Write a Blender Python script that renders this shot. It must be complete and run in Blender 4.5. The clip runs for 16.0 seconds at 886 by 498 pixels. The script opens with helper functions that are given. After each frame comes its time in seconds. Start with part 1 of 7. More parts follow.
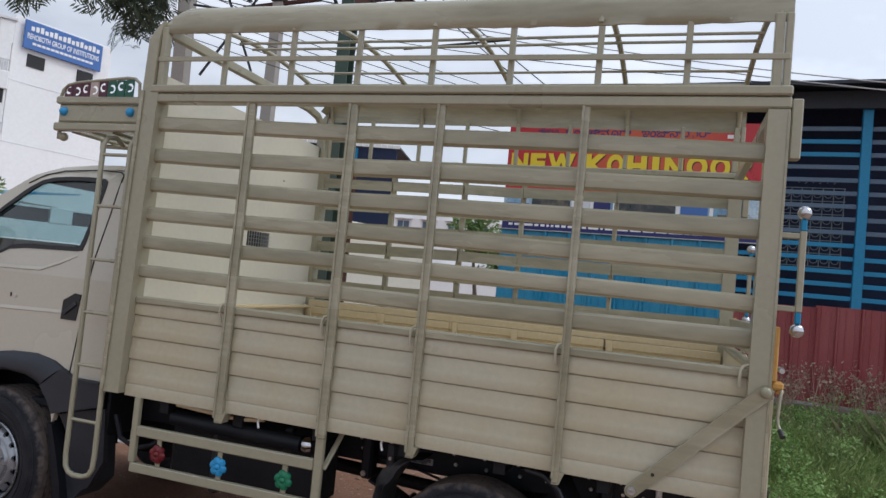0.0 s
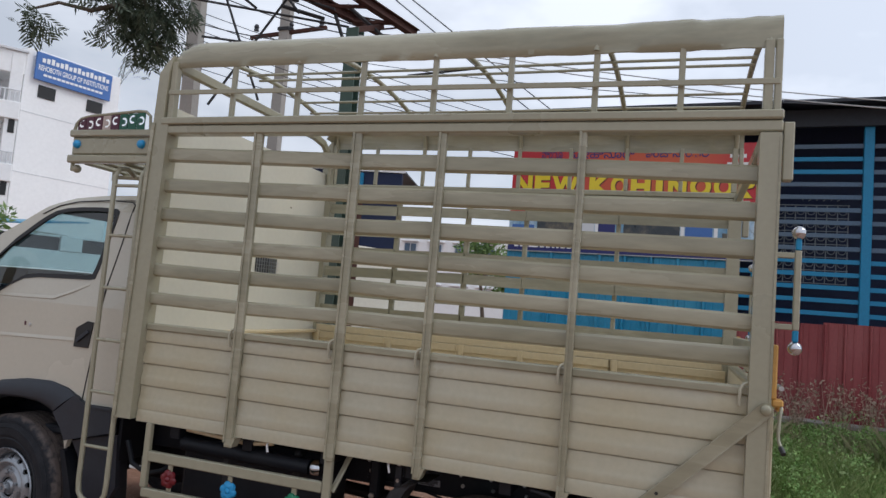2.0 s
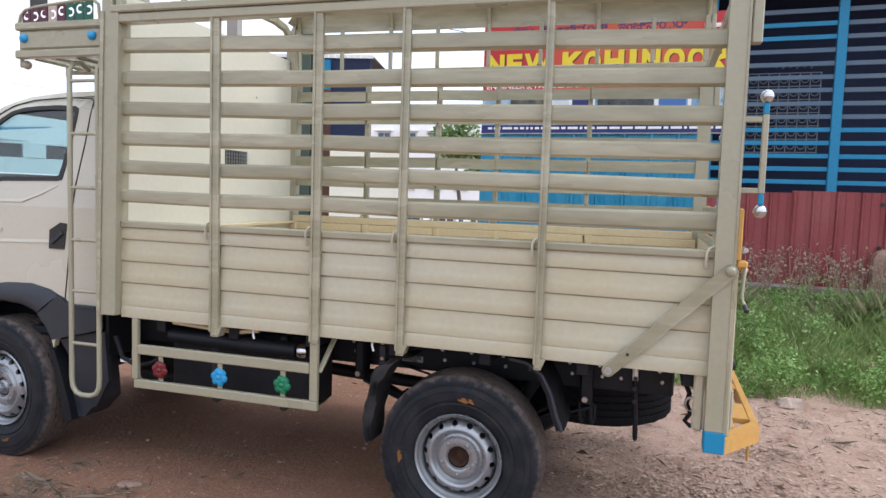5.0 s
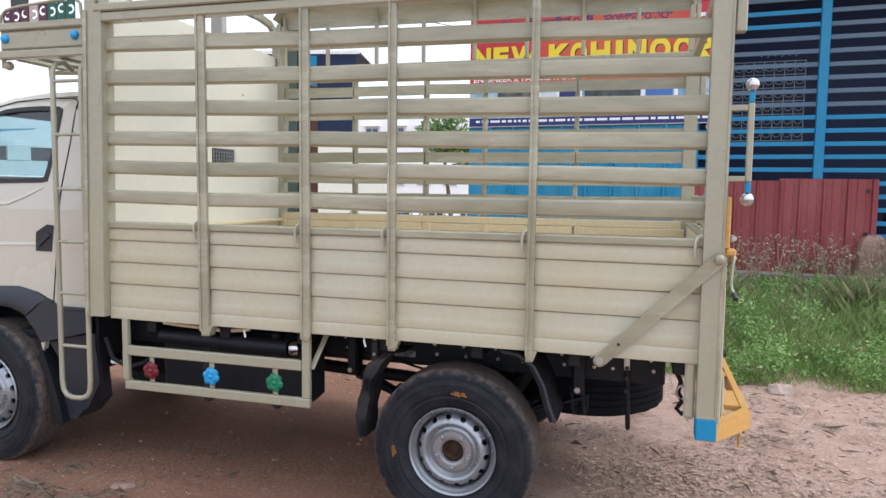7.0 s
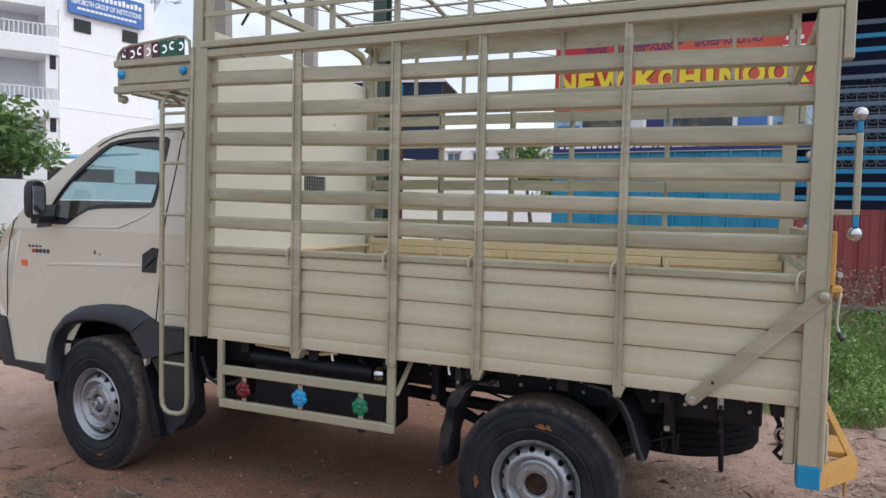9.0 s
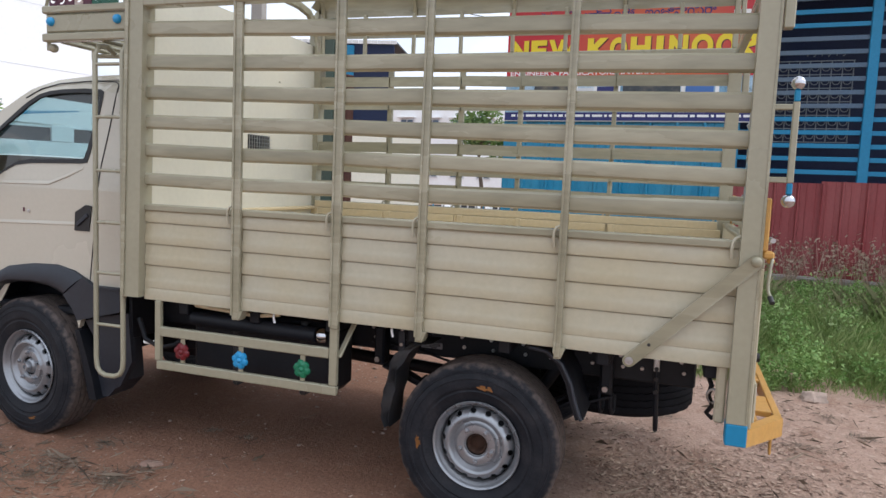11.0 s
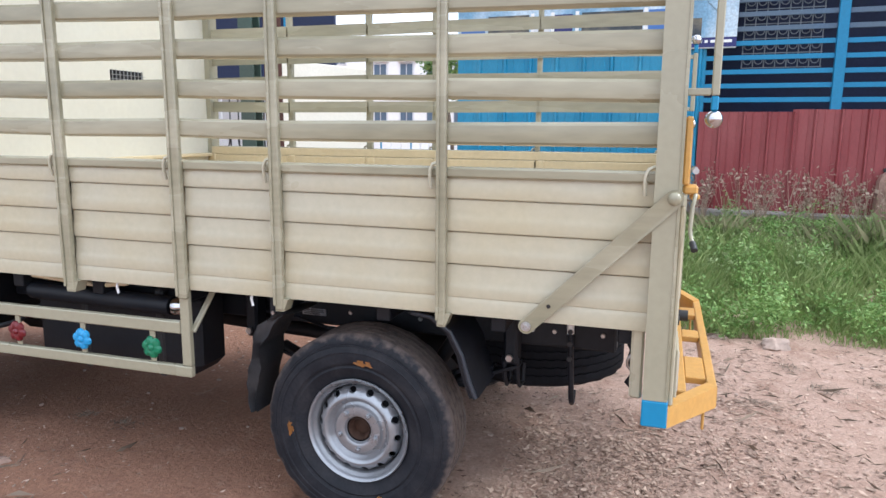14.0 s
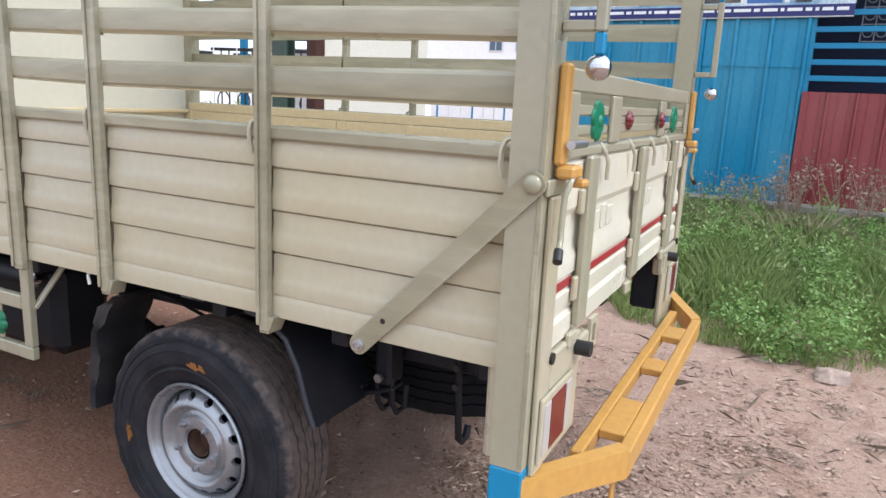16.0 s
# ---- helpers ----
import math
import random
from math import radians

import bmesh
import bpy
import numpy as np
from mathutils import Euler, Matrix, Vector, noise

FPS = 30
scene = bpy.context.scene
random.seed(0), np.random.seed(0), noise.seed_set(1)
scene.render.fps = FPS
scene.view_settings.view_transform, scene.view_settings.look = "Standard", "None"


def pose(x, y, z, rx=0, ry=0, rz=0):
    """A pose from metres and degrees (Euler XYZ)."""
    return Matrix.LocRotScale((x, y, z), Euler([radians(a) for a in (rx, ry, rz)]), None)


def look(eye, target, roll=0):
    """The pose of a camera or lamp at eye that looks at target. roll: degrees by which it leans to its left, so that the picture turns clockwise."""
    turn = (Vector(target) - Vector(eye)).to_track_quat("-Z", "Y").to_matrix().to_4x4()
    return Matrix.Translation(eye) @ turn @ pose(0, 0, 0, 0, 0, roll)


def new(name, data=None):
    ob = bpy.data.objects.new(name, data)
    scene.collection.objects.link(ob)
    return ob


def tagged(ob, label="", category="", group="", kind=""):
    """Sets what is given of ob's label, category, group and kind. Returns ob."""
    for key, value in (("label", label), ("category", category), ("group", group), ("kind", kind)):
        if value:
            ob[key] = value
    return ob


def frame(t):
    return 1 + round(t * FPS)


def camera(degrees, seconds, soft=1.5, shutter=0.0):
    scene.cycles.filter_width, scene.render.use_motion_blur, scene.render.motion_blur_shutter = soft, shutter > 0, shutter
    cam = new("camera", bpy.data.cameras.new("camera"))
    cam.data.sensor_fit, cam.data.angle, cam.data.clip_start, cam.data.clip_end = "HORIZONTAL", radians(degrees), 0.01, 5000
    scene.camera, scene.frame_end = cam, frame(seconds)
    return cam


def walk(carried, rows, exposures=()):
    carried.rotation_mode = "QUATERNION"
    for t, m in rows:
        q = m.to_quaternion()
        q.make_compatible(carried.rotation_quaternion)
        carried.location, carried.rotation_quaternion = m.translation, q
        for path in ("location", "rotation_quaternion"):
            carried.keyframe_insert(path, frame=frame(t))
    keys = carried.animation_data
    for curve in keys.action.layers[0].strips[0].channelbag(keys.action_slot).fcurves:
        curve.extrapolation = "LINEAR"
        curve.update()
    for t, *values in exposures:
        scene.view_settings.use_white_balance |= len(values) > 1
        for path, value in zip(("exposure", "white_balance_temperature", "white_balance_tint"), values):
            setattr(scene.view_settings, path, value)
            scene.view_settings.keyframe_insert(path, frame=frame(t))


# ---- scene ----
cam = camera(65.0, 16.0, soft=1.5)
PATH = [
    (0, (0.687, -2.650, 1.479), (0.056, -0.754, 1.577), 5.47),
    (0.5, (0.687, -2.662, 1.493), (0.072, -0.765, 1.647), 4.87),
    (1, (0.700, -2.677, 1.492), (0.017, -0.808, 1.693), 6.10),
    (1.5, (0.716, -2.689, 1.491), (0.023, -0.827, 1.718), 6.18),
    (2, (0.723, -2.706, 1.485), (0.068, -0.823, 1.644), 4.67),
    (2.5, (0.723, -2.719, 1.489), (0.071, -0.831, 1.590), 4.55),
    (3, (0.726, -2.727, 1.480), (0.184, -0.803, 1.562), 4.68),
    (3.5, (0.727, -2.725, 1.478), (0.276, -0.776, 1.500), 4.77),
    (4, (0.734, -2.717, 1.462), (0.197, -0.791, 1.396), 3.20),
    (4.5, (0.742, -2.713, 1.456), (0.163, -0.803, 1.319), 2.08),
    (7, (0.745, -2.713, 1.453), (0.195, -0.797, 1.283), 0.72),
    (7.5, (0.743, -2.716, 1.451), (0.118, -0.822, 1.297), 0.76),
    (8, (0.718, -2.723, 1.458), (-0.045, -0.879, 1.332), 0.91),
    (10.3, (0.732, -2.729, 1.484), (-0.003, -0.870, 1.434), 2.60),
    (10.5, (0.735, -2.729, 1.480), (0.018, -0.862, 1.466), 3.00),
    (11, (0.742, -2.698, 1.450), (0.109, -0.811, 1.257), 2.41),
    (11.5, (0.784, -2.621, 1.459), (0.005, -0.797, 1.198), 1.11),
    (12, (0.798, -2.587, 1.456), (-0.059, -0.798, 1.202), 1.60),
    (12.5, (0.840, -2.550, 1.453), (-0.021, -0.763, 1.196), 1.50),
    (13, (0.885, -2.481, 1.440), (0.159, -0.640, 1.148), 3.02),
    (13.5, (0.925, -2.296, 1.421), (0.223, -0.444, 1.140), 2.17),
    (14, (0.975, -2.064, 1.402), (0.388, -0.183, 1.060), 0.43),
    (14.5, (1.072, -1.867, 1.391), (0.457, 0.006, 1.058), 0.54),
    (15, (1.220, -1.661, 1.389), (0.485, 0.154, 0.983), 2.27),
    (15.5, (1.329, -1.476, 1.373), (0.524, 0.322, 1.027), 1.55),
    (16, (1.453, -1.284, 1.362), (0.572, 0.463, 0.943), 2.72),
]
EXPOSURES = [(t, e, k, 8) for t, e, k in ((0.0, -0.61, 6150), (1.5, -0.69, 6080), (2.5, -0.53, 6250), (3.0, -0.33, 6250), (3.5, -0.22, 6150), (4.0, 0.27, 6000), (4.5, 0.25, 6100), (7.0, 0.33, 6050), (7.5, 0.02, 6100), (8.0, -0.23, 6120),
    (10.5, -0.21, 6150), (11.0, -0.05, 6200), (11.5, 0.39, 6000), (12.0, 0.07, 6050), (12.5, 0.15, 6020), (13.0, 0.47, 6080), (13.5, 0.55, 6000), (14.0, 0.62, 5980), (14.5, 0.65, 5980), (15.0, 0.69, 6000), (15.5, 0.63, 6000), (16.0, 0.45, 6050))]
walk(cam, [(t, look(eye, target, roll)) for t, eye, target, roll in PATH], EXPOSURES)

# world: bright broken cloud
world = bpy.data.worlds.new("sky")
scene.world = world
world.use_nodes = True
wn, wl = world.node_tree.nodes, world.node_tree.links
wn.clear()
SUN_EL, SUN_AZ = radians(50), radians(78)      # azimuth from +y towards +x
SUN_DIR = Vector((math.sin(SUN_AZ) * math.cos(SUN_EL), math.cos(SUN_AZ) * math.cos(SUN_EL), math.sin(SUN_EL)))
sky = wn.new("ShaderNodeTexSky")
sky.sky_type, sky.sun_disc = "NISHITA", False
sky.sun_elevation, sky.sun_rotation = SUN_EL, SUN_AZ
tc = wn.new("ShaderNodeTexCoord")
cmap = wn.new("ShaderNodeMapping")
cmap.inputs["Scale"].default_value = (1.5, 1.5, 3.2)
cn = wn.new("ShaderNodeTexNoise")
cn.inputs["Scale"].default_value, cn.inputs["Detail"].default_value, cn.inputs["Roughness"].default_value = 2.1, 6, 0.55
cr = wn.new("ShaderNodeValToRGB")
cr.color_ramp.elements[0].position, cr.color_ramp.elements[0].color = 0.40, (0.68, 0.68, 0.68, 1)
cr.color_ramp.elements[1].position, cr.color_ramp.elements[1].color = 0.60, (1, 1, 1, 1)
cmix = wn.new("ShaderNodeMix")
cmix.data_type = "RGBA"
cmix.inputs[7].default_value = (12.95, 13.3, 14.5, 1)
bg = wn.new("ShaderNodeBackground")
bg.inputs["Strength"].default_value = 0.1
wo = wn.new("ShaderNodeOutputWorld")
wl.new(tc.outputs["Generated"], cmap.inputs["Vector"])
wl.new(cmap.outputs["Vector"], cn.inputs["Vector"])
wl.new(cn.outputs["Fac"], cr.inputs["Fac"])
wl.new(cr.outputs["Color"], cmix.inputs[0])
wl.new(sky.outputs["Color"], cmix.inputs[6])
# cloud is brighter on the sun's side of the sky
vd = wn.new("ShaderNodeVectorMath")
vd.operation = "DOT_PRODUCT"
vd.inputs[1].default_value = SUN_DIR
vr = wn.new("ShaderNodeMapRange")
vr.inputs[1].default_value, vr.inputs[2].default_value, vr.inputs[3].default_value, vr.inputs[4].default_value = -0.7, 0.75, 0.069, 0.136
wl.new(tc.outputs["Generated"], vd.inputs[0])
wl.new(vd.outputs["Value"], vr.inputs[0])
wl.new(vr.outputs[0], bg.inputs["Strength"])
wl.new(cmix.outputs[2], bg.inputs["Color"])
wl.new(bg.outputs["Background"], wo.inputs["Surface"])

sun = new("sun", bpy.data.lights.new("sun", "SUN"))
sun.data.energy, sun.data.angle, sun.data.color = 1.4, radians(20), (1.0, 0.96, 0.9)
sun.matrix_world = look(SUN_DIR * 30, (0, 0, 0))


# ---- materials ----
def material(name, col, rough=0.5, metal=0.0, var=0.12, tint=None, stain=0.0, coarse=1.6, fine=45.0, bump=0.0, bump_scale=80.0,
             coat=0.0, per_piece=0.0, stretch=(1, 1, 1), spec=0.5):
    """A painted or natural surface: two scales of variation in its colour, a stain with its own hue, and fine relief."""
    m = bpy.data.materials.new(name)
    m.use_nodes = True
    n, l = m.node_tree.nodes, m.node_tree.links
    p = n["Principled BSDF"]
    co = n.new("ShaderNodeTexCoord")
    mp = n.new("ShaderNodeMapping")
    mp.inputs["Scale"].default_value = stretch
    l.new(co.outputs["Object"], mp.inputs["Vector"])

    def grain(scale, detail):
        t = n.new("ShaderNodeTexNoise")
        t.inputs["Scale"].default_value, t.inputs["Detail"].default_value = scale, detail
        l.new(mp.outputs["Vector"], t.inputs["Vector"])
        return t

    def mixed(kind, fac, a, b):
        x = n.new("ShaderNodeMix")
        x.data_type, x.blend_type = "RGBA", kind
        for k, v in ((0, fac), (6, a), (7, b)):
            if hasattr(v, "node"):
                l.new(v, x.inputs[k])
            else:
                x.inputs[k].default_value = v
        return x.outputs[2]

    def ramp(src, lo, hi, a, b):
        r = n.new("ShaderNodeMapRange")
        r.inputs[1].default_value, r.inputs[2].default_value, r.inputs[3].default_value, r.inputs[4].default_value = lo, hi, a, b
        l.new(src, r.inputs[0])
        return r.outputs[0]

    big, small = grain(coarse, 5), grain(fine, 4)
    c = (*col, 1)
    if tint:
        c = mixed("MIX", ramp(big.outputs["Fac"], 0.42, 0.66, 0.0, max(stain, 0.35)), c, (*tint, 1))
    c = mixed("MULTIPLY", 1.0, c, ramp(big.outputs["Fac"], 0.3, 0.7, 1 - var, 1 + var * 0.6))
    c = mixed("MULTIPLY", 1.0, c, ramp(small.outputs["Fac"], 0.3, 0.7, 1 - var * 0.7, 1 + var * 0.5))
    if per_piece:
        oi = n.new("ShaderNodeObjectInfo")
        c = mixed("MULTIPLY", 1.0, c, ramp(oi.outputs["Random"], 0, 1, 1 - per_piece, 1 + per_piece))
    l.new(c, p.inputs["Base Color"])
    l.new(ramp(big.outputs["Fac"], 0.3, 0.7, max(rough - 0.08, 0.03), min(rough + 0.1, 1)), p.inputs["Roughness"])
    p.inputs["Metallic"].default_value = metal
    p.inputs["Specular IOR Level"].default_value = spec
    p.inputs["Coat Weight"].default_value = coat
    if bump:
        b = n.new("ShaderNodeBump")
        b.inputs["Strength"].default_value, b.inputs["Distance"].default_value = 0.6, bump
        l.new(grain(bump_scale, 5).outputs["Fac"], b.inputs["Height"])
        l.new(b.outputs["Normal"], p.inputs["Normal"])
    return m


M = {}
# tailgate's cream, set paler than that of the side panels
M["gate_cream"] = material("pale_gate_cream", (0.66, 0.625, 0.515), 0.33, var=0.06, tint=(0.56, 0.50, 0.36), stain=0.35, coarse=4, bump=0.0008, bump_scale=20, coat=0.2)
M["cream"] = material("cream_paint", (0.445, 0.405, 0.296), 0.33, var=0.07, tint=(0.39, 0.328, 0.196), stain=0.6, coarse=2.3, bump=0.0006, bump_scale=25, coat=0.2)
M["cab"] = material("ivory_body_paint", (0.508, 0.477, 0.396), 0.22, var=0.03, coarse=1.2, coat=0.6)
M["inner"] = material("yellowish_cream_paint", (0.60, 0.495, 0.312), 0.45, var=0.08, tint=(0.52, 0.42, 0.25), stain=0.3, coarse=4)
# headboard cream, lifted for the light falling in through the open top
M["pale"] = material("light_lifted_cream_paint", (0.61, 0.588, 0.495), 0.45, var=0.04, tint=(0.66, 0.61, 0.48), stain=0.3, coarse=1.5)
# stain and stretch here draw the slats' glossy streaks into the colour
M["khaki"] = material("sheen_streaked_khaki_paint", (0.298, 0.278, 0.190), 0.24, var=0.15, tint=(0.39, 0.362, 0.27), stain=0.6, coarse=5.5, bump=0.0012, bump_scale=18, coat=0.2, stretch=(0.18, 1, 1))
M["khaki_light"] = material("pale_khaki_paint", (0.325, 0.304, 0.216), 0.32, var=0.06, coarse=3, coat=0.15)
M["hook"] = material("pale_khaki_rod_paint", (0.47, 0.44, 0.33), 0.4, var=0.08, coarse=9)
M["black"] = material("black_chassis_paint", (0.006, 0.008, 0.013), 0.55, var=0.25, tint=(0.022, 0.019, 0.017), stain=0.3, coarse=6, spec=0.3)
M["plastic"] = material("dark_grey_plastic", (0.018, 0.022, 0.032), 0.5, var=0.15, tint=(0.030, 0.032, 0.037), stain=0.3, coarse=5, bump=0.0008, bump_scale=250)
M["rubber"] = material("tyre_rubber", (0.016, 0.017, 0.020), 0.62, var=0.3, tint=(0.062, 0.052, 0.047), stain=0.5, coarse=5, fine=60, bump=0.001, bump_scale=120, spec=0.35)
M["seal"] = material("black_rubber_seal", (0.012, 0.012, 0.013), 0.5, var=0.1)
M["rim"] = material("silver_wheel_paint", (0.315, 0.33, 0.355), 0.30, 0.6, var=0.10, tint=(0.22, 0.22, 0.225), stain=0.3, coarse=7)
M["rust"] = material("rusty_hub_steel", (0.062, 0.026, 0.013), 0.8, 0.1, var=0.45, tint=(0.028, 0.018, 0.014), stain=0.7, coarse=30, bump=0.001)
M["chrome"] = material("polished_steel", (0.50, 0.50, 0.52), 0.10, 1.0, var=0.03)
M["galv"] = material("zinc_plated_steel", (0.5, 0.5, 0.5), 0.35, 0.9, var=0.12)
M["orange"] = material("orange_yellow_paint", (0.55, 0.30, 0.075), 0.42, var=0.12, tint=(0.44, 0.22, 0.05), stain=0.4, coarse=5, bump=0.0006)
M["mark"] = material("orange_paint_mark", (0.30, 0.115, 0.018), 0.75, var=0.45, tint=(0.05, 0.03, 0.02), stain=0.7, coarse=45)
M["bluetip"] = material("bright_blue_paint", (0.004, 0.20, 0.385), 0.42, var=0.06, coarse=6)
M["maroon"] = material("maroon_paint", (0.075, 0.010, 0.028), 0.4, var=0.1)
M["pinkish"] = material("faded_pink_paint", (0.45, 0.36, 0.32), 0.4, var=0.1)
M["greenp"] = material("dark_green_paint", (0.006, 0.085, 0.05), 0.4, var=0.1)
M["white"] = material("white_paint", (0.8, 0.8, 0.79), 0.45, var=0.04)
M["redtape"] = material("red_reflective_tape", (0.33, 0.02, 0.03), 0.35, var=0.08)
M["seat"] = material("grey_seat_cloth", (0.10, 0.10, 0.105), 0.9, var=0.1, bump=0.001, bump_scale=300)
M["dirt"] = None
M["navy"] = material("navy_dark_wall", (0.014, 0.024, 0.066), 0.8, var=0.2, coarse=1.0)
M["slat_blue"] = material("blue_slat_paint", (0.004, 0.205, 0.40), 0.5, var=0.12, tint=(0.03, 0.17, 0.29), stain=0.3, coarse=1.5)
# slat paint greyed to hold the light reflected off some rows
M["slat_grey"] = material("light_greyed_slat_paint", (0.10, 0.145, 0.20), 0.6, var=0.15, tint=(0.05, 0.10, 0.18), stain=0.5, coarse=1.2)
M["grille"] = material("grey_grille_paint", (0.20, 0.225, 0.25), 0.55, var=0.15, tint=(0.12, 0.15, 0.19), stain=0.4, coarse=3)
M["sheet_blue"] = material("blue_roofing_sheet", (0.004, 0.225, 0.41), 0.42, var=0.16, tint=(0.075, 0.29, 0.40), stain=0.7, coarse=1.1, per_piece=0.08, stretch=(1, 1, 0.35))
M["sheet_red"] = material("red_roofing_sheet", (0.24, 0.036, 0.040), 0.5, var=0.15, tint=(0.29, 0.105, 0.10), stain=0.6, coarse=1.3, per_piece=0.12, stretch=(1, 1, 0.35))
M["concrete"] = material("weathered_concrete", (0.33, 0.31, 0.28), 0.9, var=0.2, tint=(0.20, 0.18, 0.15), stain=0.5, coarse=2.5, bump=0.004, bump_scale=40)
M["pole"] = material("pole_concrete", (0.36, 0.34, 0.31), 0.9, var=0.12, tint=(0.25, 0.22, 0.2), stain=0.4, coarse=1.5, bump=0.003, bump_scale=30)
M["brickish"] = material("red_concrete_stub", (0.36, 0.22, 0.17), 0.9, var=0.25, tint=(0.22, 0.16, 0.12), stain=0.5, coarse=6, bump=0.006, bump_scale=40)
M["rusty"] = material("rusted_steel", (0.085, 0.032, 0.022), 0.85, 0.15, var=0.35, tint=(0.035, 0.018, 0.014), stain=0.6, coarse=4, bump=0.002)
M["darksteel"] = material("dark_steel", (0.03, 0.03, 0.033), 0.6, 0.3, var=0.2)
M["colgreen"] = material("dull_green_steel_paint", (0.045, 0.085, 0.065), 0.55, var=0.15, tint=(0.06, 0.05, 0.04), stain=0.3)
M["wire"] = material("black_cable", (0.045, 0.045, 0.05), 0.6, var=0.05)
M["wirepale"] = material("pale_grey_cable", (0.42, 0.42, 0.42), 0.6, var=0.05)
M["roofsheet"] = material("dark_roof_sheet", (0.020, 0.024, 0.034), 0.6, var=0.2, coarse=1.5)
M["banner_red"] = None
M["banner_navy"] = material("navy_banner_vinyl", (0.015, 0.018, 0.13), 0.35, var=0.05)
M["photo_sky"] = material("pale_blue_print", (0.22, 0.42, 0.60), 0.35, var=0.3, tint=(0.65, 0.70, 0.72), stain=0.8, coarse=2.2)
M["photo_dark"] = material("dark_print", (0.04, 0.05, 0.06), 0.35, var=0.3, tint=(0.25, 0.2, 0.12), stain=0.5, coarse=6)
M["yellow"] = material("yellow_print", (0.78, 0.60, 0.02), 0.35, var=0.04)
M["whiteprint"] = material("white_print", (0.82, 0.82, 0.82), 0.35, var=0.03)
M["darkprint"] = material("dark_maroon_print", (0.10, 0.012, 0.02), 0.35, var=0.03)
M["navyprint"] = material("navy_print", (0.03, 0.02, 0.14), 0.35, var=0.03)
M["sign_blue"] = material("blue_sign_board", (0.055, 0.15, 0.42), 0.4, var=0.06)
M["plaster"] = material("white_plaster", (0.88, 0.88, 0.88), 0.85, var=0.05, tint=(0.66, 0.66, 0.67), stain=0.3, coarse=0.25, fine=5)
# darker copy of the white plaster, with shade put into its grey
M["plaster_shade"] = material("shaded_grey_plaster", (0.66, 0.67, 0.69), 0.85, var=0.08, coarse=0.4, fine=5)
M["creamwall"] = material("cream_wall_paint", (0.72, 0.69, 0.60), 0.85, var=0.08, tint=(0.50, 0.46, 0.38), stain=0.3, coarse=1.2)
M["road"] = material("asphalt", (0.13, 0.13, 0.135), 0.85, var=0.15, coarse=0.5, fine=20)
M["bark"] = material("grey_bark", (0.11, 0.085, 0.065), 0.9, var=0.3, coarse=8, bump=0.01, bump_scale=20)
M["stone"] = material("pale_stone", (0.38, 0.29, 0.24), 0.9, var=0.2, tint=(0.33, 0.24, 0.19), stain=0.5, coarse=9, bump=0.004, bump_scale=40)


def leafy(name, a, b, rough=0.6, thin=0.25):
    """Leaves: hue from piece to piece, and some light through them."""
    m = bpy.data.materials.new(name)
    m.use_nodes = True
    n, l = m.node_tree.nodes, m.node_tree.links
    p = n["Principled BSDF"]
    g = n.new("ShaderNodeNewGeometry")
    x = n.new("ShaderNodeMix")
    x.data_type = "RGBA"
    x.inputs[6].default_value, x.inputs[7].default_value = (*a, 1), (*b, 1)
    l.new(g.outputs["Random Per Island"], x.inputs[0])
    l.new(x.outputs[2], p.inputs["Base Color"])
    p.inputs["Roughness"].default_value = rough
    t = n.new("ShaderNodeBsdfTranslucent")
    l.new(x.outputs[2], t.inputs["Color"])
    s = n.new("ShaderNodeMixShader")
    s.inputs[0].default_value = thin
    l.new(p.outputs[0], s.inputs[1])
    l.new(t.outputs[0], s.inputs[2])
    l.new(s.outputs[0], n["Material Output"].inputs["Surface"])
    return m


M["grass"] = leafy("grass_blades", (0.158, 0.251, 0.062), (0.37, 0.431, 0.176))
M["weed"] = leafy("weed_leaves", (0.114, 0.233, 0.048), (0.273, 0.396, 0.123))
M["dryweed"] = leafy("dry_weed_heads", (0.28, 0.19, 0.14), (0.46, 0.37, 0.28), 0.8)
M["greywood"] = leafy("grey_green_weed", (0.15, 0.23, 0.07), (0.31, 0.37, 0.17), 0.8)
M["palegrass"] = leafy("pale_yellow_grass", (0.13, 0.15, 0.06), (0.34, 0.31, 0.17), 0.8, 0.15)
M["litter"] = leafy("dry_leaf_litter", (0.11, 0.062, 0.042), (0.54, 0.40, 0.31), 0.85, 0.05)
M["twig"] = leafy("dry_twigs", (0.07, 0.05, 0.035), (0.30, 0.23, 0.17), 0.9, 0.0)
M["silver_oak"] = leafy("dark_feathery_leaves", (0.022, 0.04, 0.022), (0.085, 0.10, 0.06), 0.55, 0.2)
M["tree"] = leafy("tree_leaves", (0.045, 0.11, 0.028), (0.20, 0.29, 0.085))


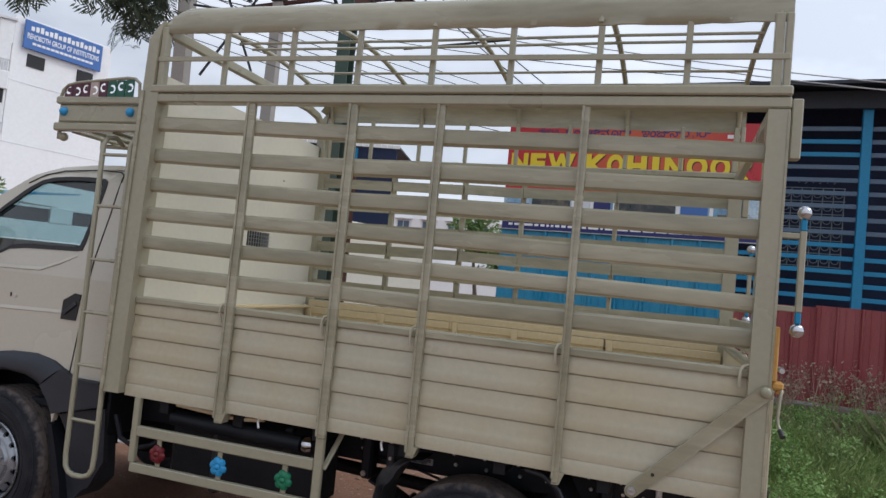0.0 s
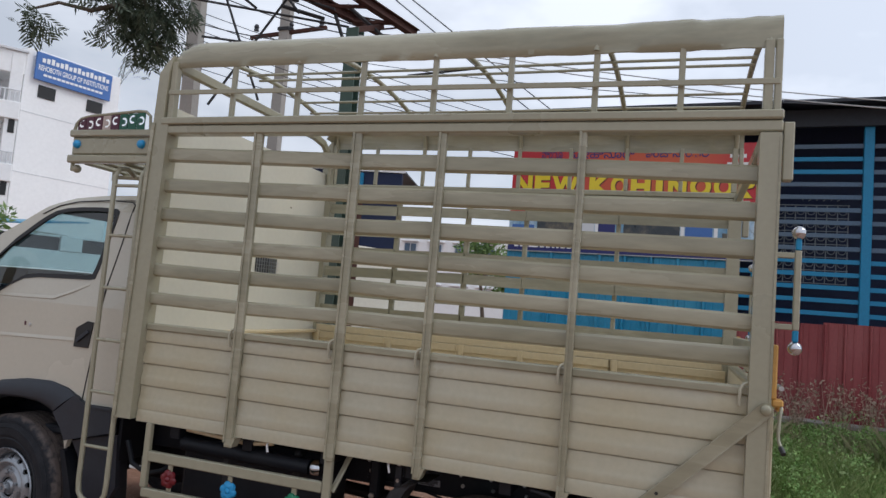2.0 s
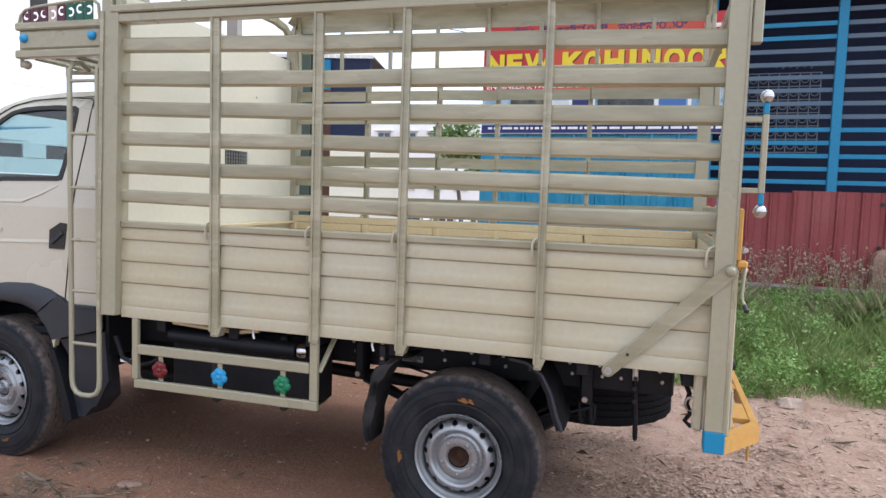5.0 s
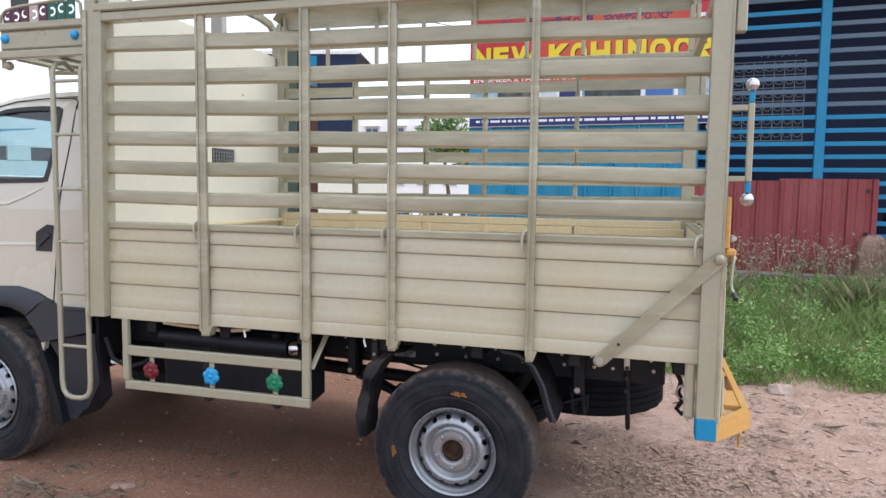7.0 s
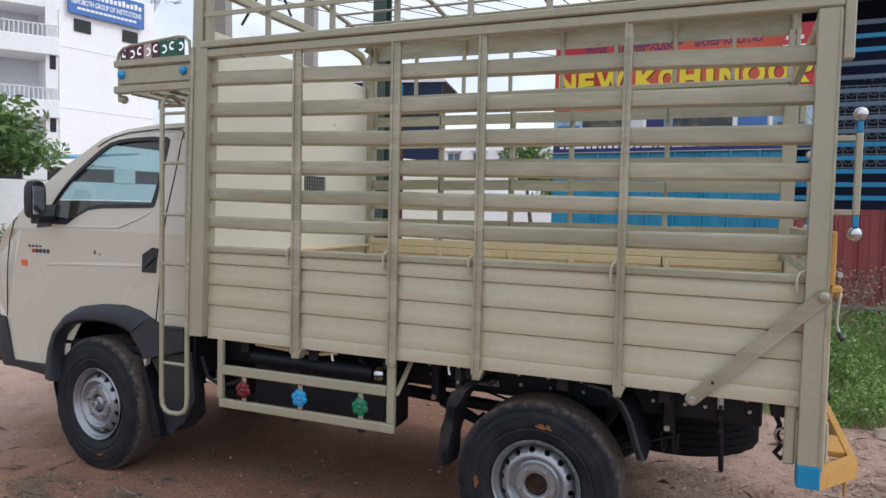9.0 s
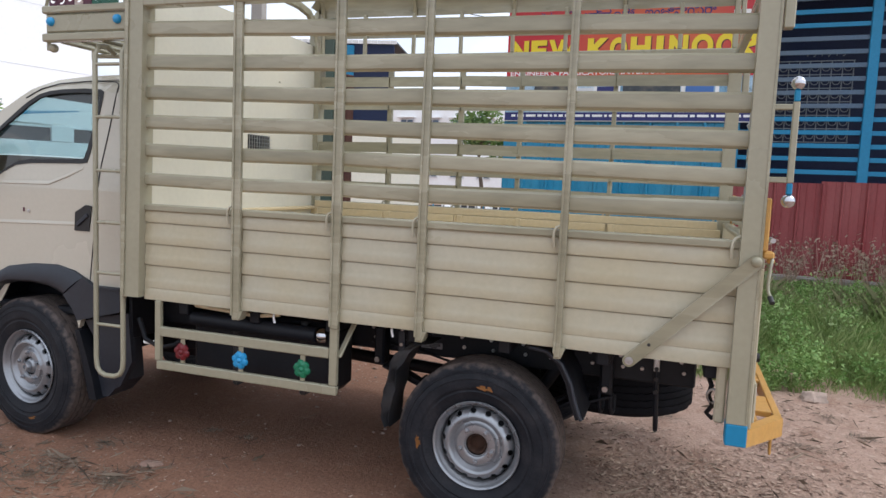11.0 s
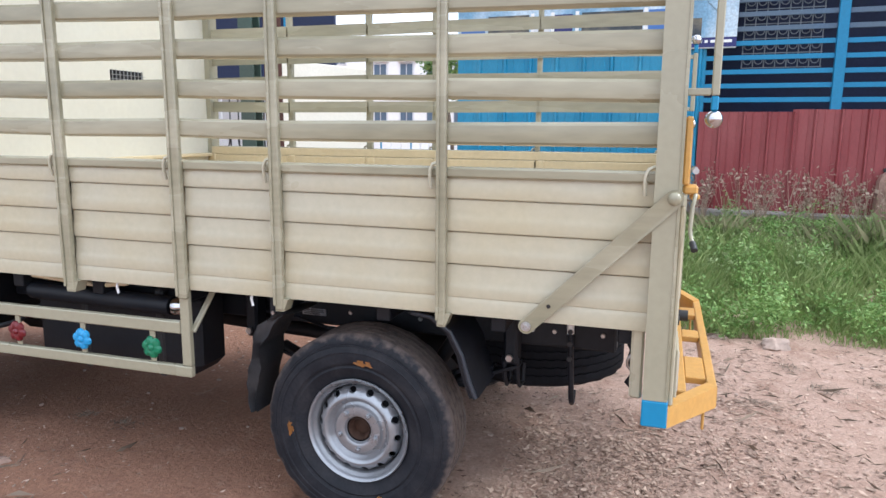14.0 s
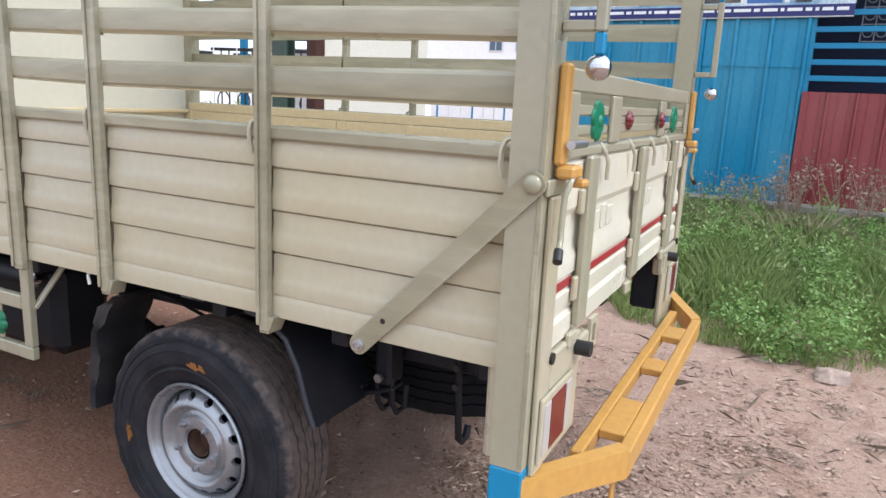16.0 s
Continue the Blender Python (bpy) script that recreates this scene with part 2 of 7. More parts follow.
def glass(name, tint, rough=0.02):
    m = bpy.data.materials.new(name)
    m.use_nodes = True
    n, l = m.node_tree.nodes, m.node_tree.links
    n.remove(n["Principled BSDF"])
    gl, tr, mx, lw = n.new("ShaderNodeBsdfGlossy"), n.new("ShaderNodeBsdfTransparent"), n.new("ShaderNodeMixShader"), n.new("ShaderNodeLayerWeight")
    gl.inputs["Roughness"].default_value = rough
    tr.inputs["Color"].default_value = (*tint, 1)
    pw, sc = n.new("ShaderNodeMath"), n.new("ShaderNodeMath")
    pw.operation, pw.inputs[1].default_value = "POWER", 3.0
    sc.operation, sc.inputs[1].default_value, sc.inputs[2].default_value = "MULTIPLY_ADD", 0.7, 0.07
    l.new(lw.outputs["Facing"], pw.inputs[0])
    l.new(pw.outputs[0], sc.inputs[0])
    l.new(sc.outputs[0], mx.inputs[0])
    l.new(tr.outputs[0], mx.inputs[1])
    l.new(gl.outputs[0], mx.inputs[2])
    l.new(mx.outputs[0], n["Material Output"].inputs["Surface"])
    return m


M["glass"] = glass("tinted_car_glass", (0.60, 0.755, 0.775))


def lens(name, col):
    m = bpy.data.materials.new(name)
    m.use_nodes = True
    p = m.node_tree.nodes["Principled BSDF"]
    p.inputs["Base Color"].default_value = (*col, 1)
    p.inputs["Roughness"].default_value = 0.38
    p.inputs["Coat Weight"].default_value = 0.05
    p.inputs["Subsurface Weight"].default_value = 0.0
    return m


M["lens_red"], M["lens_blue"], M["lens_green"] = lens("red_plastic_lens", (0.13, 0.005, 0.010)), lens("blue_plastic_lens", (0.02, 0.27, 0.55)), lens("green_plastic_lens", (0.006, 0.16, 0.075))
M["lens_amber"], M["lens_clear"] = lens("amber_plastic_lens", (0.65, 0.13, 0.02)), lens("clear_plastic_lens", (0.42, 0.40, 0.38))


def earth():
    """Red-brown earth, darkened near the truck's flank by shade put into the colour, pale and pinkish where trodden."""
    m = bpy.data.materials.new("bare_earth")
    m.use_nodes = True
    n, l = m.node_tree.nodes, m.node_tree.links
    p = n["Principled BSDF"]
    co = n.new("ShaderNodeTexCoord")

    def grain(scale, detail, rough=0.55):
        t = n.new("ShaderNodeTexNoise")
        t.inputs["Scale"].default_value, t.inputs["Detail"].default_value, t.inputs["Roughness"].default_value = scale, detail, rough
        l.new(co.outputs["Object"], t.inputs["Vector"])
        return t.outputs["Fac"]

    def rng(src, lo, hi, a, b):
        r = n.new("ShaderNodeMapRange")
        r.inputs[1].default_value, r.inputs[2].default_value, r.inputs[3].default_value, r.inputs[4].default_value = lo, hi, a, b
        l.new(src, r.inputs[0])
        return r.outputs[0]

    def mix(kind, fac, a, b):
        x = n.new("ShaderNodeMix")
        x.data_type, x.blend_type = "RGBA", kind
        for k, v in ((0, fac), (6, a), (7, b)):
            if hasattr(v, "node"):
                l.new(v, x.inputs[k])
            else:
                x.inputs[k].default_value = v
        return x.outputs[2]

    # brown soil, with the truck's soft shade in its colour, gives way, over a ragged border, to pale trodden soil
    # behind the truck and towards the road
    sep = n.new("ShaderNodeSeparateXYZ")
    l.new(co.outputs["Object"], sep.inputs[0])

    def mth(op, a, b):
        q = n.new("ShaderNodeMath")
        q.operation = op
        for k, v in ((0, a), (1, b)):
            if hasattr(v, "node"):
                l.new(v, q.inputs[k])
            else:
                q.inputs[k].default_value = v
        return q.outputs[0]

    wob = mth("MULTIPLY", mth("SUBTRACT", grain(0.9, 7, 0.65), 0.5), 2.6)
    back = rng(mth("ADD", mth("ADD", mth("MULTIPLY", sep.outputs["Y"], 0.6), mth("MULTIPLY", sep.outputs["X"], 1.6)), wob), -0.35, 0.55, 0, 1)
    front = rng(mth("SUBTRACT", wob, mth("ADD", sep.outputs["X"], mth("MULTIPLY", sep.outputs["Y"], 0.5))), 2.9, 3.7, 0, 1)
    # mask of the pale soil: 0 by the truck, 1 further off
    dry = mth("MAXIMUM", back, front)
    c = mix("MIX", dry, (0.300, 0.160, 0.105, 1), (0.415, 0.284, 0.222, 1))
    c = mix("MIX", rng(grain(3.5, 6, 0.65), 0.50, 0.70, 0, 0.6), c, (0.225, 0.120, 0.080, 1))
    c = mix("MIX", mth("MULTIPLY", rng(grain(11, 5, 0.7), 0.54, 0.70, 0, 0.7), mth("ADD", mth("MULTIPLY", dry, 0.75), 0.25)), c, (0.53, 0.395, 0.32, 1))
    c = mix("MULTIPLY", 1.0, c, rng(grain(60, 5, 0.7), 0.3, 0.7, 0.72, 1.2))
    l.new(c, p.inputs["Base Color"])
    p.inputs["Roughness"].default_value = 0.95
    p.inputs["Specular IOR Level"].default_value = 0.2
    b = n.new("ShaderNodeBump")
    b.inputs["Strength"].default_value, b.inputs["Distance"].default_value = 1.0, 0.016
    l.new(grain(38, 8, 0.7), b.inputs["Height"])
    l.new(b.outputs["Normal"], p.inputs["Normal"])
    return m


M["dirt"] = earth()


def fading_vinyl():
    """Printed vinyl, red at both ends and orange in the middle."""
    m = bpy.data.materials.new("red_banner_vinyl")
    m.use_nodes = True
    n, l = m.node_tree.nodes, m.node_tree.links
    p = n["Principled BSDF"]
    co, sep, r = n.new("ShaderNodeTexCoord"), n.new("ShaderNodeSeparateXYZ"), n.new("ShaderNodeValToRGB")
    sc = n.new("ShaderNodeMath")
    sc.operation, sc.inputs[1].default_value = "DIVIDE", 3.4
    l.new(co.outputs["Object"], sep.inputs[0])
    l.new(sep.outputs["X"], sc.inputs[0])
    l.new(sc.outputs[0], r.inputs["Fac"])
    e = r.color_ramp.elements
    e[0].position, e[0].color = 0.20, (0.50, 0.020, 0.030, 1)
    e[1].position, e[1].color = 0.92, (0.50, 0.020, 0.030, 1)
    for at, c in ((0.40, (0.56, 0.085, 0.030, 1)), (0.74, (0.58, 0.105, 0.035, 1))):
        e.new(at).color = c
    l.new(r.outputs["Color"], p.inputs["Base Color"])
    p.inputs["Roughness"].default_value = 0.35
    return m


M["banner_red"] = fading_vinyl()


# ---- mesh building ----
I4 = Matrix.Identity(4)
WORLD = {}


class Geo:
    """Vertices and faces of one mesh, gathered piece by piece."""

    def __init__(self):
        self.v, self.f = [], []

    def add(self, verts, faces, m=None):
        k = len(self.v)
        self.v += [tuple(m @ Vector(p)) for p in verts] if m else [tuple(p) for p in verts]
        self.f += [tuple(i + k for i in f) for f in faces]
        return self

    def box(self, x0, x1, y0, y1, z0, z1, c=0.003, m=None):
        """A box with chamfered edges."""
        lo, hi = (x0, y0, z0), (x1, y1, z1)
        c = min(c, 0.3 * min(hi[i] - lo[i] for i in range(3)))
        verts, at = [], {}
        for s in [(a, b, d) for a in (0, 1) for b in (0, 1) for d in (0, 1)]:
            for axis in range(3):
                p = [(lo[i] + (0 if i == axis else c)) if s[i] == 0 else (hi[i] - (0 if i == axis else c)) for i in range(3)]
                at[s, axis] = len(verts)
                verts.append(p)
        faces = []
        for axis in range(3):
            u, w = (axis + 1) % 3, (axis + 2) % 3
            for side in (0, 1):
                ring = []
                for a, b in ((0, 0), (1, 0), (1, 1), (0, 1)):
                    s = [0, 0, 0]
                    s[axis], s[u], s[w] = side, a, b
                    ring.append(at[tuple(s), axis])
                faces.append(ring if side else ring[::-1])
            for a in (0, 1):
                for b in (0, 1):
                    s0, s1 = [0, 0, 0], [0, 0, 0]
                    s0[u] = s1[u] = a
                    s0[w] = s1[w] = b
                    s1[axis] = 1
                    q = [at[tuple(s0), u], at[tuple(s1), u], at[tuple(s1), w], at[tuple(s0), w]]
                    faces.append(q if (a == b) else q[::-1])
        for s in [(a, b, d) for a in (0, 1) for b in (0, 1) for d in (0, 1)]:
            t = [at[s, 0], at[s, 1], at[s, 2]]
            faces.append(t if sum(s) % 2 else t[::-1])
        return self.add(verts, faces, m)

    def beam(self, p, q, w, h, c=0.003, up=(0, 0, 1), over=0.0):
        """A bar of section w (sideways) by h (upwards) from p to q."""
        p, q = Vector(p), Vector(q)
        d = (q - p).normalized()
        side = d.cross(Vector(up))
        side = side.normalized() if side.length > 1e-4 else Vector((1, 0, 0))
        top = side.cross(d)
        m = Matrix((side, d, top)).transposed().to_4x4()
        m.translation = p
        return self.box(-w / 2, w / 2, -over, (q - p).length + over, -h / 2, h / 2, c, m)

    def tube(self, pts, r, n=8, closed=False, ends=True):
        """A round bar along a line of points; r may be a list."""
        pts = [Vector(p) for p in pts]
        k = len(pts)
        rs = r if isinstance(r, (list, tuple)) else [r] * k
        rings, ref = [], None
        for i, p in enumerate(pts):
            a, b = pts[i - 1] if (i or closed) else p, pts[(i + 1) % k] if (i < k - 1 or closed) else p
            d = (b - a).normalized()
            if ref is None:
                ref = d.orthogonal().normalized()
            ref = (ref - d * ref.dot(d)).normalized()
            s = d.cross(ref)
            rings.append([p + rs[i] * (math.cos(2 * math.pi * j / n) * ref + math.sin(2 * math.pi * j / n) * s) for j in range(n)])
        verts = [v for ring in rings for v in ring]
        faces = [(i * n + j, i * n + (j + 1) % n, ((i + 1) % k) * n + (j + 1) % n, ((i + 1) % k) * n + j)
                 for i in range(k if closed else k - 1) for j in range(n)]
        if ends and not closed:
            faces += [tuple(range(n))[::-1], tuple((k - 1) * n + j for j in range(n))]
        return self.add(verts, faces)

    def prism(self, pts, vec):
        """A polygon given by its points, drawn out along vec."""
        n, vec = len(pts), Vector(vec)
        a = [Vector(p) for p in pts]
        verts = a + [p + vec for p in a]
        faces = [tuple(range(n))[::-1], tuple(range(n, 2 * n))] + [(i, (i + 1) % n, n + (i + 1) % n, n + i) for i in range(n)]
        return self.add(verts, faces)

    def lathe(self, profile, n=48, m=None, closed=False):
        """Turned round the y axis: profile of (radius, y)."""
        k = len(profile)
        verts = [(r * math.cos(2 * math.pi * j / n), y, r * math.sin(2 * math.pi * j / n)) for r, y in profile for j in range(n)]
        faces = [(i * n + j, i * n + (j + 1) % n, ((i + 1) % k) * n + (j + 1) % n, ((i + 1) % k) * n + j)
                 for i in range(k if closed else k - 1) for j in range(n)]
        return self.add(verts, faces, m)

    def loft(self, rings, closed=True, caps=True):
        n = len(rings[0])
        verts = [p for ring in rings for p in ring]
        faces = [(i * n + j, i * n + (j + 1) % n, (i + 1) * n + (j + 1) % n, (i + 1) * n + j)
                 for i in range(len(rings) - 1) for j in range(n if closed else n - 1)]
        if caps and closed:
            faces += [tuple(range(n))[::-1], tuple((len(rings) - 1) * n + j for j in range(n))]
        return self.add(verts, faces)

    def ball(self, c, r, n=20, k=12, squash=(1, 1, 1)):
        c = Vector(c)
        rings = [[c + Vector((r * squash[0] * math.sin(a) * math.cos(2 * math.pi * j / n), r * squash[1] * math.sin(a) * math.sin(2 * math.pi * j / n), r * squash[2] * math.cos(a)))
                  for j in range(n)] for a in [math.pi * (i + 0.02) / (k + 0.04) for i in range(k + 1)]]
        return self.loft([ring[::-1] for ring in rings])

    def plate(self, outer, holes, place, back):
        """A flat sheet with holes: loops of 2D points, place(u, v) gives the 3D point, back is the way through its thickness."""
        bm = bmesh.new()
        edges = []
        for loop in [outer, *holes]:
            vs = [bm.verts.new((a, b, 0)) for a, b in loop]
            edges += [bm.edges.new((vs[i], vs[(i + 1) % len(vs)])) for i in range(len(vs))]
        bmesh.ops.triangle_fill(bm, use_beauty=True, use_dissolve=False, edges=edges)
        bm.verts.index_update()
        flat = [(v.co.x, v.co.y) for v in bm.verts]
        tris = [tuple(v.index for v in f.verts) if f.normal.z > 0 else tuple(v.index for v in f.verts)[::-1] for f in bm.faces]
        rim = [(e.verts[0].index, e.verts[1].index) for e in bm.edges if len(e.link_faces) == 1]
        bm.free()
        n, back = len(flat), Vector(back)
        front = [Vector(place(a, b)) for a, b in flat]
        return self.add(front + [p + back for p in front], tris + [tuple(i + n for i in t[::-1]) for t in tris] + [(a, b, b + n, a + n) for a, b in rim])


def as_mesh(name, g, mat, smooth=None):
    me = bpy.data.meshes.new(name)
    me.from_pydata(g.v, [], g.f)
    me.validate(clean_customdata=False)
    bm = bmesh.new()
    bm.from_mesh(me)
    bmesh.ops.remove_doubles(bm, verts=bm.verts, dist=1e-5)
    bmesh.ops.recalc_face_normals(bm, faces=bm.faces)
    bm.to_mesh(me)
    bm.free()
    if smooth:
        me.shade_smooth()
        me.set_sharp_from_angle(angle=radians(smooth))
    me.materials.append(mat)
    return me


def thing(name, at, label, category, group=""):
    """An Empty at the base of a thing that holds its parts."""
    ob = new(name)
    ob.location = at
    ob.empty_display_size = 0.1
    WORLD[ob] = Matrix.Translation(at)
    return tagged(ob, label, category, group)


def part(name, g, mat, parent, label="", smooth=None, at=I4):
    """One mesh under a thing or a part. g: a Geo, or a mesh that is shared."""
    ob = new(name, as_mesh(name, g, mat, smooth) if isinstance(g, Geo) else g)
    ob.parent = parent
    ob.matrix_parent_inverse = WORLD[parent].inverted()
    ob.matrix_basis = at
    WORLD[ob] = at
    return tagged(ob, label)


def solid(name, g, mat, label, category="", kind="", smooth=None, group=""):
    """A top-level thing, or a piece of the setting, of one mesh."""
    ob = new(name, as_mesh(name, g, mat, smooth))
    WORLD[ob] = I4
    return tagged(ob, label, category, group, kind)


def arc(cx, cz, r, a0, a1, n):
    """Points on a circle in a plane, angles in degrees."""
    return [(cx + r * math.cos(radians(a0 + (a1 - a0) * i / n)), cz + r * math.sin(radians(a0 + (a1 - a0) * i / n))) for i in range(n + 1)]


def flower(c, way, r, thick=0.014, petals=6):
    """A six-petalled plastic reflector that faces along way."""
    g = Geo()
    way = Vector(way).normalized()
    u = way.orthogonal().normalized()
    w = way.cross(u)
    rings = []
    for k, (s, d) in enumerate(((1.0, 0.0), (0.93, 0.6), (0.55, 1.0), (0.3, 0.75), (0.22, 1.15), (0.02, 1.3))):
        ring = []
        for j in range(petals * 6):
            a = 2 * math.pi * j / (petals * 6)
            lobes = 0.80 + 0.20 * abs(math.cos(petals * a / 2)) ** 0.6 if k < 3 else 1
            ring.append(Vector(c) + u * (r * s * lobes * math.cos(a)) + w * (r * s * lobes * math.sin(a)) + way * thick * d)
        rings.append(ring)
    return g.loft(rings)


# ---- the truck: x along it (front at -x), near flank at y 0, far flank at y 1.68 ----
WIDE = 1.68
MID = WIDE / 2
truck = thing("cargo_truck", (-0.8, MID, 0), "ivory cargo truck with khaki slatted cage body, parked on bare earth", "truck")


def flank(y, side):
    """y on the near flank, or its mirror on the far one."""
    return y if side == 0 else WIDE - y


def slat_z(row, x, side=0):
    """Lower and upper edge of a cage slat; the near rows droop slightly to the rear, the far ones run level."""
    if side:
        return ((1.355, 1.425), (1.488, 1.549), (1.627, 1.694), (1.766, 1.832), (1.912, 1.976), (2.064, 2.130))[row]
    k = (x + 1.35) / 2.27
    front = ((1.368, 1.430), (1.502, 1.566), (1.635, 1.701), (1.770, 1.837), (1.908, 1.978), (2.060, 2.129))
    rear = ((1.349, 1.421), (1.480, 1.544), (1.609, 1.674), (1.736, 1.807), (1.876, 1.944), (2.015, 2.083))
    return [front[row][i] * (1 - k) + rear[row][i] * k for i in (0, 1)]


POSTS = ((-1.147, 0.055), (-0.643, 0.055), (-0.249, 0.045), (0.331, 0.040))
BAYS = ((-1.675, -1.165), (-1.13, -0.661), (-0.625, -0.262), (-0.236, 0.322), (0.342, 0.962))
TOP, BOTTOM = 1.285, 0.826
random.seed(4)

for side in (0, 1):
    s = 1 if side == 0 else -1
    # lower panels: pressed sheet with four ribs
    for a, b in BAYS:
        g = Geo()
        # a flange at the foot, then three bands: each leans out below its fold and ends in a dark groove
        prof = [(0.822, 0.001), (0.824, -0.005), (0.867, -0.005), (0.873, -0.003), (0.880, -0.0005)]
        for z in (0.880, 0.994, 1.097, 1.200):
            top = {0.880: 0.988, 0.994: 1.091, 1.097: 1.194, 1.200: 1.272}[z]
            prof += [(z + 0.002, -0.003), (z + 0.030, -0.004), (z + 0.044, -0.001), (z + 0.058, 0.0025), (top - 0.004, 0.0035)]
            if top < 1.25:
                prof += [(top, 0.0045), (top + 0.0015, 0.010), (top + 0.0045, 0.010), (top + 0.006, -0.003)]
        cols = 7
        outer = []
        for i in range(cols + 1):
            x = a - 0.004 + (b - a + 0.008) * i / cols
            droop = 0.013 * (x + 1.63) / 2.56
            ring = []
            for z, d in prof:
                dent = 0.0016 * noise.noise(Vector((x * 5.0, z * 9.0, 4.4 + side))) if 0 < i < cols else 0
                ring.append((x, flank(d + 0.006 + dent, side), z - droop * (1 if z > 0.9 else 0.6)))
            outer.append(ring + [(x, flank(0.035, side), ring[-1][2]), (x, flank(0.035, side), ring[0][2])])
        g.loft(outer)
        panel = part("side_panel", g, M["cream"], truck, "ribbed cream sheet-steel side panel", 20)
        part("top_rail", Geo().box(a - 0.003, b + 0.003, *sorted((flank(-0.006, side), flank(0.042, side))), 1.252, TOP, 0.006), M["khaki"], panel)
        # inner lining seen across the load floor
        gi = Geo()
        gi.box(a - 0.017, b + 0.017, *sorted((flank(0.036, side), flank(0.050, side))), 0.87, 1.235, 0.002)
        gi.box(a - 0.017, b + 0.017, *sorted((flank(0.0505, side), flank(0.062, side))), 1.19, 1.236, 0.003)
        gi.box(a - 0.017, b + 0.017, *sorted((flank(0.0505, side), flank(0.062, side))), 1.03, 1.06, 0.003)
        part("inner_panel", gi, M["inner"], panel, "yellowish cream inner lining")
        for x in (a + 0.02,):
            part("inner_rib", Geo().box(x - 0.018, x + 0.018, *sorted((flank(0.0505, side), flank(0.068, side))), 0.87, 1.238, 0.004), M["inner"], panel)
        # hooks over the top edge
        hx = b - 0.018
        part("hook", Geo().tube([(hx - 0.010, flank(-0.012, side), 1.218), (hx - 0.012, flank(-0.020, side), 1.245), (hx - 0.010, flank(-0.022, side), 1.275), (hx - 0.002, flank(-0.021, side), 1.293),
                                 (hx + 0.012, flank(-0.018, side), 1.299), (hx + 0.030, flank(-0.010, side), 1.292)], 0.0060, 6), M["hook"], panel, "bent pale steel hook", 60)
        # six slats over each panel
        for row in range(6):
            tilt = random.uniform(-0.004, 0.004)
            ends = []
            for x, t in ((a - 0.012, -tilt), (b + 0.012, tilt)):
                z0, z1 = slat_z(row, x, side)
                z0, z1 = z0 + t, z1 + t
                h = z1 - z0
                prof = ((0.012, 0.0), (-0.004, 0.004), (-0.011, 0.15 * h), (-0.013, 0.5 * h), (-0.0115, 0.86 * h), (-0.003, h), (0.012, h))
                ends.append([(x, flank(0.006 + d, side), z0 + e) for d, e in prof])
            part("slat", Geo().loft(ends), M["khaki"], truck, "", 25)
    # uprights
    for k, (x, w) in enumerate(POSTS):
        g = Geo()
        w *= 0.68
        y0, y1 = sorted((flank(-0.026, side), flank(0.0, side)))
        g.box(x - w / 2, x + w / 2, y0, y1, 0.782 if k != 1 else 0.79, 2.215, 0.005)
        post = part("upright", g, M["khaki"], truck)
        part("edge_strip", Geo().box(x - w / 2 - 0.002, x - w / 2 + 0.008, *sorted((flank(-0.033, side), flank(-0.0265, side))), 0.80, 2.20, 0.003), M["khaki"], post)
        if k != 1:
            g = Geo()
            yy = flank(-0.02, side)
            g.prism([(x - w / 2, yy, 0.825), (x + w / 2 + 0.018, yy, 0.822), (x + w / 2, yy, 0.778), (x - w / 2, yy, 0.778)], (0, 0.05 * s, 0))
            part("lower_bracket", g, M["khaki"], post)
    # long rail over the slats
    ya, yb = sorted((flank(-0.034, side), flank(0.030, side)))
    part("long_rail", Geo().box(-1.70, 1.035, ya, yb, 2.196, 2.238, 0.006), M["khaki_light"], truck)
    part("long_rail", Geo().box(-1.70, 1.035, *sorted((flank(-0.042, side), flank(0.024, side))), 2.241, 2.276, 0.006), M["khaki_light"], truck)
    # canopy side: stubs, middle bar
    for x in (-1.337, -0.986, -0.660, -0.320, 0.013, 0.359, 0.681):
        part("canopy_stub", Geo().box(x - 0.012, x + 0.012, *sorted((flank(0.002, side), flank(0.024, side))), 2.2765, 2.540, 0.004), M["khaki_light"], truck)
    part("canopy_bar", Geo().beam((-1.69, flank(-0.017, side), 2.405), (1.02, flank(-0.017, side), 2.385), 0.010, 0.022, 0.002), M["khaki_light"], truck)
    # rounded sheet along the roof's edge
    g = Geo()
    cols = 60
    rows = []
    prof = [(-0.004, 2.524), (-0.006, 2.560), (-0.004, 2.600), (0.006, 2.632), (0.028, 2.655), (0.062, 2.668), (0.105, 2.676)]
    for i in range(cols + 1):
        x = -1.70 + 2.725 * i / cols
        drop = 0.017 * i / cols - 0.010
        round_off = 0.10 * max(0, 1 - i / 3) ** 2
        ring = []
        for d, z in prof:
            dent = 0.007 * noise.noise(Vector((x * 4.0, z * 10, 3.1))) + (0.015 * noise.noise(Vector((x * 15.0, z * 22, 9.1))) if x > -0.2 else 0.012 * noise.noise(Vector((x * 13.0, z * 20, 2.1))) if -0.62 < x < -0.36 else 0)
            ring.append((x, flank(d + dent, side), z - drop - round_off * (z - 2.52) / 0.15))
        back = [(x, q[1] + 0.004 * s, q[2] - 0.003) for q in ring[::-1]]
        rows.append(ring + back)
    g.loft(rows)
    part("roof_edge_sheet", g, M["khaki"], truck, "dented khaki sheet along the canopy's edge", 50)
    # front corner post and rear corner post
    g = Geo()
    rings = []
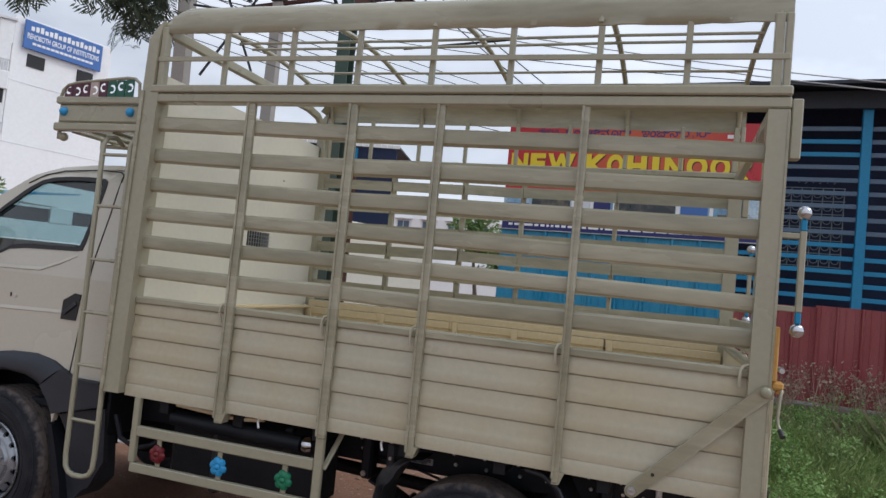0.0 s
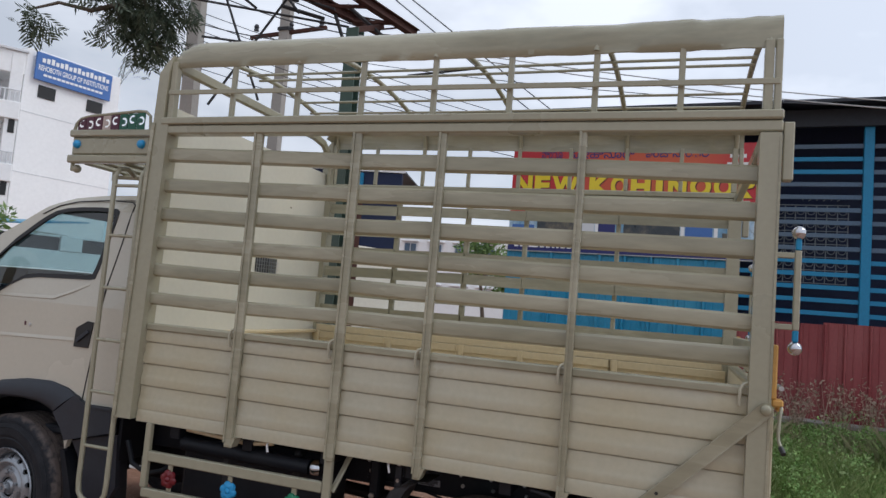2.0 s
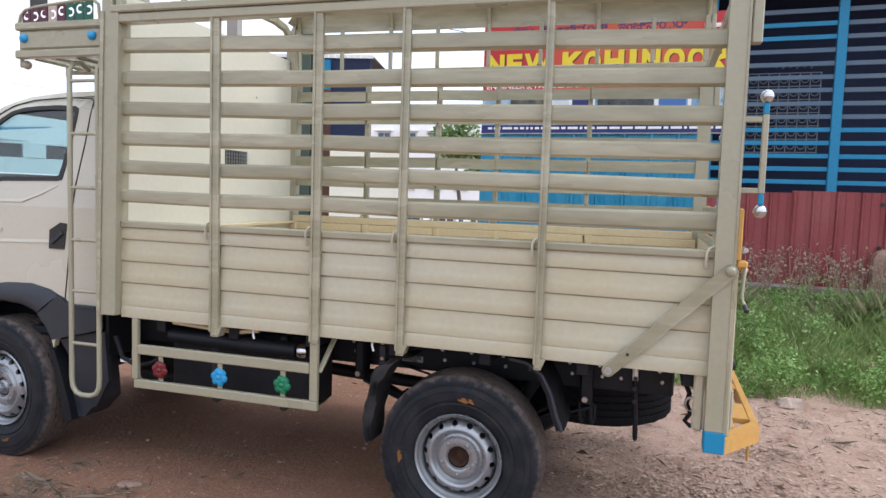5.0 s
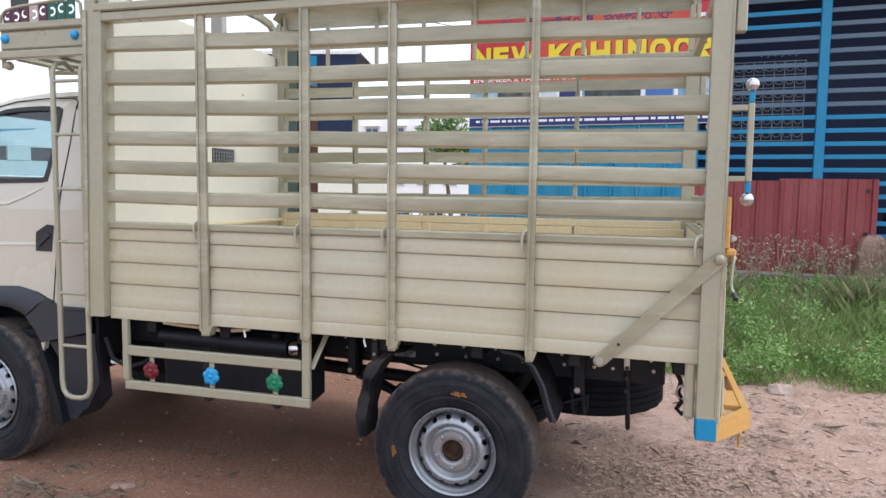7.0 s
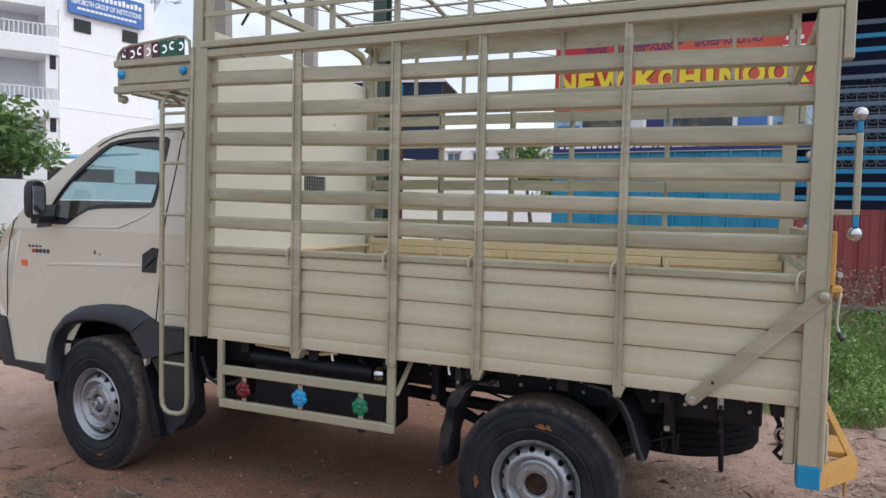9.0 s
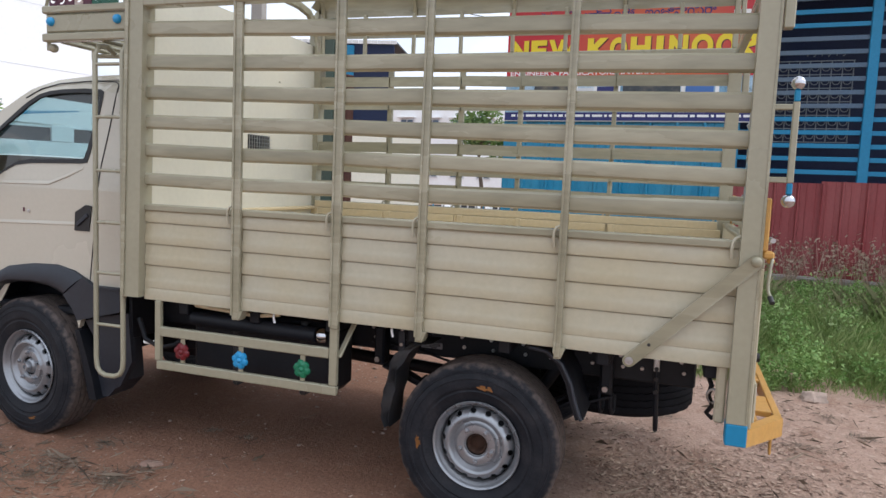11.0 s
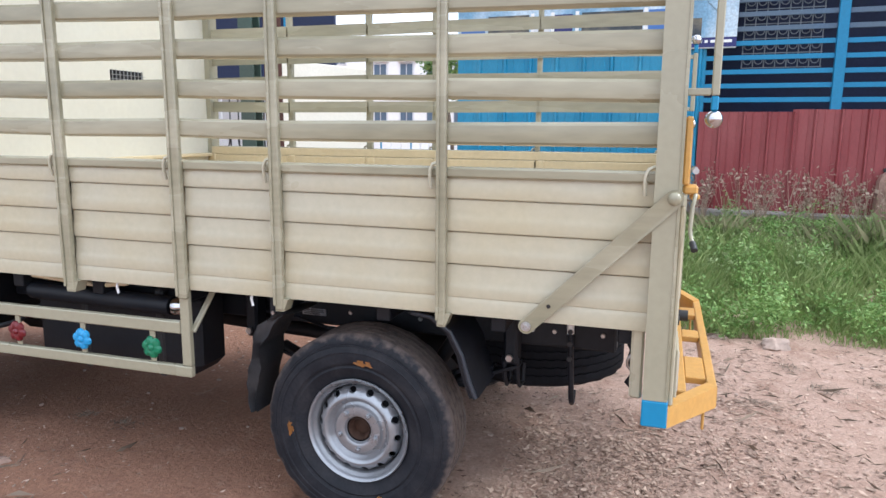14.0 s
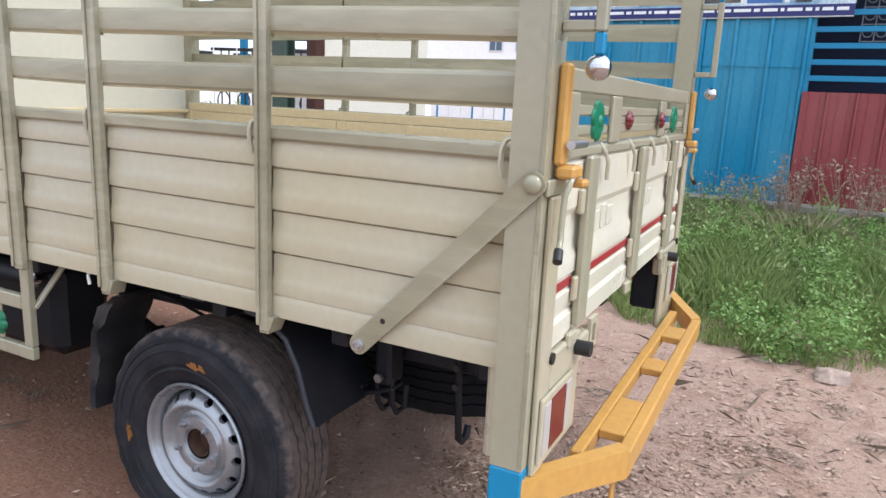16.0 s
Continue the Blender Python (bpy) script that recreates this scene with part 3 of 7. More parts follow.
    for z, x0, x1 in ((0.835, -1.787, -1.684), (2.25, -1.752, -1.655)):
        rings.append([(x0, flank(-0.036, side), z), (x1, flank(-0.036, side), z), (x1, flank(0.045, side), z), (x0, flank(0.045, side), z)])
    g.loft(rings)
    post = part("front_corner_post", g, M["khaki_light"], truck, "broad khaki corner post")
    part("edge_strip", Geo().beam((-1.776, flank(-0.041, side), 0.84), (-1.741, flank(-0.041, side), 2.25), 0.02, 0.008, 0.002, (0, 1, 0)), M["khaki"], post)
    g = Geo()
    g.loft([[(-1.752, flank(-0.03, side), 2.25), (-1.695, flank(-0.03, side), 2.25), (-1.695, flank(0.03, side), 2.25), (-1.752, flank(0.03, side), 2.25)],
            [(-1.745, flank(-0.03, side), 2.50), (-1.690, flank(-0.03, side), 2.50), (-1.690, flank(0.03, side), 2.50), (-1.745, flank(0.03, side), 2.50)],
            [(-1.712, flank(-0.02, side), 2.56), (-1.680, flank(-0.02, side), 2.59), (-1.680, flank(0.03, side), 2.59), (-1.712, flank(0.03, side), 2.56)]])
    part("canopy_corner", g, M["khaki_light"], truck)
    part("canopy_corner", Geo().box(-1.688, -1.655, *sorted((flank(-0.018, side), flank(0.02, side))), 2.277, 2.56, 0.004), M["khaki_light"], truck)
    for x0, x1 in ((0.965, 0.997), (1.001, 1.026)):
        part("canopy_corner", Geo().box(x0, x1, *sorted((flank(-0.018, side), flank(0.02, side))), 2.277, 2.545, 0.004), M["khaki_light"], truck)
    g = Geo()
    g.prism([(0.959, flank(-0.042, side), z) for z in (0.622, 2.19)] + [(1.030, flank(-0.042, side), z) for z in (2.19, 0.622)], (0, 0.075 * s, 0))
    post = part("rear_corner_post", g, M["khaki_light"], truck, "broad khaki rear corner post")
    part("edge_strip", Geo().box(1.022, 1.031, *sorted((flank(-0.045, side), flank(-0.0425, side))), 0.63, 2.18, 0.002), M["khaki"], post)
    part("post_tip", Geo().box(0.958, 1.0315, *sorted((flank(-0.044, side), flank(0.034, side))), 0.540, 0.621, 0.004), M["bluetip"], post, "bright blue painted tip")
    part("inner_leg", Geo().box(0.918, 0.956, *sorted((flank(0.012, side), flank(0.05, side))), 0.60, 0.822, 0.008), M["cream"], post)
    # plate and grab handle at the rear
    part("hinge_plate", Geo().box(1.036, 1.072, *sorted((flank(-0.028, side), flank(0.018, side))), 2.02, 2.232, 0.004), M["khaki_light"], truck)
    handle = part("grab_handle", Geo().box(1.092, 1.113, *sorted((flank(-0.008, side), flank(0.013, side))), 1.495, 1.775, 0.003), M["khaki_light"], truck)
    for z in (1.757, 1.505):
        part("handle_arm", Geo().box(1.031, 1.0915, *sorted((flank(-0.008, side), flank(0.013, side))), z - 0.010, z + 0.010, 0.003), M["khaki_light"], handle)
    for z0, z1, zb in ((1.776, 1.815, 1.838), (1.455, 1.494, 1.432)):
        part("handle_tip", Geo().box(1.093, 1.112, *sorted((flank(-0.007, side), flank(0.012, side))), z0, z1, 0.003), M["bluetip"], handle, "bright blue painted tip")
        part("chrome_ball", Geo().ball((1.1025, flank(0.0025, side), zb), 0.024), M["chrome"], handle, "chrome ball", 60)
    # diagonal brace of the tail
    lo, hi = (0.603, flank(-0.004, side), 0.802), (1.014, flank(-0.051, side), 1.215)
    da = math.degrees(math.atan2(hi[2] - lo[2], hi[0] - lo[0]))
    cap = [(x, flank(-0.009, side), z) for x, z in arc(lo[0], lo[2], 0.024, da + 90, da + 270, 10)] + [(x, flank(-0.056, side), z) for x, z in arc(hi[0], hi[2], 0.025, da - 90, da + 90, 10)]
    brace = part("brace", Geo().prism(cap, (0, 0.009 * s, 0)), M["khaki"], truck, "flat khaki diagonal brace")
    part("brace_hole", Geo().lathe([(0.0, -0.0015), (0.0065, -0.0015), (0.0065, 0.002)], 12, Matrix.Translation((0.672, flank(-0.017, side), 0.873))), M["seal"], brace)
    part("washer", Geo().lathe([(0.0, -0.003), (0.015, -0.003), (0.016, 0.0), (0.016, 0.01)], 16, Matrix.Translation((lo[0], lo[1] - 0.007 * s, lo[2])) @ Matrix.Rotation(0 if side == 0 else math.pi, 4, "Z")), M["galv"], brace, "zinc bolt")
    part("bolt", Geo().lathe([(0.0, -0.006), (0.005, -0.006), (0.006, -0.011), (0.010, -0.011), (0.010, 0.0)], 6, Matrix.Translation((lo[0], lo[1] - 0.009 * s, lo[2])) @ Matrix.Rotation(0 if side == 0 else math.pi, 4, "Z")), M["galv"], brace)
    part("bolt", Geo().ball((hi[0], hi[1] - 0.006 * s, hi[2]), 0.019, 14, 8, (1, 0.7, 1)), M["khaki"], brace, "", 60)

# roof bows and rods
for x in (-1.66, -0.985, -0.32, 0.355, 0.985):
    pts = [(x, 0.004, 2.53), (x, 0.03, 2.62), (x, 0.12, 2.655)] + [(x, y, 2.655 + 0.075 * math.sin(math.pi * (y - 0.12) / (WIDE - 0.24))) for y in [0.12 + (WIDE - 0.24) * i / 10 for i in range(1, 10)]] + [(x, WIDE - 0.12, 2.655), (x, WIDE - 0.03, 2.62), (x, WIDE - 0.004, 2.53)]
    part("roof_bow", Geo().tube(pts, 0.014, 8), M["khaki_light"], truck, "", 60)
for y in (0.57, 0.69, 1.11, 1.29):
    z = 2.632 + 0.075 * math.sin(math.pi * (y - 0.12) / 1.51)
    part("roof_rod", Geo().tube([(-1.68, y, z), (-0.6, y, z - 0.004), (0.4, y, z + 0.002), (0.985, y, z)], 0.0075, 6), M["khaki_light"], truck, "", 60)
pts = [(-1.672, 0.02, 2.545), (-1.672, 1.36, 2.545), (-1.672, 1.49, 2.525), (-1.672, 1.58, 2.46), (-1.672, 1.62, 2.36), (-1.672, 1.63, 2.25)]
g = Geo()
for p, q in zip(pts, pts[1:]):
    g.beam(p, q, 0.032, 0.050, 0.006, (0, 0, 1) if p[2] - q[2] < 0.1 else (0, 1, 0), 0.008)
part("front_roof_beam", g, M["khaki_light"], truck, "heavy khaki front beam")
g = Geo()
for p, q in zip([(1.0, 0.02, 2.23), (1.0, 0.02, 2.23)], [(1.0, 1.66, 2.23), (1.0, 1.66, 2.23)]):
    g.beam(p, q, 0.035, 0.05, 0.005)
    break
part("rear_roof_beam", g, M["khaki_light"], truck)

for side in (0, 1):
    part("inner_rail", Geo().box(-1.672, 0.958, *sorted((flank(0.0425, side), flank(0.050, side))), 1.2375, 1.282, 0.003), M["inner"], truck)
# load floor, headboard with its window
part("load_floor", Geo().box(-1.69, 1.0, 0.03, WIDE - 0.03, 0.835, 0.868, 0.003), M["inner"], truck, "cream steel load floor")
for x in (-1.5, -1.1, -0.7, -0.3, 0.1, 0.5, 0.9):
    part("cross_member", Geo().box(x - 0.025, x + 0.025, 0.06, WIDE - 0.06, 0.755, 0.834, 0.004), M["black"], truck)
g = Geo()
HOLE = [(0.865, 1.592), (1.100, 1.592), (1.100, 1.682), (0.865, 1.682)]
g.plate([(0.02, 0.84), (WIDE - 0.02, 0.84), (WIDE - 0.02, 2.335), (0.02, 2.350)], [HOLE], lambda a, b: (-1.700, a, b), (-0.012, 0, 0))
head = part("headboard", g, M["pale"], truck, "plain cream sheet-steel headboard with a small barred window")
for i in range(9):
    y = 0.865 + 0.235 * (i + 0.5) / 9
    part("window_bar", Geo().box(y - 0.002 - y, 0.004 - 0.0, -0.002, 0.002, 1.589, 1.685, 0.001, Matrix.Translation((-1.697, y, 0))), M["galv"], head)
for z in (1.615, 1.637, 1.659):
    part("window_bar", Geo().box(-1.6925, -1.6885, 0.862, 1.103, z - 0.002, z + 0.002, 0.001), M["galv"], head)
part("headboard_lip", Geo().box(-1.698, -1.650, 0.07, WIDE - 0.07, 1.225, 1.245, 0.004), M["inner"], head)

# carrier over the cab
CX0, CX1 = -2.275, -1.785
carrier_parts = []
for side in (0, 1):
    s = 1 if side == 0 else -1
    y0, y1 = sorted((flank(-0.005, side), flank(0.030, side)))
    c = part("carrier_panel", Geo().box(CX0, CX1, y0, y1, 2.098, 2.186, 0.008), M["khaki_light"], truck, "khaki sheet side of the cab-roof carrier")
    part("carrier_rail", Geo().box(CX0 - 0.02, CX1 + 0.03, *sorted((flank(-0.014, side), flank(0.034, side))), 2.190, 2.225, 0.006), M["khaki"], c)
    part("carrier_rail", Geo().box(CX0 - 0.02, CX1 + 0.03, *sorted((flank(-0.014, side), flank(0.034, side))), 2.055, 2.094, 0.006), M["khaki"], c)
    for x in (CX0 + 0.035, CX1 - 0.045):
        part("round_reflector", Geo().lathe([(0.0, -0.022), (0.010, -0.021), (0.019, -0.014), (0.022, -0.004), (0.022, 0.0)], 20,
                                            Matrix.Translation((x, flank(-0.005, side), 2.150)) @ Matrix.Rotation(0 if side == 0 else math.pi, 4, "Z")), M["lens_blue"], c, "blue domed reflector", 50)
    # pierced ornament
    yo = flank(0.008, side)
    hoop = [(CX0 - 0.01, yo, 2.226), (CX0 + 0.0, yo, 2.262), (CX0 + 0.03, yo, 2.288), (CX0 + 0.09, yo, 2.300), (CX1 - 0.10, yo, 2.322), (CX1 - 0.05, yo, 2.318), (CX1 - 0.022, yo, 2.296), (CX1 - 0.015, yo, 2.226)]
    part("ornament_hoop", Geo().tube(hoop, 0.008, 8), M["khaki"], c, "", 60)
    w = (CX1 - CX0 - 0.06) / 8
    for i, col in enumerate(("maroon", "maroon", "maroon", "pinkish", "maroon", "greenp", "greenp", "greenp")):
        x0 = CX0 + 0.012 + w * i
        ctr, zz = x0 + w / 2, 2.258 + 0.003 * i
        lo = [(x0 + 0.003, 2.228), (x0 + w - 0.003, 2.228), (x0 + w - 0.003, zz + 0.034), (x0 + 0.003, zz + 0.032)]
        if i == 0:
            lo[3] = (x0 + 0.012, zz + 0.014)
        way = 180 if i % 2 else 0
        zc = zz - (0.006 if i % 2 else -0.004)
        hole = arc(ctr, zc, 0.0225, way + 50, way + 310, 16) + arc(ctr + (0.003 if way == 0 else -0.003), zc, 0.0115, way + 300, way + 60, 14)
        part("ornament", Geo().plate(lo, [hole], lambda a, b: (a, flank(0.002, side), b), (0, 0.006 * s, 0)), M[col], c, {"maroon": "maroon pierced ornament", "pinkish": "faded pink pierced ornament", "greenp": "green pierced ornament"}[col])
part("carrier_front", Geo().box(CX0 - 0.022, CX0 - 0.004, 0.032, WIDE - 0.032, 2.07, 2.215, 0.006), M["khaki_light"], truck)
for i in range(6):
    part("carrier_rib", Geo().box(CX0 - 0.038, CX0 - 0.023, 0.03 + 0.28 * i, 0.05 + 0.28 * i, 2.02, 2.22, 0.004), M["khaki"], truck)
part("carrier_foot", Geo().ball((CX0 + 0.012, 0.03, 2.030), 0.022, 12, 8), M["khaki"], truck, "", 60)
for i in range(4):
    x = CX0 + 0.06 + 0.13 * i
    part("carrier_rod", Geo().tube([(x, 0.035, 2.062), (x, 0.9, 2.058), (x, WIDE - 0.035, 2.062)], 0.011, 8), M["khaki"], truck, "", 60)
for y in (0.30, 0.75, 1.2):
    part("carrier_rod", Geo().tube([(CX0, y, 2.040), (-1.70, y, 2.025)], 0.012, 8), M["khaki"], truck, "", 60)
for y in (0.12, 1.5):
    part("carrier_stay", Geo().beam((-1.86, y, 1.86), (-1.86, y, 2.05), 0.06, 0.03, 0.004, (0, 1, 0)), M["khaki"], truck)

# ladder behind the cab door
YL = -0.004
rail = [(-1.970, 0.12, 2.012), (-1.970, 0.07, 2.040), (-1.970, 0.02, 2.030), (-1.970, YL, 1.990), (-1.971, YL, 1.5), (-1.971, YL, 0.9), (-1.972, YL, 0.50), (-1.966, YL, 0.452), (-1.946, YL, 0.426),
        (-1.915, YL, 0.415), (-1.860, YL, 0.417), (-1.826, YL, 0.430), (-1.808, YL, 0.460), (-1.804, YL, 0.51), (-1.805, YL, 0.9), (-1.805, YL, 1.5), (-1.806, YL, 1.990), (-1.806, 0.02, 2.030), (-1.806, 0.07, 2.040), (-1.806, 0.12, 2.012)]
ladder = part("ladder", Geo().tube(rail, 0.0125, 10), M["khaki_light"], truck, "round-tube khaki ladder", 60)
for z in (1.942, 1.692, 1.434, 1.181, 0.931, 0.672):
    part("rung", Geo().tube([(-1.970, YL, z), (-1.806, YL, z)], 0.0085, 8), M["khaki_light"], ladder, "", 60)
for z in (0.83, 1.25):
    part("ladder_stay", Geo().tube([(-1.806, YL, z), (-1.775, -0.02, z)], 0.008, 6), M["khaki"], ladder)

# ---- cab ----
NEAR = 0.085


def cab_y(x, z):
    """The cab's flank leans in above the waistline and rounds in towards the nose."""
    y = NEAR + max(0, z - 1.36) * 0.14 + max(0, -3.22 - x) ** 2 * 1.4
    return y + max(0, z - 1.82) ** 2 * 6.0


MIRROR = ((-0.046, 1.415), (-0.050, 1.50), (-0.046, 1.565), (-0.030, 1.596), (0.0, 1.604), (0.030, 1.598), (0.046, 1.57), (0.050, 1.50), (0.046, 1.425), (0.026, 1.398), (-0.026, 1.394))
ARCH = [(-2.53 + 0.36 * math.cos(radians(a)), 0.53 + 0.38 * math.sin(radians(a))) for a in range(172, 4, -8)]
LOWER = [(-3.435, 0.80), (-3.268, 0.795), (-3.255, 0.70), (-3.215, 0.555), (-2.90, 0.53)] + ARCH + [(-2.15, 0.69), (-1.895, 0.74), (-1.875, 1.33), (-3.255, 1.33), (-3.31, 1.285), (-3.365, 1.225), (-3.40, 1.15), (-3.425, 1.05), (-3.437, 0.90)]
UPPER = [(-3.255, 1.33), (-1.875, 1.33), (-1.87, 1.60), (-1.875, 1.82), (-1.89, 1.885), (-1.94, 1.915), (-2.03, 1.930), (-2.23, 1.924), (-2.42, 1.899), (-2.56, 1.846), (-2.685, 1.772), (-2.84, 1.685), (-2.99, 1.58), (-3.085, 1.49), (-3.17, 1.405)]
WIN = [(-2.945, 1.372), (-2.886, 1.359), (-2.764, 1.359), (-2.691, 1.404), (-2.609, 1.443), (-2.505, 1.456), (-2.16, 1.464), (-2.127, 1.470), (-2.113, 1.52), (-2.09, 1.654), (-2.068, 1.80), (-2.067, 1.832), (-2.09, 1.845), (-2.2, 1.850), (-2.333, 1.846), (-2.42, 1.838), (-2.493, 1.820), (-2.56, 1.785), (-2.612, 1.750), (-2.73, 1.660), (-2.80, 1.592), (-2.866, 1.515), (-2.92, 1.435)]


def inset(loop, d):
    """A loop drawn in by about d towards its middle."""
    cx, cz = sum(p[0] for p in loop) / len(loop), sum(p[1] for p in loop) / len(loop)
    return [(cx + (x - cx) * (1 - d / max(abs(x - cx), 0.25)), cz + (z - cz) * (1 - d / max(abs(z - cz), 0.12))) for x, z in loop]


def dense(loop, step=0.06):
    out = []
    for (x0, z0), (x1, z1) in zip(loop, loop[1:] + loop[:1]):
        k = max(1, int(math.hypot(x1 - x0, z1 - z0) / step))
        out += [(x0 + (x1 - x0) * i / k, z0 + (z1 - z0) * i / k) for i in range(k)]
    return out


def along(line, step):
    """Points closer together on an open line."""
    out = []
    for (x0, z0), (x1, z1) in zip(line, line[1:]):
        k = max(1, int(math.hypot(x1 - x0, z1 - z0) / step))
        out += [(x0 + (x1 - x0) * i / k, z0 + (z1 - z0) * i / k) for i in range(k)]
    return out + [line[-1]]


for side in (0, 1):
    s = 1 if side == 0 else -1
    at = lambda x, z: (x, flank(cab_y(x, z), side), z)
    g = Geo()
    g.plate(dense(LOWER), [], at, (0, 0.03 * s, 0))
    g.plate(dense(UPPER), [WIN], at, (0, 0.03 * s, 0))
    flankp = part("cab_side", g, M["cab"], truck, "smooth ivory cab side with door")
    # black rubber round the window, then the pane
    g = Geo()
    g.plate(WIN, [inset(WIN, 0.022)], lambda x, z: (x, flank(cab_y(x, z) - 0.004, side), z), (0, 0.014 * s, 0))
    part("window_seal", g, M["seal"], flankp, "black rubber window seal")
    g = Geo()
    pane = inset(WIN, 0.018)
    g.add([(x, flank(cab_y(x, z) + 0.012, side), z) for x, z in pane], [tuple(range(len(pane)))])
    part("side_window", g, M["glass"], flankp, "tinted side window")
    # door gap
    gap = [(-3.17, 1.39), (-3.194, 1.377), (-3.235, 1.25), (-3.255, 1.124), (-3.264, 0.97), (-3.264, 0.80)]
    gap2 = [(-2.10, 0.86), (-2.088, 0.96), (-2.06, 1.2), (-2.038, 1.445), (-2.006, 1.653), (-1.985, 1.845), (-1.99, 1.870), (-2.022, 1.886), (-2.168, 1.893), (-2.38, 1.878), (-2.487, 1.850), (-2.586, 1.800)]
    for line in (gap, gap2):
        part("door_gap", Geo().tube([(x, flank(cab_y(x, z) - 0.0005, side), z) for x, z in along(line, 0.05)], 0.0035, 6), M["seal"], flankp, "", 60)
    # pressed crease and handle
    for line, h in (([(-2.93, 1.122), (-2.85, 1.130), (-2.5, 1.142), (-2.20, 1.150), (-2.17, 1.140)], 0.020), ([(-2.93, 1.350), (-2.70, 1.346), (-2.37, 1.353), (-2.25, 1.395), (-2.15, 1.440)], 0.014)):
        g = Geo()
        g.loft([[(x, flank(cab_y(x, z) - d * (0.2 if k in (0, 4) else 1), side), z + e) for d, e in ((-0.002, -0.4 * h), (0.0045, -0.1 * h), (0.0035, 0.2 * h), (-0.002, h))] for k, (x, z) in enumerate(line)])
        part("door_crease", g, M["cab"], flankp, "", 50)
    g = Geo()
    g.plate([(-2.195, 1.12), (-2.10, 1.12), (-2.082, 1.25), (-2.12, 1.255), (-2.19, 1.215)], [], lambda x, z: (x, flank(NEAR - 0.006, side), z), (0, 0.02 * s, 0))
    hd = part("door_handle", g, M["seal"], flankp, "black recessed door handle")
    part("pull", Geo().beam((-2.175, flank(NEAR - 0.010, side), 1.15), (-2.105, flank(NEAR - 0.010, side), 1.205), 0.008, 0.02, 0.003), M["plastic"], hd)
    part("lock", Geo().lathe([(0.0, -0.004), (0.010, -0.003), (0.010, 0.003)], 14, Matrix.Translation((-2.51, flank(NEAR, side), 1.205)) @ Matrix.Rotation(0 if side == 0 else math.pi, 4, "Z")), M["galv"], flankp)
    part("red_dot", Geo().box(-2.548, -2.538, *sorted((flank(NEAR - 0.004, side), flank(NEAR + 0.002, side))), 1.20, 1.222, 0.002), M["maroon"], flankp)
    part("indicator", Geo().box(-3.135, -3.085, *sorted((flank(NEAR - 0.005, side), flank(NEAR + 0.02, side))), 1.110, 1.146, 0.004), M["lens_amber"], flankp, "amber side indicator")
    # badge: plain bars
    for i in range(4):
        part("badge", Geo().box(-3.075 + 0.030 * i, -3.055 + 0.030 * i, *sorted((flank(NEAR - 0.003, side), flank(NEAR + 0.03, side))), 1.222, 1.234, 0.002), M["plastic"], flankp)
    for i in range(5):
        part("badge", Geo().box(-3.045 + 0.030 * i, -3.021 + 0.030 * i, *sorted((flank(NEAR - 0.004, side), flank(NEAR + 0.03, side))), 1.190, 1.213, 0.003), M["redtape" if i == 0 else "plastic"], flankp)
    # flare round the wheel and the grey panel behind it
    outer = [(-2.935, 0.470), (-2.925, 0.549), (-2.901, 0.651), (-2.857, 0.753), (-2.764, 0.848), (-2.652, 0.904), (-2.479, 0.931), (-2.312, 0.937), (-2.191, 0.913), (-2.131, 0.885)]
    inner = [(-2.842, 0.455), (-2.850, 0.560), (-2.843, 0.640), (-2.815, 0.722), (-2.745, 0.790), (-2.640, 0.822), (-2.479, 0.830), (-2.370, 0.822), (-2.300, 0.800), (-2.262, 0.782)]
    rings = []
    for (ox, oz), (ix, iz) in zip(outer, inner):
        rings.append([(ix + (ox - ix) * k, flank(NEAR + d, side), iz + (oz - iz) * k) for k, d in ((-0.10, 0.05), (-0.02, -0.010), (0.12, -0.030), (0.30, -0.034), (0.75, -0.028), (0.95, -0.012), (1.0, 0.01))])
    part("wheel_flare", Geo().loft(rings), M["plastic"], truck, "dark grey plastic wheel-arch flare", 40)
    part("inner_fender", Geo().plate([(-2.845, 0.60), (-2.805, 0.60), (-2.790, 0.67), (-2.735, 0.755), (-2.700, 0.812), (-2.77, 0.800), (-2.825, 0.735)], [], lambda x, z: (x, flank(NEAR + 0.045, side), z), (0, 0.006 * s, 0)), M["pale"], truck, "pale inner wheel-arch panel")
    g = Geo()
    g.plate([(-2.128, 0.882), (-2.06, 0.846), (-1.885, 0.846), (-1.885, 0.725), (-2.056, 0.683), (-2.162, 0.655), (-2.195, 0.713), (-2.256, 0.783)], [], lambda x, z: (x, flank(NEAR - 0.026, side), z), (0, 0.05 * s, 0))
    part("rear_quarter_trim", g, M["plastic"], truck, "dark grey plastic trim")
    part("lower_trim", Geo().plate([(-2.150, 0.650), (-2.02, 0.685), (-1.87, 0.715), (-1.86, 0.46), (-1.95, 0.315), (-2.03, 0.285), (-2.055, 0.50)], [], lambda x, z: (x, flank(NEAR + 0.015 + 0.10 * max(0, 0.6 - z), side), z), (0, 0.03 * s, 0)), M["plastic"], truck, "dark grey plastic trim behind the wheel")
    part("trim_ledge", Geo().box(-2.06, -1.885, *sorted((flank(NEAR - 0.032, side), flank(NEAR - 0.0265, side))), 0.832, 0.846, 0.002), M["plastic"], truck)
    g = Geo()
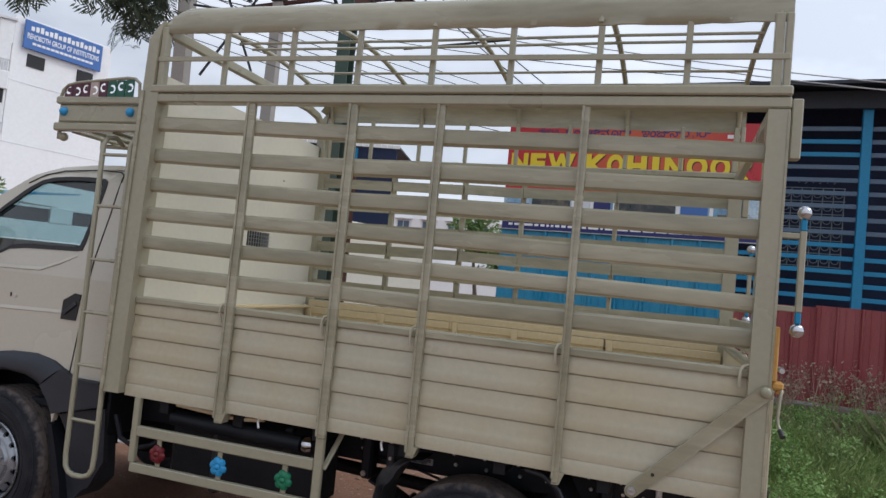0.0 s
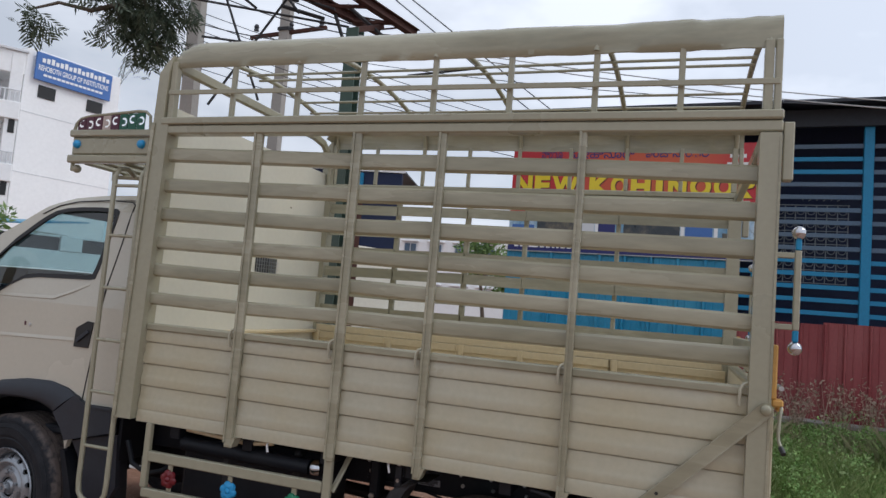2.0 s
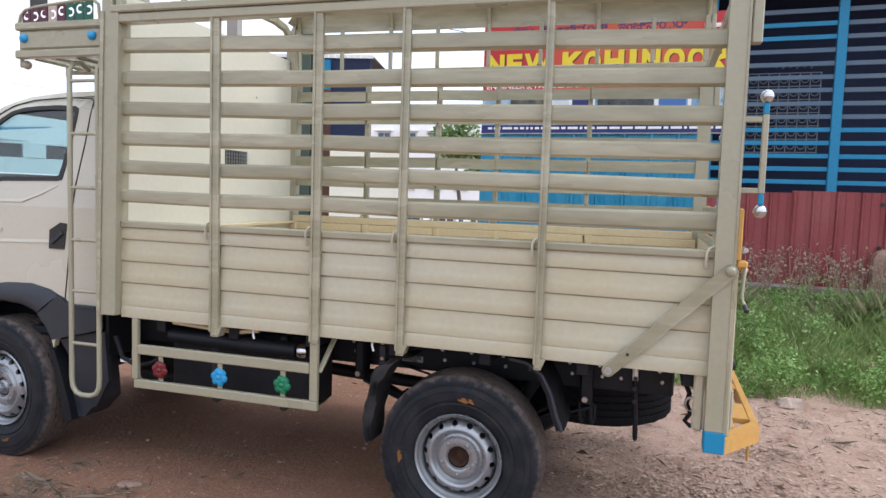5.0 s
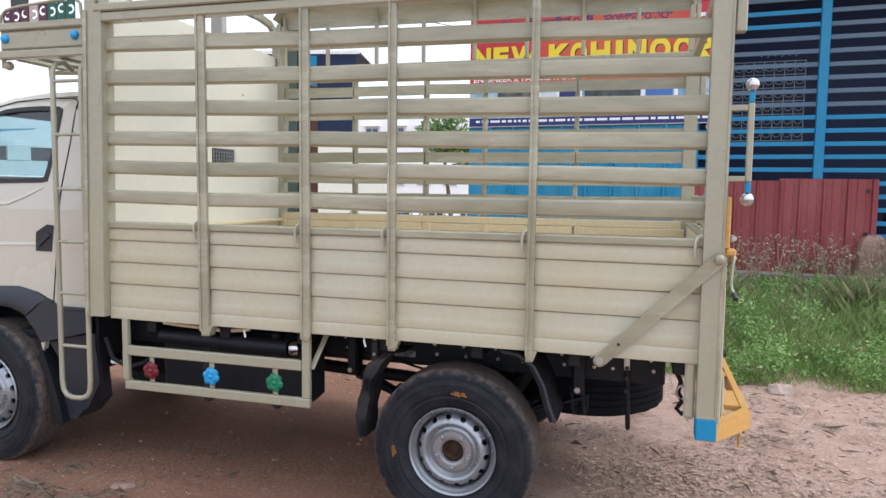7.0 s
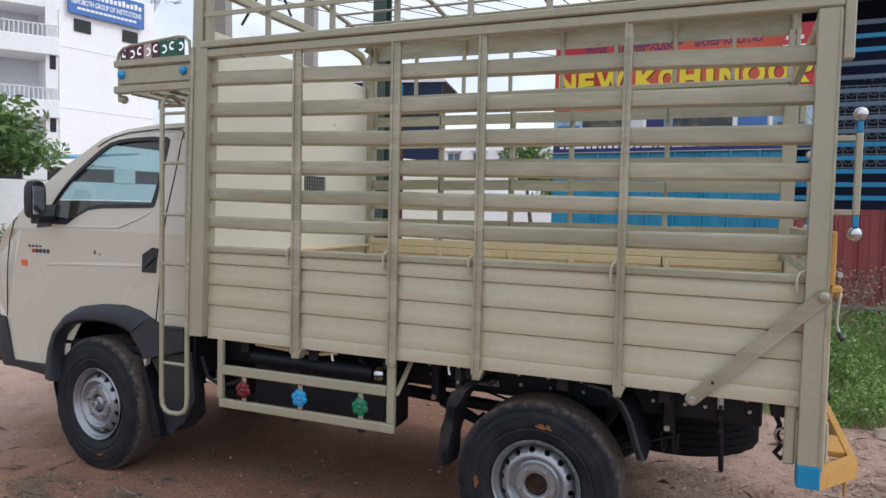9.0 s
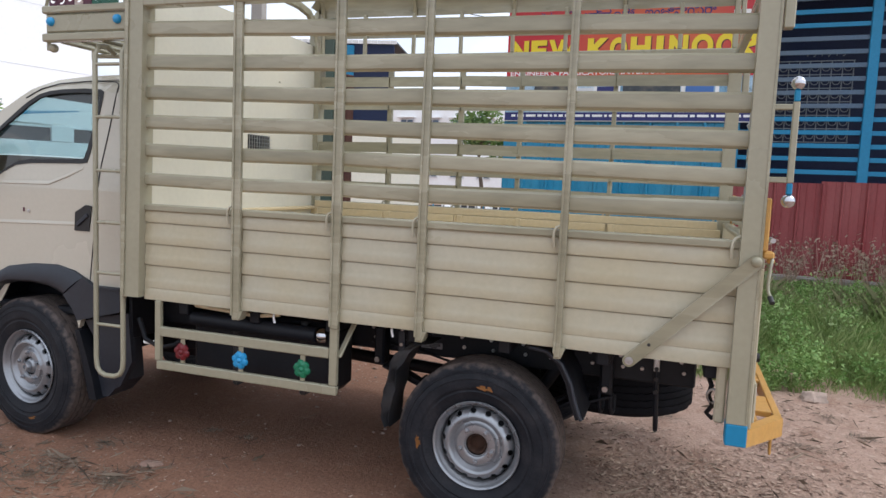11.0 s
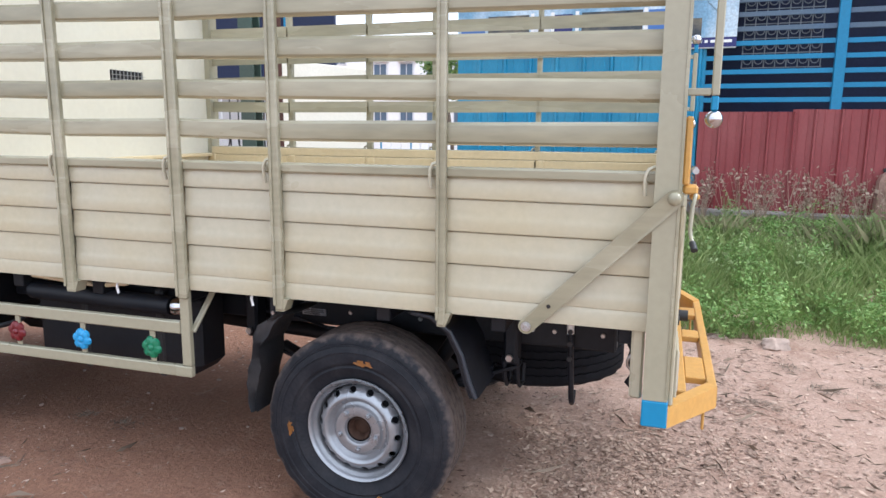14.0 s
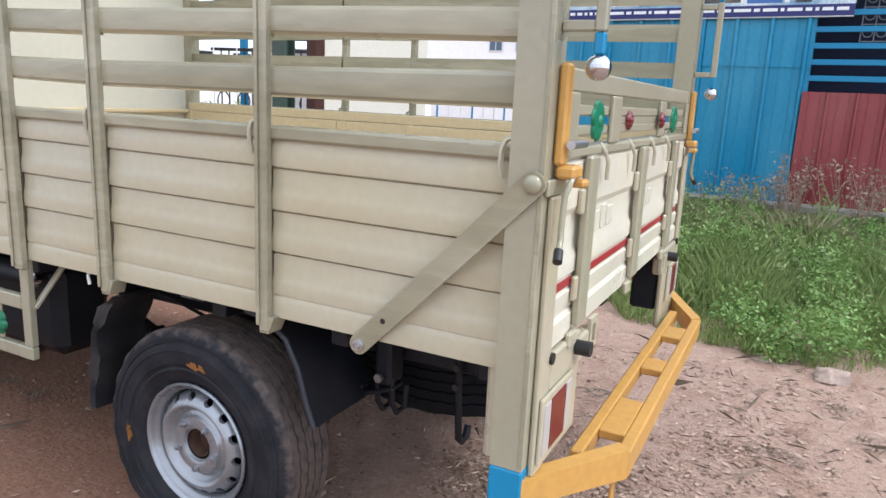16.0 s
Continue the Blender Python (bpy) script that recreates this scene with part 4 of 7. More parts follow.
    g.loft([[(x0, flank(0.08, side), z), (x1, flank(0.08, side), z), (x1 + 0.01, flank(0.28, side), z), (x0 + 0.01, flank(0.28, side), z)] for x0, x1, z in ((-2.20, -2.17, 0.60), (-2.16, -2.12, 0.46), (-2.13, -2.08, 0.33), (-2.11, -2.06, 0.24))])
    part("mud_flap", g, M["black"], truck)
    part("mud_flap", Geo().loft([[(x0, flank(0.12, side), z), (x1, flank(0.13, side), z), (x1, flank(0.30, side), z), (x0, flank(0.30, side), z)] for x0, x1, z in ((-2.10, -1.97, 0.55), (-2.09, -1.955, 0.42), (-2.085, -1.95, 0.335), (-2.08, -2.03, 0.25))]), M["plastic"], truck)
    g = Geo()
    g.loft([[(-2.53 + 0.37 * math.cos(radians(a)), flank(y, side), 0.50 + 0.42 * math.sin(radians(a))) for a in range(200, -22, -10)] for y in (0.10, 0.42)], closed=False)
    part("wheel_arch_liner", g, M["black"], truck)
    # door mirror
    y = flank(-0.030, side)
    g = Geo()
    g.loft([[(x, y + dy * s, z) for dy, z in MIRROR] for x in (-2.888, -2.850)]
           + [[(-2.835, y + dy * s * 0.93, 1.495 + (z - 1.495) * 0.95) for dy, z in MIRROR]])
    mir = part("door_mirror", g, M["seal"], truck, "black plastic door mirror", 40)
    part("mirror_glass", Geo().box(-2.8345, -2.831, *sorted((y - 0.036 * s, y + 0.034 * s)), 1.415, 1.57, 0.001), M["chrome"], mir, "mirror glass")
    part("mirror_arm", Geo().beam((-2.862, y - 0.01 * s, 1.385), (-2.90, flank(NEAR + 0.01, side), 1.385), 0.05, 0.045, 0.008), M["seal"], mir)
    g = Geo()
    g.plate([(-3.00, 1.335), (-2.885, 1.345), (-2.865, 1.40), (-2.86, 1.47), (-2.97, 1.47)], [], lambda x, z: (x, flank(cab_y(x, z) - 0.005, side), z), (0, 0.01 * s, 0))
    part("mirror_foot", g, M["seal"], mir)
# nose, roof, windscreen: lofts across the cab
FRONT = [(-3.38, 0.56), (-3.435, 0.80), (-3.437, 0.90), (-3.425, 1.05), (-3.40, 1.15), (-3.365, 1.225), (-3.31, 1.285), (-3.255, 1.33), (-3.17, 1.405), (-3.085, 1.49)]
SCREEN = [(-3.085, 1.49), (-2.99, 1.58), (-2.84, 1.685), (-2.685, 1.772), (-2.56, 1.846)]
ROOF = [(-2.56, 1.846), (-2.42, 1.899), (-2.23, 1.924), (-2.03, 1.930), (-1.94, 1.915), (-1.89, 1.885), (-1.875, 1.82)]


def across(profile, bulge, lift):
    rings = []
    for k in range(13):
        e = k / 12
        b = math.sin(math.pi * e) ** 0.6
        rings.append([(x - bulge * b, cab_y(x, z) + (WIDE - 2 * cab_y(x, z)) * e, z + lift * b) for x, z in profile])
    return rings


part("cab_nose", Geo().loft(across(FRONT, 0.06, 0.012), closed=False), M["cab"], truck, "ivory cab nose", 40)
part("cab_roof", Geo().loft(across(ROOF, 0.01, 0.035), closed=False), M["cab"], truck, "ivory cab roof", 40)
part("windscreen", Geo().loft(across(SCREEN, 0.05, 0.02), closed=False), M["glass"], truck, "curved windscreen", 40)
g = Geo()
g.plate([(0.09, 0.835), (WIDE - 0.09, 0.835), (WIDE - 0.16, 1.88), (0.16, 1.88)], [[(0.35, 1.45), (1.4, 1.45), (1.38, 1.75), (0.37, 1.75)]], lambda a, b: (-1.87, a, b), (0.012, 0, 0))
part("cab_back", g, M["cab"], truck)
part("cab_underside", Geo().box(-1.885, -1.865, 0.12, WIDE - 0.12, 0.58, 0.834, 0.004), M["black"], truck)
part("cab_floor", Geo().box(-3.1, -1.88, 0.13, WIDE - 0.13, 0.66, 0.70, 0.01), M["black"], truck)
part("dashboard", Geo().loft([[(x, y, z) for x, z in ((-3.10, 0.9), (-2.72, 0.95), (-2.70, 1.30), (-2.80, 1.40), (-3.02, 1.40))] for y in (0.17, WIDE - 0.17)]), M["plastic"], truck)
for y in (0.18, 0.64, 1.06):
    seat = part("seat", Geo().box(-2.50, -2.02, y, y + 0.44, 0.95, 1.10, 0.05), M["seat"], truck, "grey cloth cab seat")
    part("backrest", Geo().loft([[(-2.06 + dx, y + 0.01, z), (-2.06 + dx, y + 0.43, z), (-1.95 + dx, y + 0.43, z), (-1.95 + dx, y + 0.01, z)] for dx, z in ((0, 1.08), (0.02, 1.35), (0.04, 1.55))]), M["seat"], seat)
    part("headrest", Geo().box(-2.02, -1.93, y + 0.10, y + 0.34, 1.56, 1.72, 0.03), M["seat"], seat)
part("steering_column", Geo().tube([(-2.60, WIDE - 0.42, 1.33), (-2.78, WIDE - 0.42, 1.22)], 0.03, 10), M["seal"], truck)
# steering wheel, headlining, wiper
sw = Matrix.Translation((-2.60, WIDE - 0.42, 1.33)) @ Matrix.Rotation(radians(-55), 4, "Y")
g = Geo()
g.tube([tuple(sw @ Vector((0.19 * math.cos(a), 0.19 * math.sin(a), 0))) for a in [2 * math.pi * i / 28 for i in range(28)]], 0.015, 8, closed=True)
for a in (0.3, 2.84, 4.71):
    g.tube([tuple(sw @ Vector((0, 0, -0.03))), tuple(sw @ Vector((0.18 * math.cos(a), 0.18 * math.sin(a), 0)))], 0.014, 6)
part("steering_wheel", g, M["seal"], truck, "", 60)
part("headlining", Geo().loft([[(x, y, z - 0.03) for x, z in ROOF[:-1]] for y in (0.20, WIDE - 0.20)], closed=False), M["seat"], truck)
part("wiper", Geo().tube([(-3.16, 0.20, 1.44), (-3.05, 0.19, 1.555), (-2.95, 0.20, 1.64)], 0.007, 6), M["seal"], truck)

# bumper
g = Geo()
rings = []
for x, y in ((-2.90, 0.078), (-3.20, 0.076), (-3.262, 0.072), (-3.30, 0.074), (-3.40, 0.10), (-3.455, 0.15), (-3.50, 0.30), (-3.53, MID), (-3.50, WIDE - 0.30), (-3.455, WIDE - 0.15), (-3.40, WIDE - 0.10), (-3.30, WIDE - 0.074), (-3.262, WIDE - 0.072), (-3.20, WIDE - 0.076), (-2.90, WIDE - 0.078)):
    top = 0.79 if x < -3.25 else 0.545
    ix, iy = (0.06 if x < -3.35 else 0.0), (0.012 if y < 0.12 else -0.012 if y > WIDE - 0.12 else 0)
    rings.append([(x + 1.2 * ix, y + 1.2 * iy, 0.47 if x > -3.0 else 0.50), (x - 0.003, y - 0.1 * iy, 0.62 if top > 0.6 else 0.52), (x, y, top), (x + ix, y + iy, top), (x + 1.5 * ix, y + 2 * iy, 0.51)])
part("front_bumper", Geo().loft(rings), M["plastic"], truck, "dark grey plastic front bumper", 30)
part("bumper_bar", Geo().tube([(-3.40, 0.14, 0.53), (-3.50, 0.10, 0.515), (-3.76, 0.09, 0.49)], 0.02, 10), M["plastic"], truck, "", 60)

# ---- wheels ----
def tyre_rubber():
    """Black rubber, faintly ringed on the sidewall, with dust worn into the tread and shoulders."""
    m = material("dusty_tyre_rubber", (0.0145, 0.0165, 0.022), 0.6, var=0.3, tint=(0.034, 0.031, 0.032), stain=0.4, coarse=11, fine=90, bump=0.0012, bump_scale=110, spec=0.2)
    n, l = m.node_tree.nodes, m.node_tree.links
    p = n["Principled BSDF"]
    co, sep = n.new("ShaderNodeTexCoord"), n.new("ShaderNodeSeparateXYZ")
    l.new(co.outputs["Object"], sep.inputs[0])

    def mth(op, a, b):
        q = n.new("ShaderNodeMath")
        q.operation = op
        for k, v in ((0, a), (1, b)):
            if hasattr(v, "node"):
                l.new(v, q.inputs[k])
            else:
                q.inputs[k].default_value = v
        return q.outputs[0]

    rad = mth("SQRT", mth("ADD", mth("MULTIPLY", sep.outputs["X"], sep.outputs["X"]), mth("MULTIPLY", sep.outputs["Z"], sep.outputs["Z"])), 0.0)
    nz = n.new("ShaderNodeTexNoise")
    nz.inputs["Scale"].default_value, nz.inputs["Detail"].default_value = 34, 6
    l.new(co.outputs["Object"], nz.inputs["Vector"])
    ramp = n.new("ShaderNodeMapRange")
    ramp.inputs[1].default_value, ramp.inputs[2].default_value, ramp.inputs[3].default_value, ramp.inputs[4].default_value = 0.352, 0.372, 0.0, 1.0
    l.new(mth("ADD", rad, mth("MULTIPLY", mth("SUBTRACT", nz.outputs["Fac"], 0.47), 0.06)), ramp.inputs[0])
    mx = n.new("ShaderNodeMix")
    mx.data_type = "RGBA"
    l.new(ramp.outputs[0], mx.inputs[0])
    l.new(p.inputs["Base Color"].links[0].from_socket, mx.inputs[6])
    mx.inputs[7].default_value = (0.105, 0.083, 0.074, 1)
    l.new(mx.outputs[2], p.inputs["Base Color"])
    return m


M["tyre"] = tyre_rubber()
# spare's rubber: darker than the road tyres and without their dust
M["spare"] = material("dark_tyre_rubber", (0.009, 0.0095, 0.012), 0.85, var=0.3, coarse=8, spec=0.12)
TYRE = [(0.190, 0.060), (0.198, 0.042), (0.212, 0.034), (0.226, 0.027), (0.245, 0.019), (0.252, 0.022), (0.262, 0.0185), (0.264, 0.0160), (0.285, 0.0135), (0.3000, 0.0145), (0.302, 0.0125), (0.306, 0.0125), (0.308, 0.0150), (0.318, 0.0170), (0.326, 0.020), (0.328, 0.0175), (0.332, 0.0180), (0.334, 0.0225), (0.342, 0.022), (0.356, 0.027), (0.366, 0.035), (0.3695, 0.046)]
tread = []
for y in (0.075, 0.107, 0.139, 0.171):
    tread += [(0.369, y - 0.0032), (0.359, y - 0.0026), (0.359, y + 0.0026), (0.369, y + 0.0032)]
TYRE = TYRE + tread + [(r, 0.245 - y) for r, y in TYRE[::-1]]
g_tyre = Geo()
n = 96
k = len(TYRE)
for r_i, (r, y) in enumerate(TYRE):
    for j in range(n):
        a = 2 * math.pi * j / n
        zig = 0.0028 * (1 if j % 2 else -1) if 0.06 < y < 0.185 and r > 0.35 else 0
        nib = 0.005 if (0.339 < r < 0.367 and j % 4 < 2 and (y < 0.05 or y > 0.195)) else 0
        g_tyre.v.append(((r - nib) * math.cos(a), y + zig, (r - nib) * math.sin(a)))
g_tyre.f = [(i * n + j, i * n + (j + 1) % n, (i + 1) * n + (j + 1) % n, (i + 1) * n + j) for i in range(k - 1) for j in range(n)]
me_tyre = as_mesh("tyre", g_tyre, M["tyre"], 30)


def disc_y(r):
    """Depth of the wheel disc by radius."""
    pts = ((0.0, 0.050), (0.054, 0.050), (0.058, 0.041), (0.066, 0.038), (0.094, 0.040), (0.102, 0.052), (0.112, 0.056), (0.122, 0.048), (0.130, 0.036), (0.138, 0.031), (0.144, 0.032), (0.148, 0.035), (0.170, 0.050), (0.182, 0.064))
    for (r0, y0), (r1, y1) in zip(pts, pts[1:]):
        if r <= r1:
            return y0 + (y1 - y0) * (r - r0) / (r1 - r0)
    return 0.11


g_rim = Geo()
g_rim.lathe([(0.212, 0.040), (0.215, 0.032), (0.211, 0.026), (0.205, 0.029), (0.2005, 0.038), (0.197, 0.046), (0.189, 0.051), (0.1845, 0.058), (0.182, 0.075), (0.182, 0.20)], 64)
g_rim.lathe([(r, disc_y(r)) for r in (0.052, 0.054, 0.058, 0.062, 0.066, 0.080, 0.094, 0.098, 0.102, 0.107, 0.112, 0.117, 0.122, 0.126, 0.130, 0.134, 0.138, 0.141, 0.144, 0.148)], 64)
HOLES = 14
for h in range(HOLES):
    a0, da, r0, r1 = 2 * math.pi * h / HOLES, 2 * math.pi / HOLES, 0.148, 0.1825
    rect = [(-1, -1), (0, -1), (1, -1), (1, 0), (1, 1), (0, 1), (-1, 1), (-1, 0)]
    base = len(g_rim.v)
    for sx, sy in rect:
        a, r = a0 + da * (0.5 + 0.5 * sx), (r0 + r1) / 2 + (r1 - r0) / 2 * sy
        g_rim.v.append((r * math.cos(a), disc_y(r), r * math.sin(a)))
    for depth in (0.0, 0.012):
        for sx, sy in rect:
            q = 1 / max(1, math.hypot(sx, sy))
            a, r = a0 + da * (0.5 + 0.215 * sx * q), 0.1645 + 0.0125 * sy * q
            g_rim.v.append((r * math.cos(a), disc_y(r) + depth, r * math.sin(a)))
    for j in range(8):
        jj = (j + 1) % 8
        g_rim.f += [(base + j, base + jj, base + 8 + jj, base + 8 + j), (base + 8 + j, base + 8 + jj, base + 16 + jj, base + 16 + j)]
me_rim = as_mesh("wheel_rim", g_rim, M["rim"], 40)
me_drum = as_mesh("brake_drum", Geo().lathe([(0.0, 0.085), (0.12, 0.085), (0.165, 0.090), (0.180, 0.098), (0.180, 0.22)], 40), M["black"], 40)
me_hub = as_mesh("hub", Geo().lathe([(0.0, 0.078), (0.012, 0.077), (0.020, 0.080), (0.034, 0.082), (0.040, 0.056), (0.045, 0.050), (0.052, 0.064)], 24), M["rust"], 40)
me_hub_f = as_mesh("hub", Geo().lathe([(0.0, 0.022), (0.010, 0.022), (0.012, 0.014), (0.024, 0.014), (0.028, 0.022), (0.030, 0.04), (0.042, 0.048), (0.050, 0.075)], 24), M["rim"], 40)
me_nut = as_mesh("wheel_nut", Geo().lathe([(0.0, 0.022), (0.0055, 0.022), (0.0055, 0.028), (0.0105, 0.029), (0.0115, 0.033), (0.0115, 0.047)], 6), M["rim"], None)
wheel_label = "silver steel wheel with a black road tyre"


def mark(at, a, r, seed, parent, yy):
    """A dab of orange paint on a sidewall."""
    rnd = random.Random(seed)
    g = Geo()
    for i in range(9):
        c, dr = a + rnd.gauss(0, 0.042), rnd.gauss(0, 0.0075)
        w, h, k0 = rnd.uniform(0.006, 0.018), rnd.uniform(0.003, 0.0085), rnd.uniform(0, 6.28)
        loop = []
        for q in range(12):
            t = 2 * math.pi * q / 12
            k = 1 + 0.28 * math.sin(3 * t + k0) + rnd.uniform(-0.14, 0.14)
            u, v = w * k * math.cos(t), (r + dr) + h * k * math.sin(t)
            loop.append((v * math.cos(c) - u * math.sin(c), yy - 0.0002 * i, v * math.sin(c) + u * math.cos(c)))
        g.prism(loop, (0, 0.004, 0))
    part("paint_mark", g, M["mark"], parent, "dab of orange paint", None, at)


for x, rear in ((0.0, True), (-2.545, False)):
    for side in (0, 1):
        y = 0.022 + (0 if rear else 0.035)
        y = flank(y, side)
        size = 0.962 if rear else 1.015
        m = Matrix.Translation((x, y, 0.345 if rear else 0.358)) @ Matrix.Rotation((0 if side == 0 else math.pi) - (0 if rear else radians(6)), 4, "Z") @ Matrix.Rotation(0.31 if rear else 0.9, 4, "Y") @ Matrix.Diagonal((size, 1, size, 1))
        mt, m = m, m @ Matrix.Diagonal((0.93, 1, 0.93, 1))
        w = part("wheel", me_rim, None, truck, wheel_label, None, m)
        part("tyre", me_tyre, None, w, "black ribbed road tyre", None, mt)
        part("brake_drum", me_drum, None, w, "", None, m)
        part("hub", me_hub if rear else me_hub_f, None, w, "rusty hub" if rear else "silver hub", None, m)
        for i in range(5):
            part("wheel_nut", me_nut, None, w, "", None, m @ Matrix.Rotation(2 * math.pi * i / 5, 4, "Y") @ Matrix.Translation((0.080, 0, 0)))
        if side == 0:
            for a, sd in (((1.42, 3), (3.20, 4), (5.05, 6)) if rear else ((4.9, 8),)):
                mark(Matrix.Translation((x, y, 0.345 if rear else 0.358)) @ Matrix.Rotation(0 if rear else radians(-6), 4, "Z"), a, 0.262 if rear else 0.278, sd, w, 0.0155)

# ---- underside ----
for y in (0.36, 1.25):
    part("chassis_rail", Geo().box(-2.9, 0.86, y, y + 0.07, 0.625, 0.755, 0.008), M["black"], truck, "black steel chassis rail")
part("rear_axle", Geo().tube([(0, 0.26, 0.345), (0, WIDE - 0.26, 0.345)], 0.055, 14), M["black"], truck, "", 60)
part("differential", Geo().ball((0, MID + 0.1, 0.35), 0.15, 18, 12, (1, 0.9, 1)), M["black"], truck, "", 60)
part("front_axle", Geo().tube([(-2.572, 0.26, 0.32), (-2.572, WIDE - 0.26, 0.32)], 0.045, 12), M["black"], truck, "", 60)
part("drive_shaft", Geo().tube([(-2.0, MID, 0.5), (-0.12, MID + 0.1, 0.38)], 0.035, 12), M["black"], truck, "", 60)
for y in (0.30, WIDE - 0.37):
    for i in range(4):
        ln = 0.53 - 0.10 * i
        pts = [(-ln, y, 0.52 - 0.016 * i + 0.05), (-ln / 2, y, 0.47 - 0.016 * i), (0, y, 0.445 - 0.016 * i), (ln / 2, y, 0.47 - 0.016 * i), (ln, y, 0.52 - 0.016 * i + 0.05)]
        g = Geo()
        for p, q in zip(pts, pts[1:]):
            g.beam(p, q, 0.06, 0.012, 0.003, (0, 0, 1), 0.003)
        part("spring_leaf", g, M["black"], truck)
    for x in (-0.55, 0.50):
        part("spring_shackle", Geo().box(x - 0.026, x + 0.026, y - 0.035, y + 0.045, 0.575, 0.76, 0.01), M["black"], truck)
        part("shackle_bolt", Geo().lathe([(0.0, -0.012), (0.013, -0.012), (0.013, 0.0)], 6, Matrix.Translation((x, y - 0.045 if y < 1 else y + 0.057, 0.605))), M["galv"], truck)
    part("shock_absorber", Geo().tube([(0.10, y + 0.10, 0.36), (0.34, y + 0.08, 0.74)], 0.028, 12), M["black"], truck, "", 60)
for x in (0.478, 0.525):
    part("spring_clamp", Geo().tube([(x - 0.004, 0.285, 0.60), (x, 0.285, 0.52), (x + 0.006, 0.30, 0.490), (x + 0.010, 0.335, 0.495), (x + 0.010, 0.345, 0.56)], 0.0085, 8), M["black"], truck, "", 60)
part("bump_stop", Geo().box(0.0, 0.09, 0.29, 0.37, 0.55, 0.62, 0.015), M["black"], truck)
part("fuel_tank", Geo().box(-1.52, -0.715, 0.14, 0.358, 0.425, 0.765, 0.04), M["black"], truck, "black steel fuel tank")
for x in (-1.25, -0.88):
    part("tank_strap", Geo().box(x - 0.02, x + 0.02, 0.132, 0.3595, 0.417, 0.775, 0.01), M["darksteel"], truck)
part("air_tank", Geo().tube([(-1.47, 0.105, 0.735), (-0.79, 0.105, 0.722)], 0.036, 16), M["black"], truck, "black air pipe", 60)
part("air_tank_cap", Geo().lathe([(0.0, -0.03), (0.024, -0.025), (0.034, -0.01), (0.036, 0.012)], 20, Matrix.Translation((-0.765, 0.10, 0.722)) @ Matrix.Rotation(-0.9, 4, "Z")), M["chrome"], truck, "bright cap", 50)
part("gear_box", Geo().box(-2.15, -1.62, 0.55, 1.2, 0.38, 0.74, 0.06), M["black"], truck)
part("far_tank", Geo().box(-1.5, -0.75, 1.18, 1.52, 0.42, 0.78, 0.05), M["black"], truck)
part("hose", Geo().tube([(-1.80, 0.10, 0.70), (-1.75, 0.09, 0.60), (-1.66, 0.09, 0.565), (-1.60, 0.12, 0.58), (-1.50, 0.2, 0.66)], 0.012, 8), M["black"], truck, "", 60)
part("clip", Geo().box(-1.765, -1.70, 0.085, 0.10, 0.575, 0.595, 0.004, Matrix.Rotation(0.0, 4, "Y")), M["white"], truck)
part("cable_loom", Geo().tube([(-1.45, 0.09, 0.80), (-1.2, 0.08, 0.79), (-1.1, 0.08, 0.785), (-0.98, 0.09, 0.80)], 0.010, 8), M["inner"], truck, "pale cream pipe", 60)
for x in (-0.98, -0.395, 0.93):
    part("drain_strap", Geo().tube([(x, 0.05, 0.83), (x + 0.004, 0.03, 0.80), (x + 0.012, 0.028, 0.775)], 0.005, 6), M["whiteprint"], truck)
mp = part("maker_plate", Geo().box(-0.37, -0.265, 0.3555, 0.3598, 0.662, 0.690, 0.001), M["rim"], truck, "silver maker's plate")
for z in (0.683, 0.676, 0.669):
    part("print_line", Geo().box(-0.362, -0.30 if z < 0.67 else -0.275, 0.3545, 0.3557, z - 0.0016, z + 0.0016, 0.0002), M["darksteel"], mp)
for x in (-0.62, -0.47, -0.17, -0.03, 0.12, 0.235, 0.42, 0.55, 0.63, 0.80):
    for z in (0.733, 0.686):
        part("rail_bolt", Geo().lathe([(0.0, -0.009), (0.0075, -0.009), (0.009, -0.006), (0.009, 0.0)], 6, Matrix.Translation((x + 0.012 * (z < 0.7), 0.360, z))), M["galv"], truck)
part("brake_pipe", Geo().tube([(-0.62, 0.345, 0.665), (-0.40, 0.345, 0.655), (-0.22, 0.34, 0.615), (-0.08, 0.34, 0.60), (0.02, 0.36, 0.50)], 0.006, 8), M["black"], truck, "", 60)
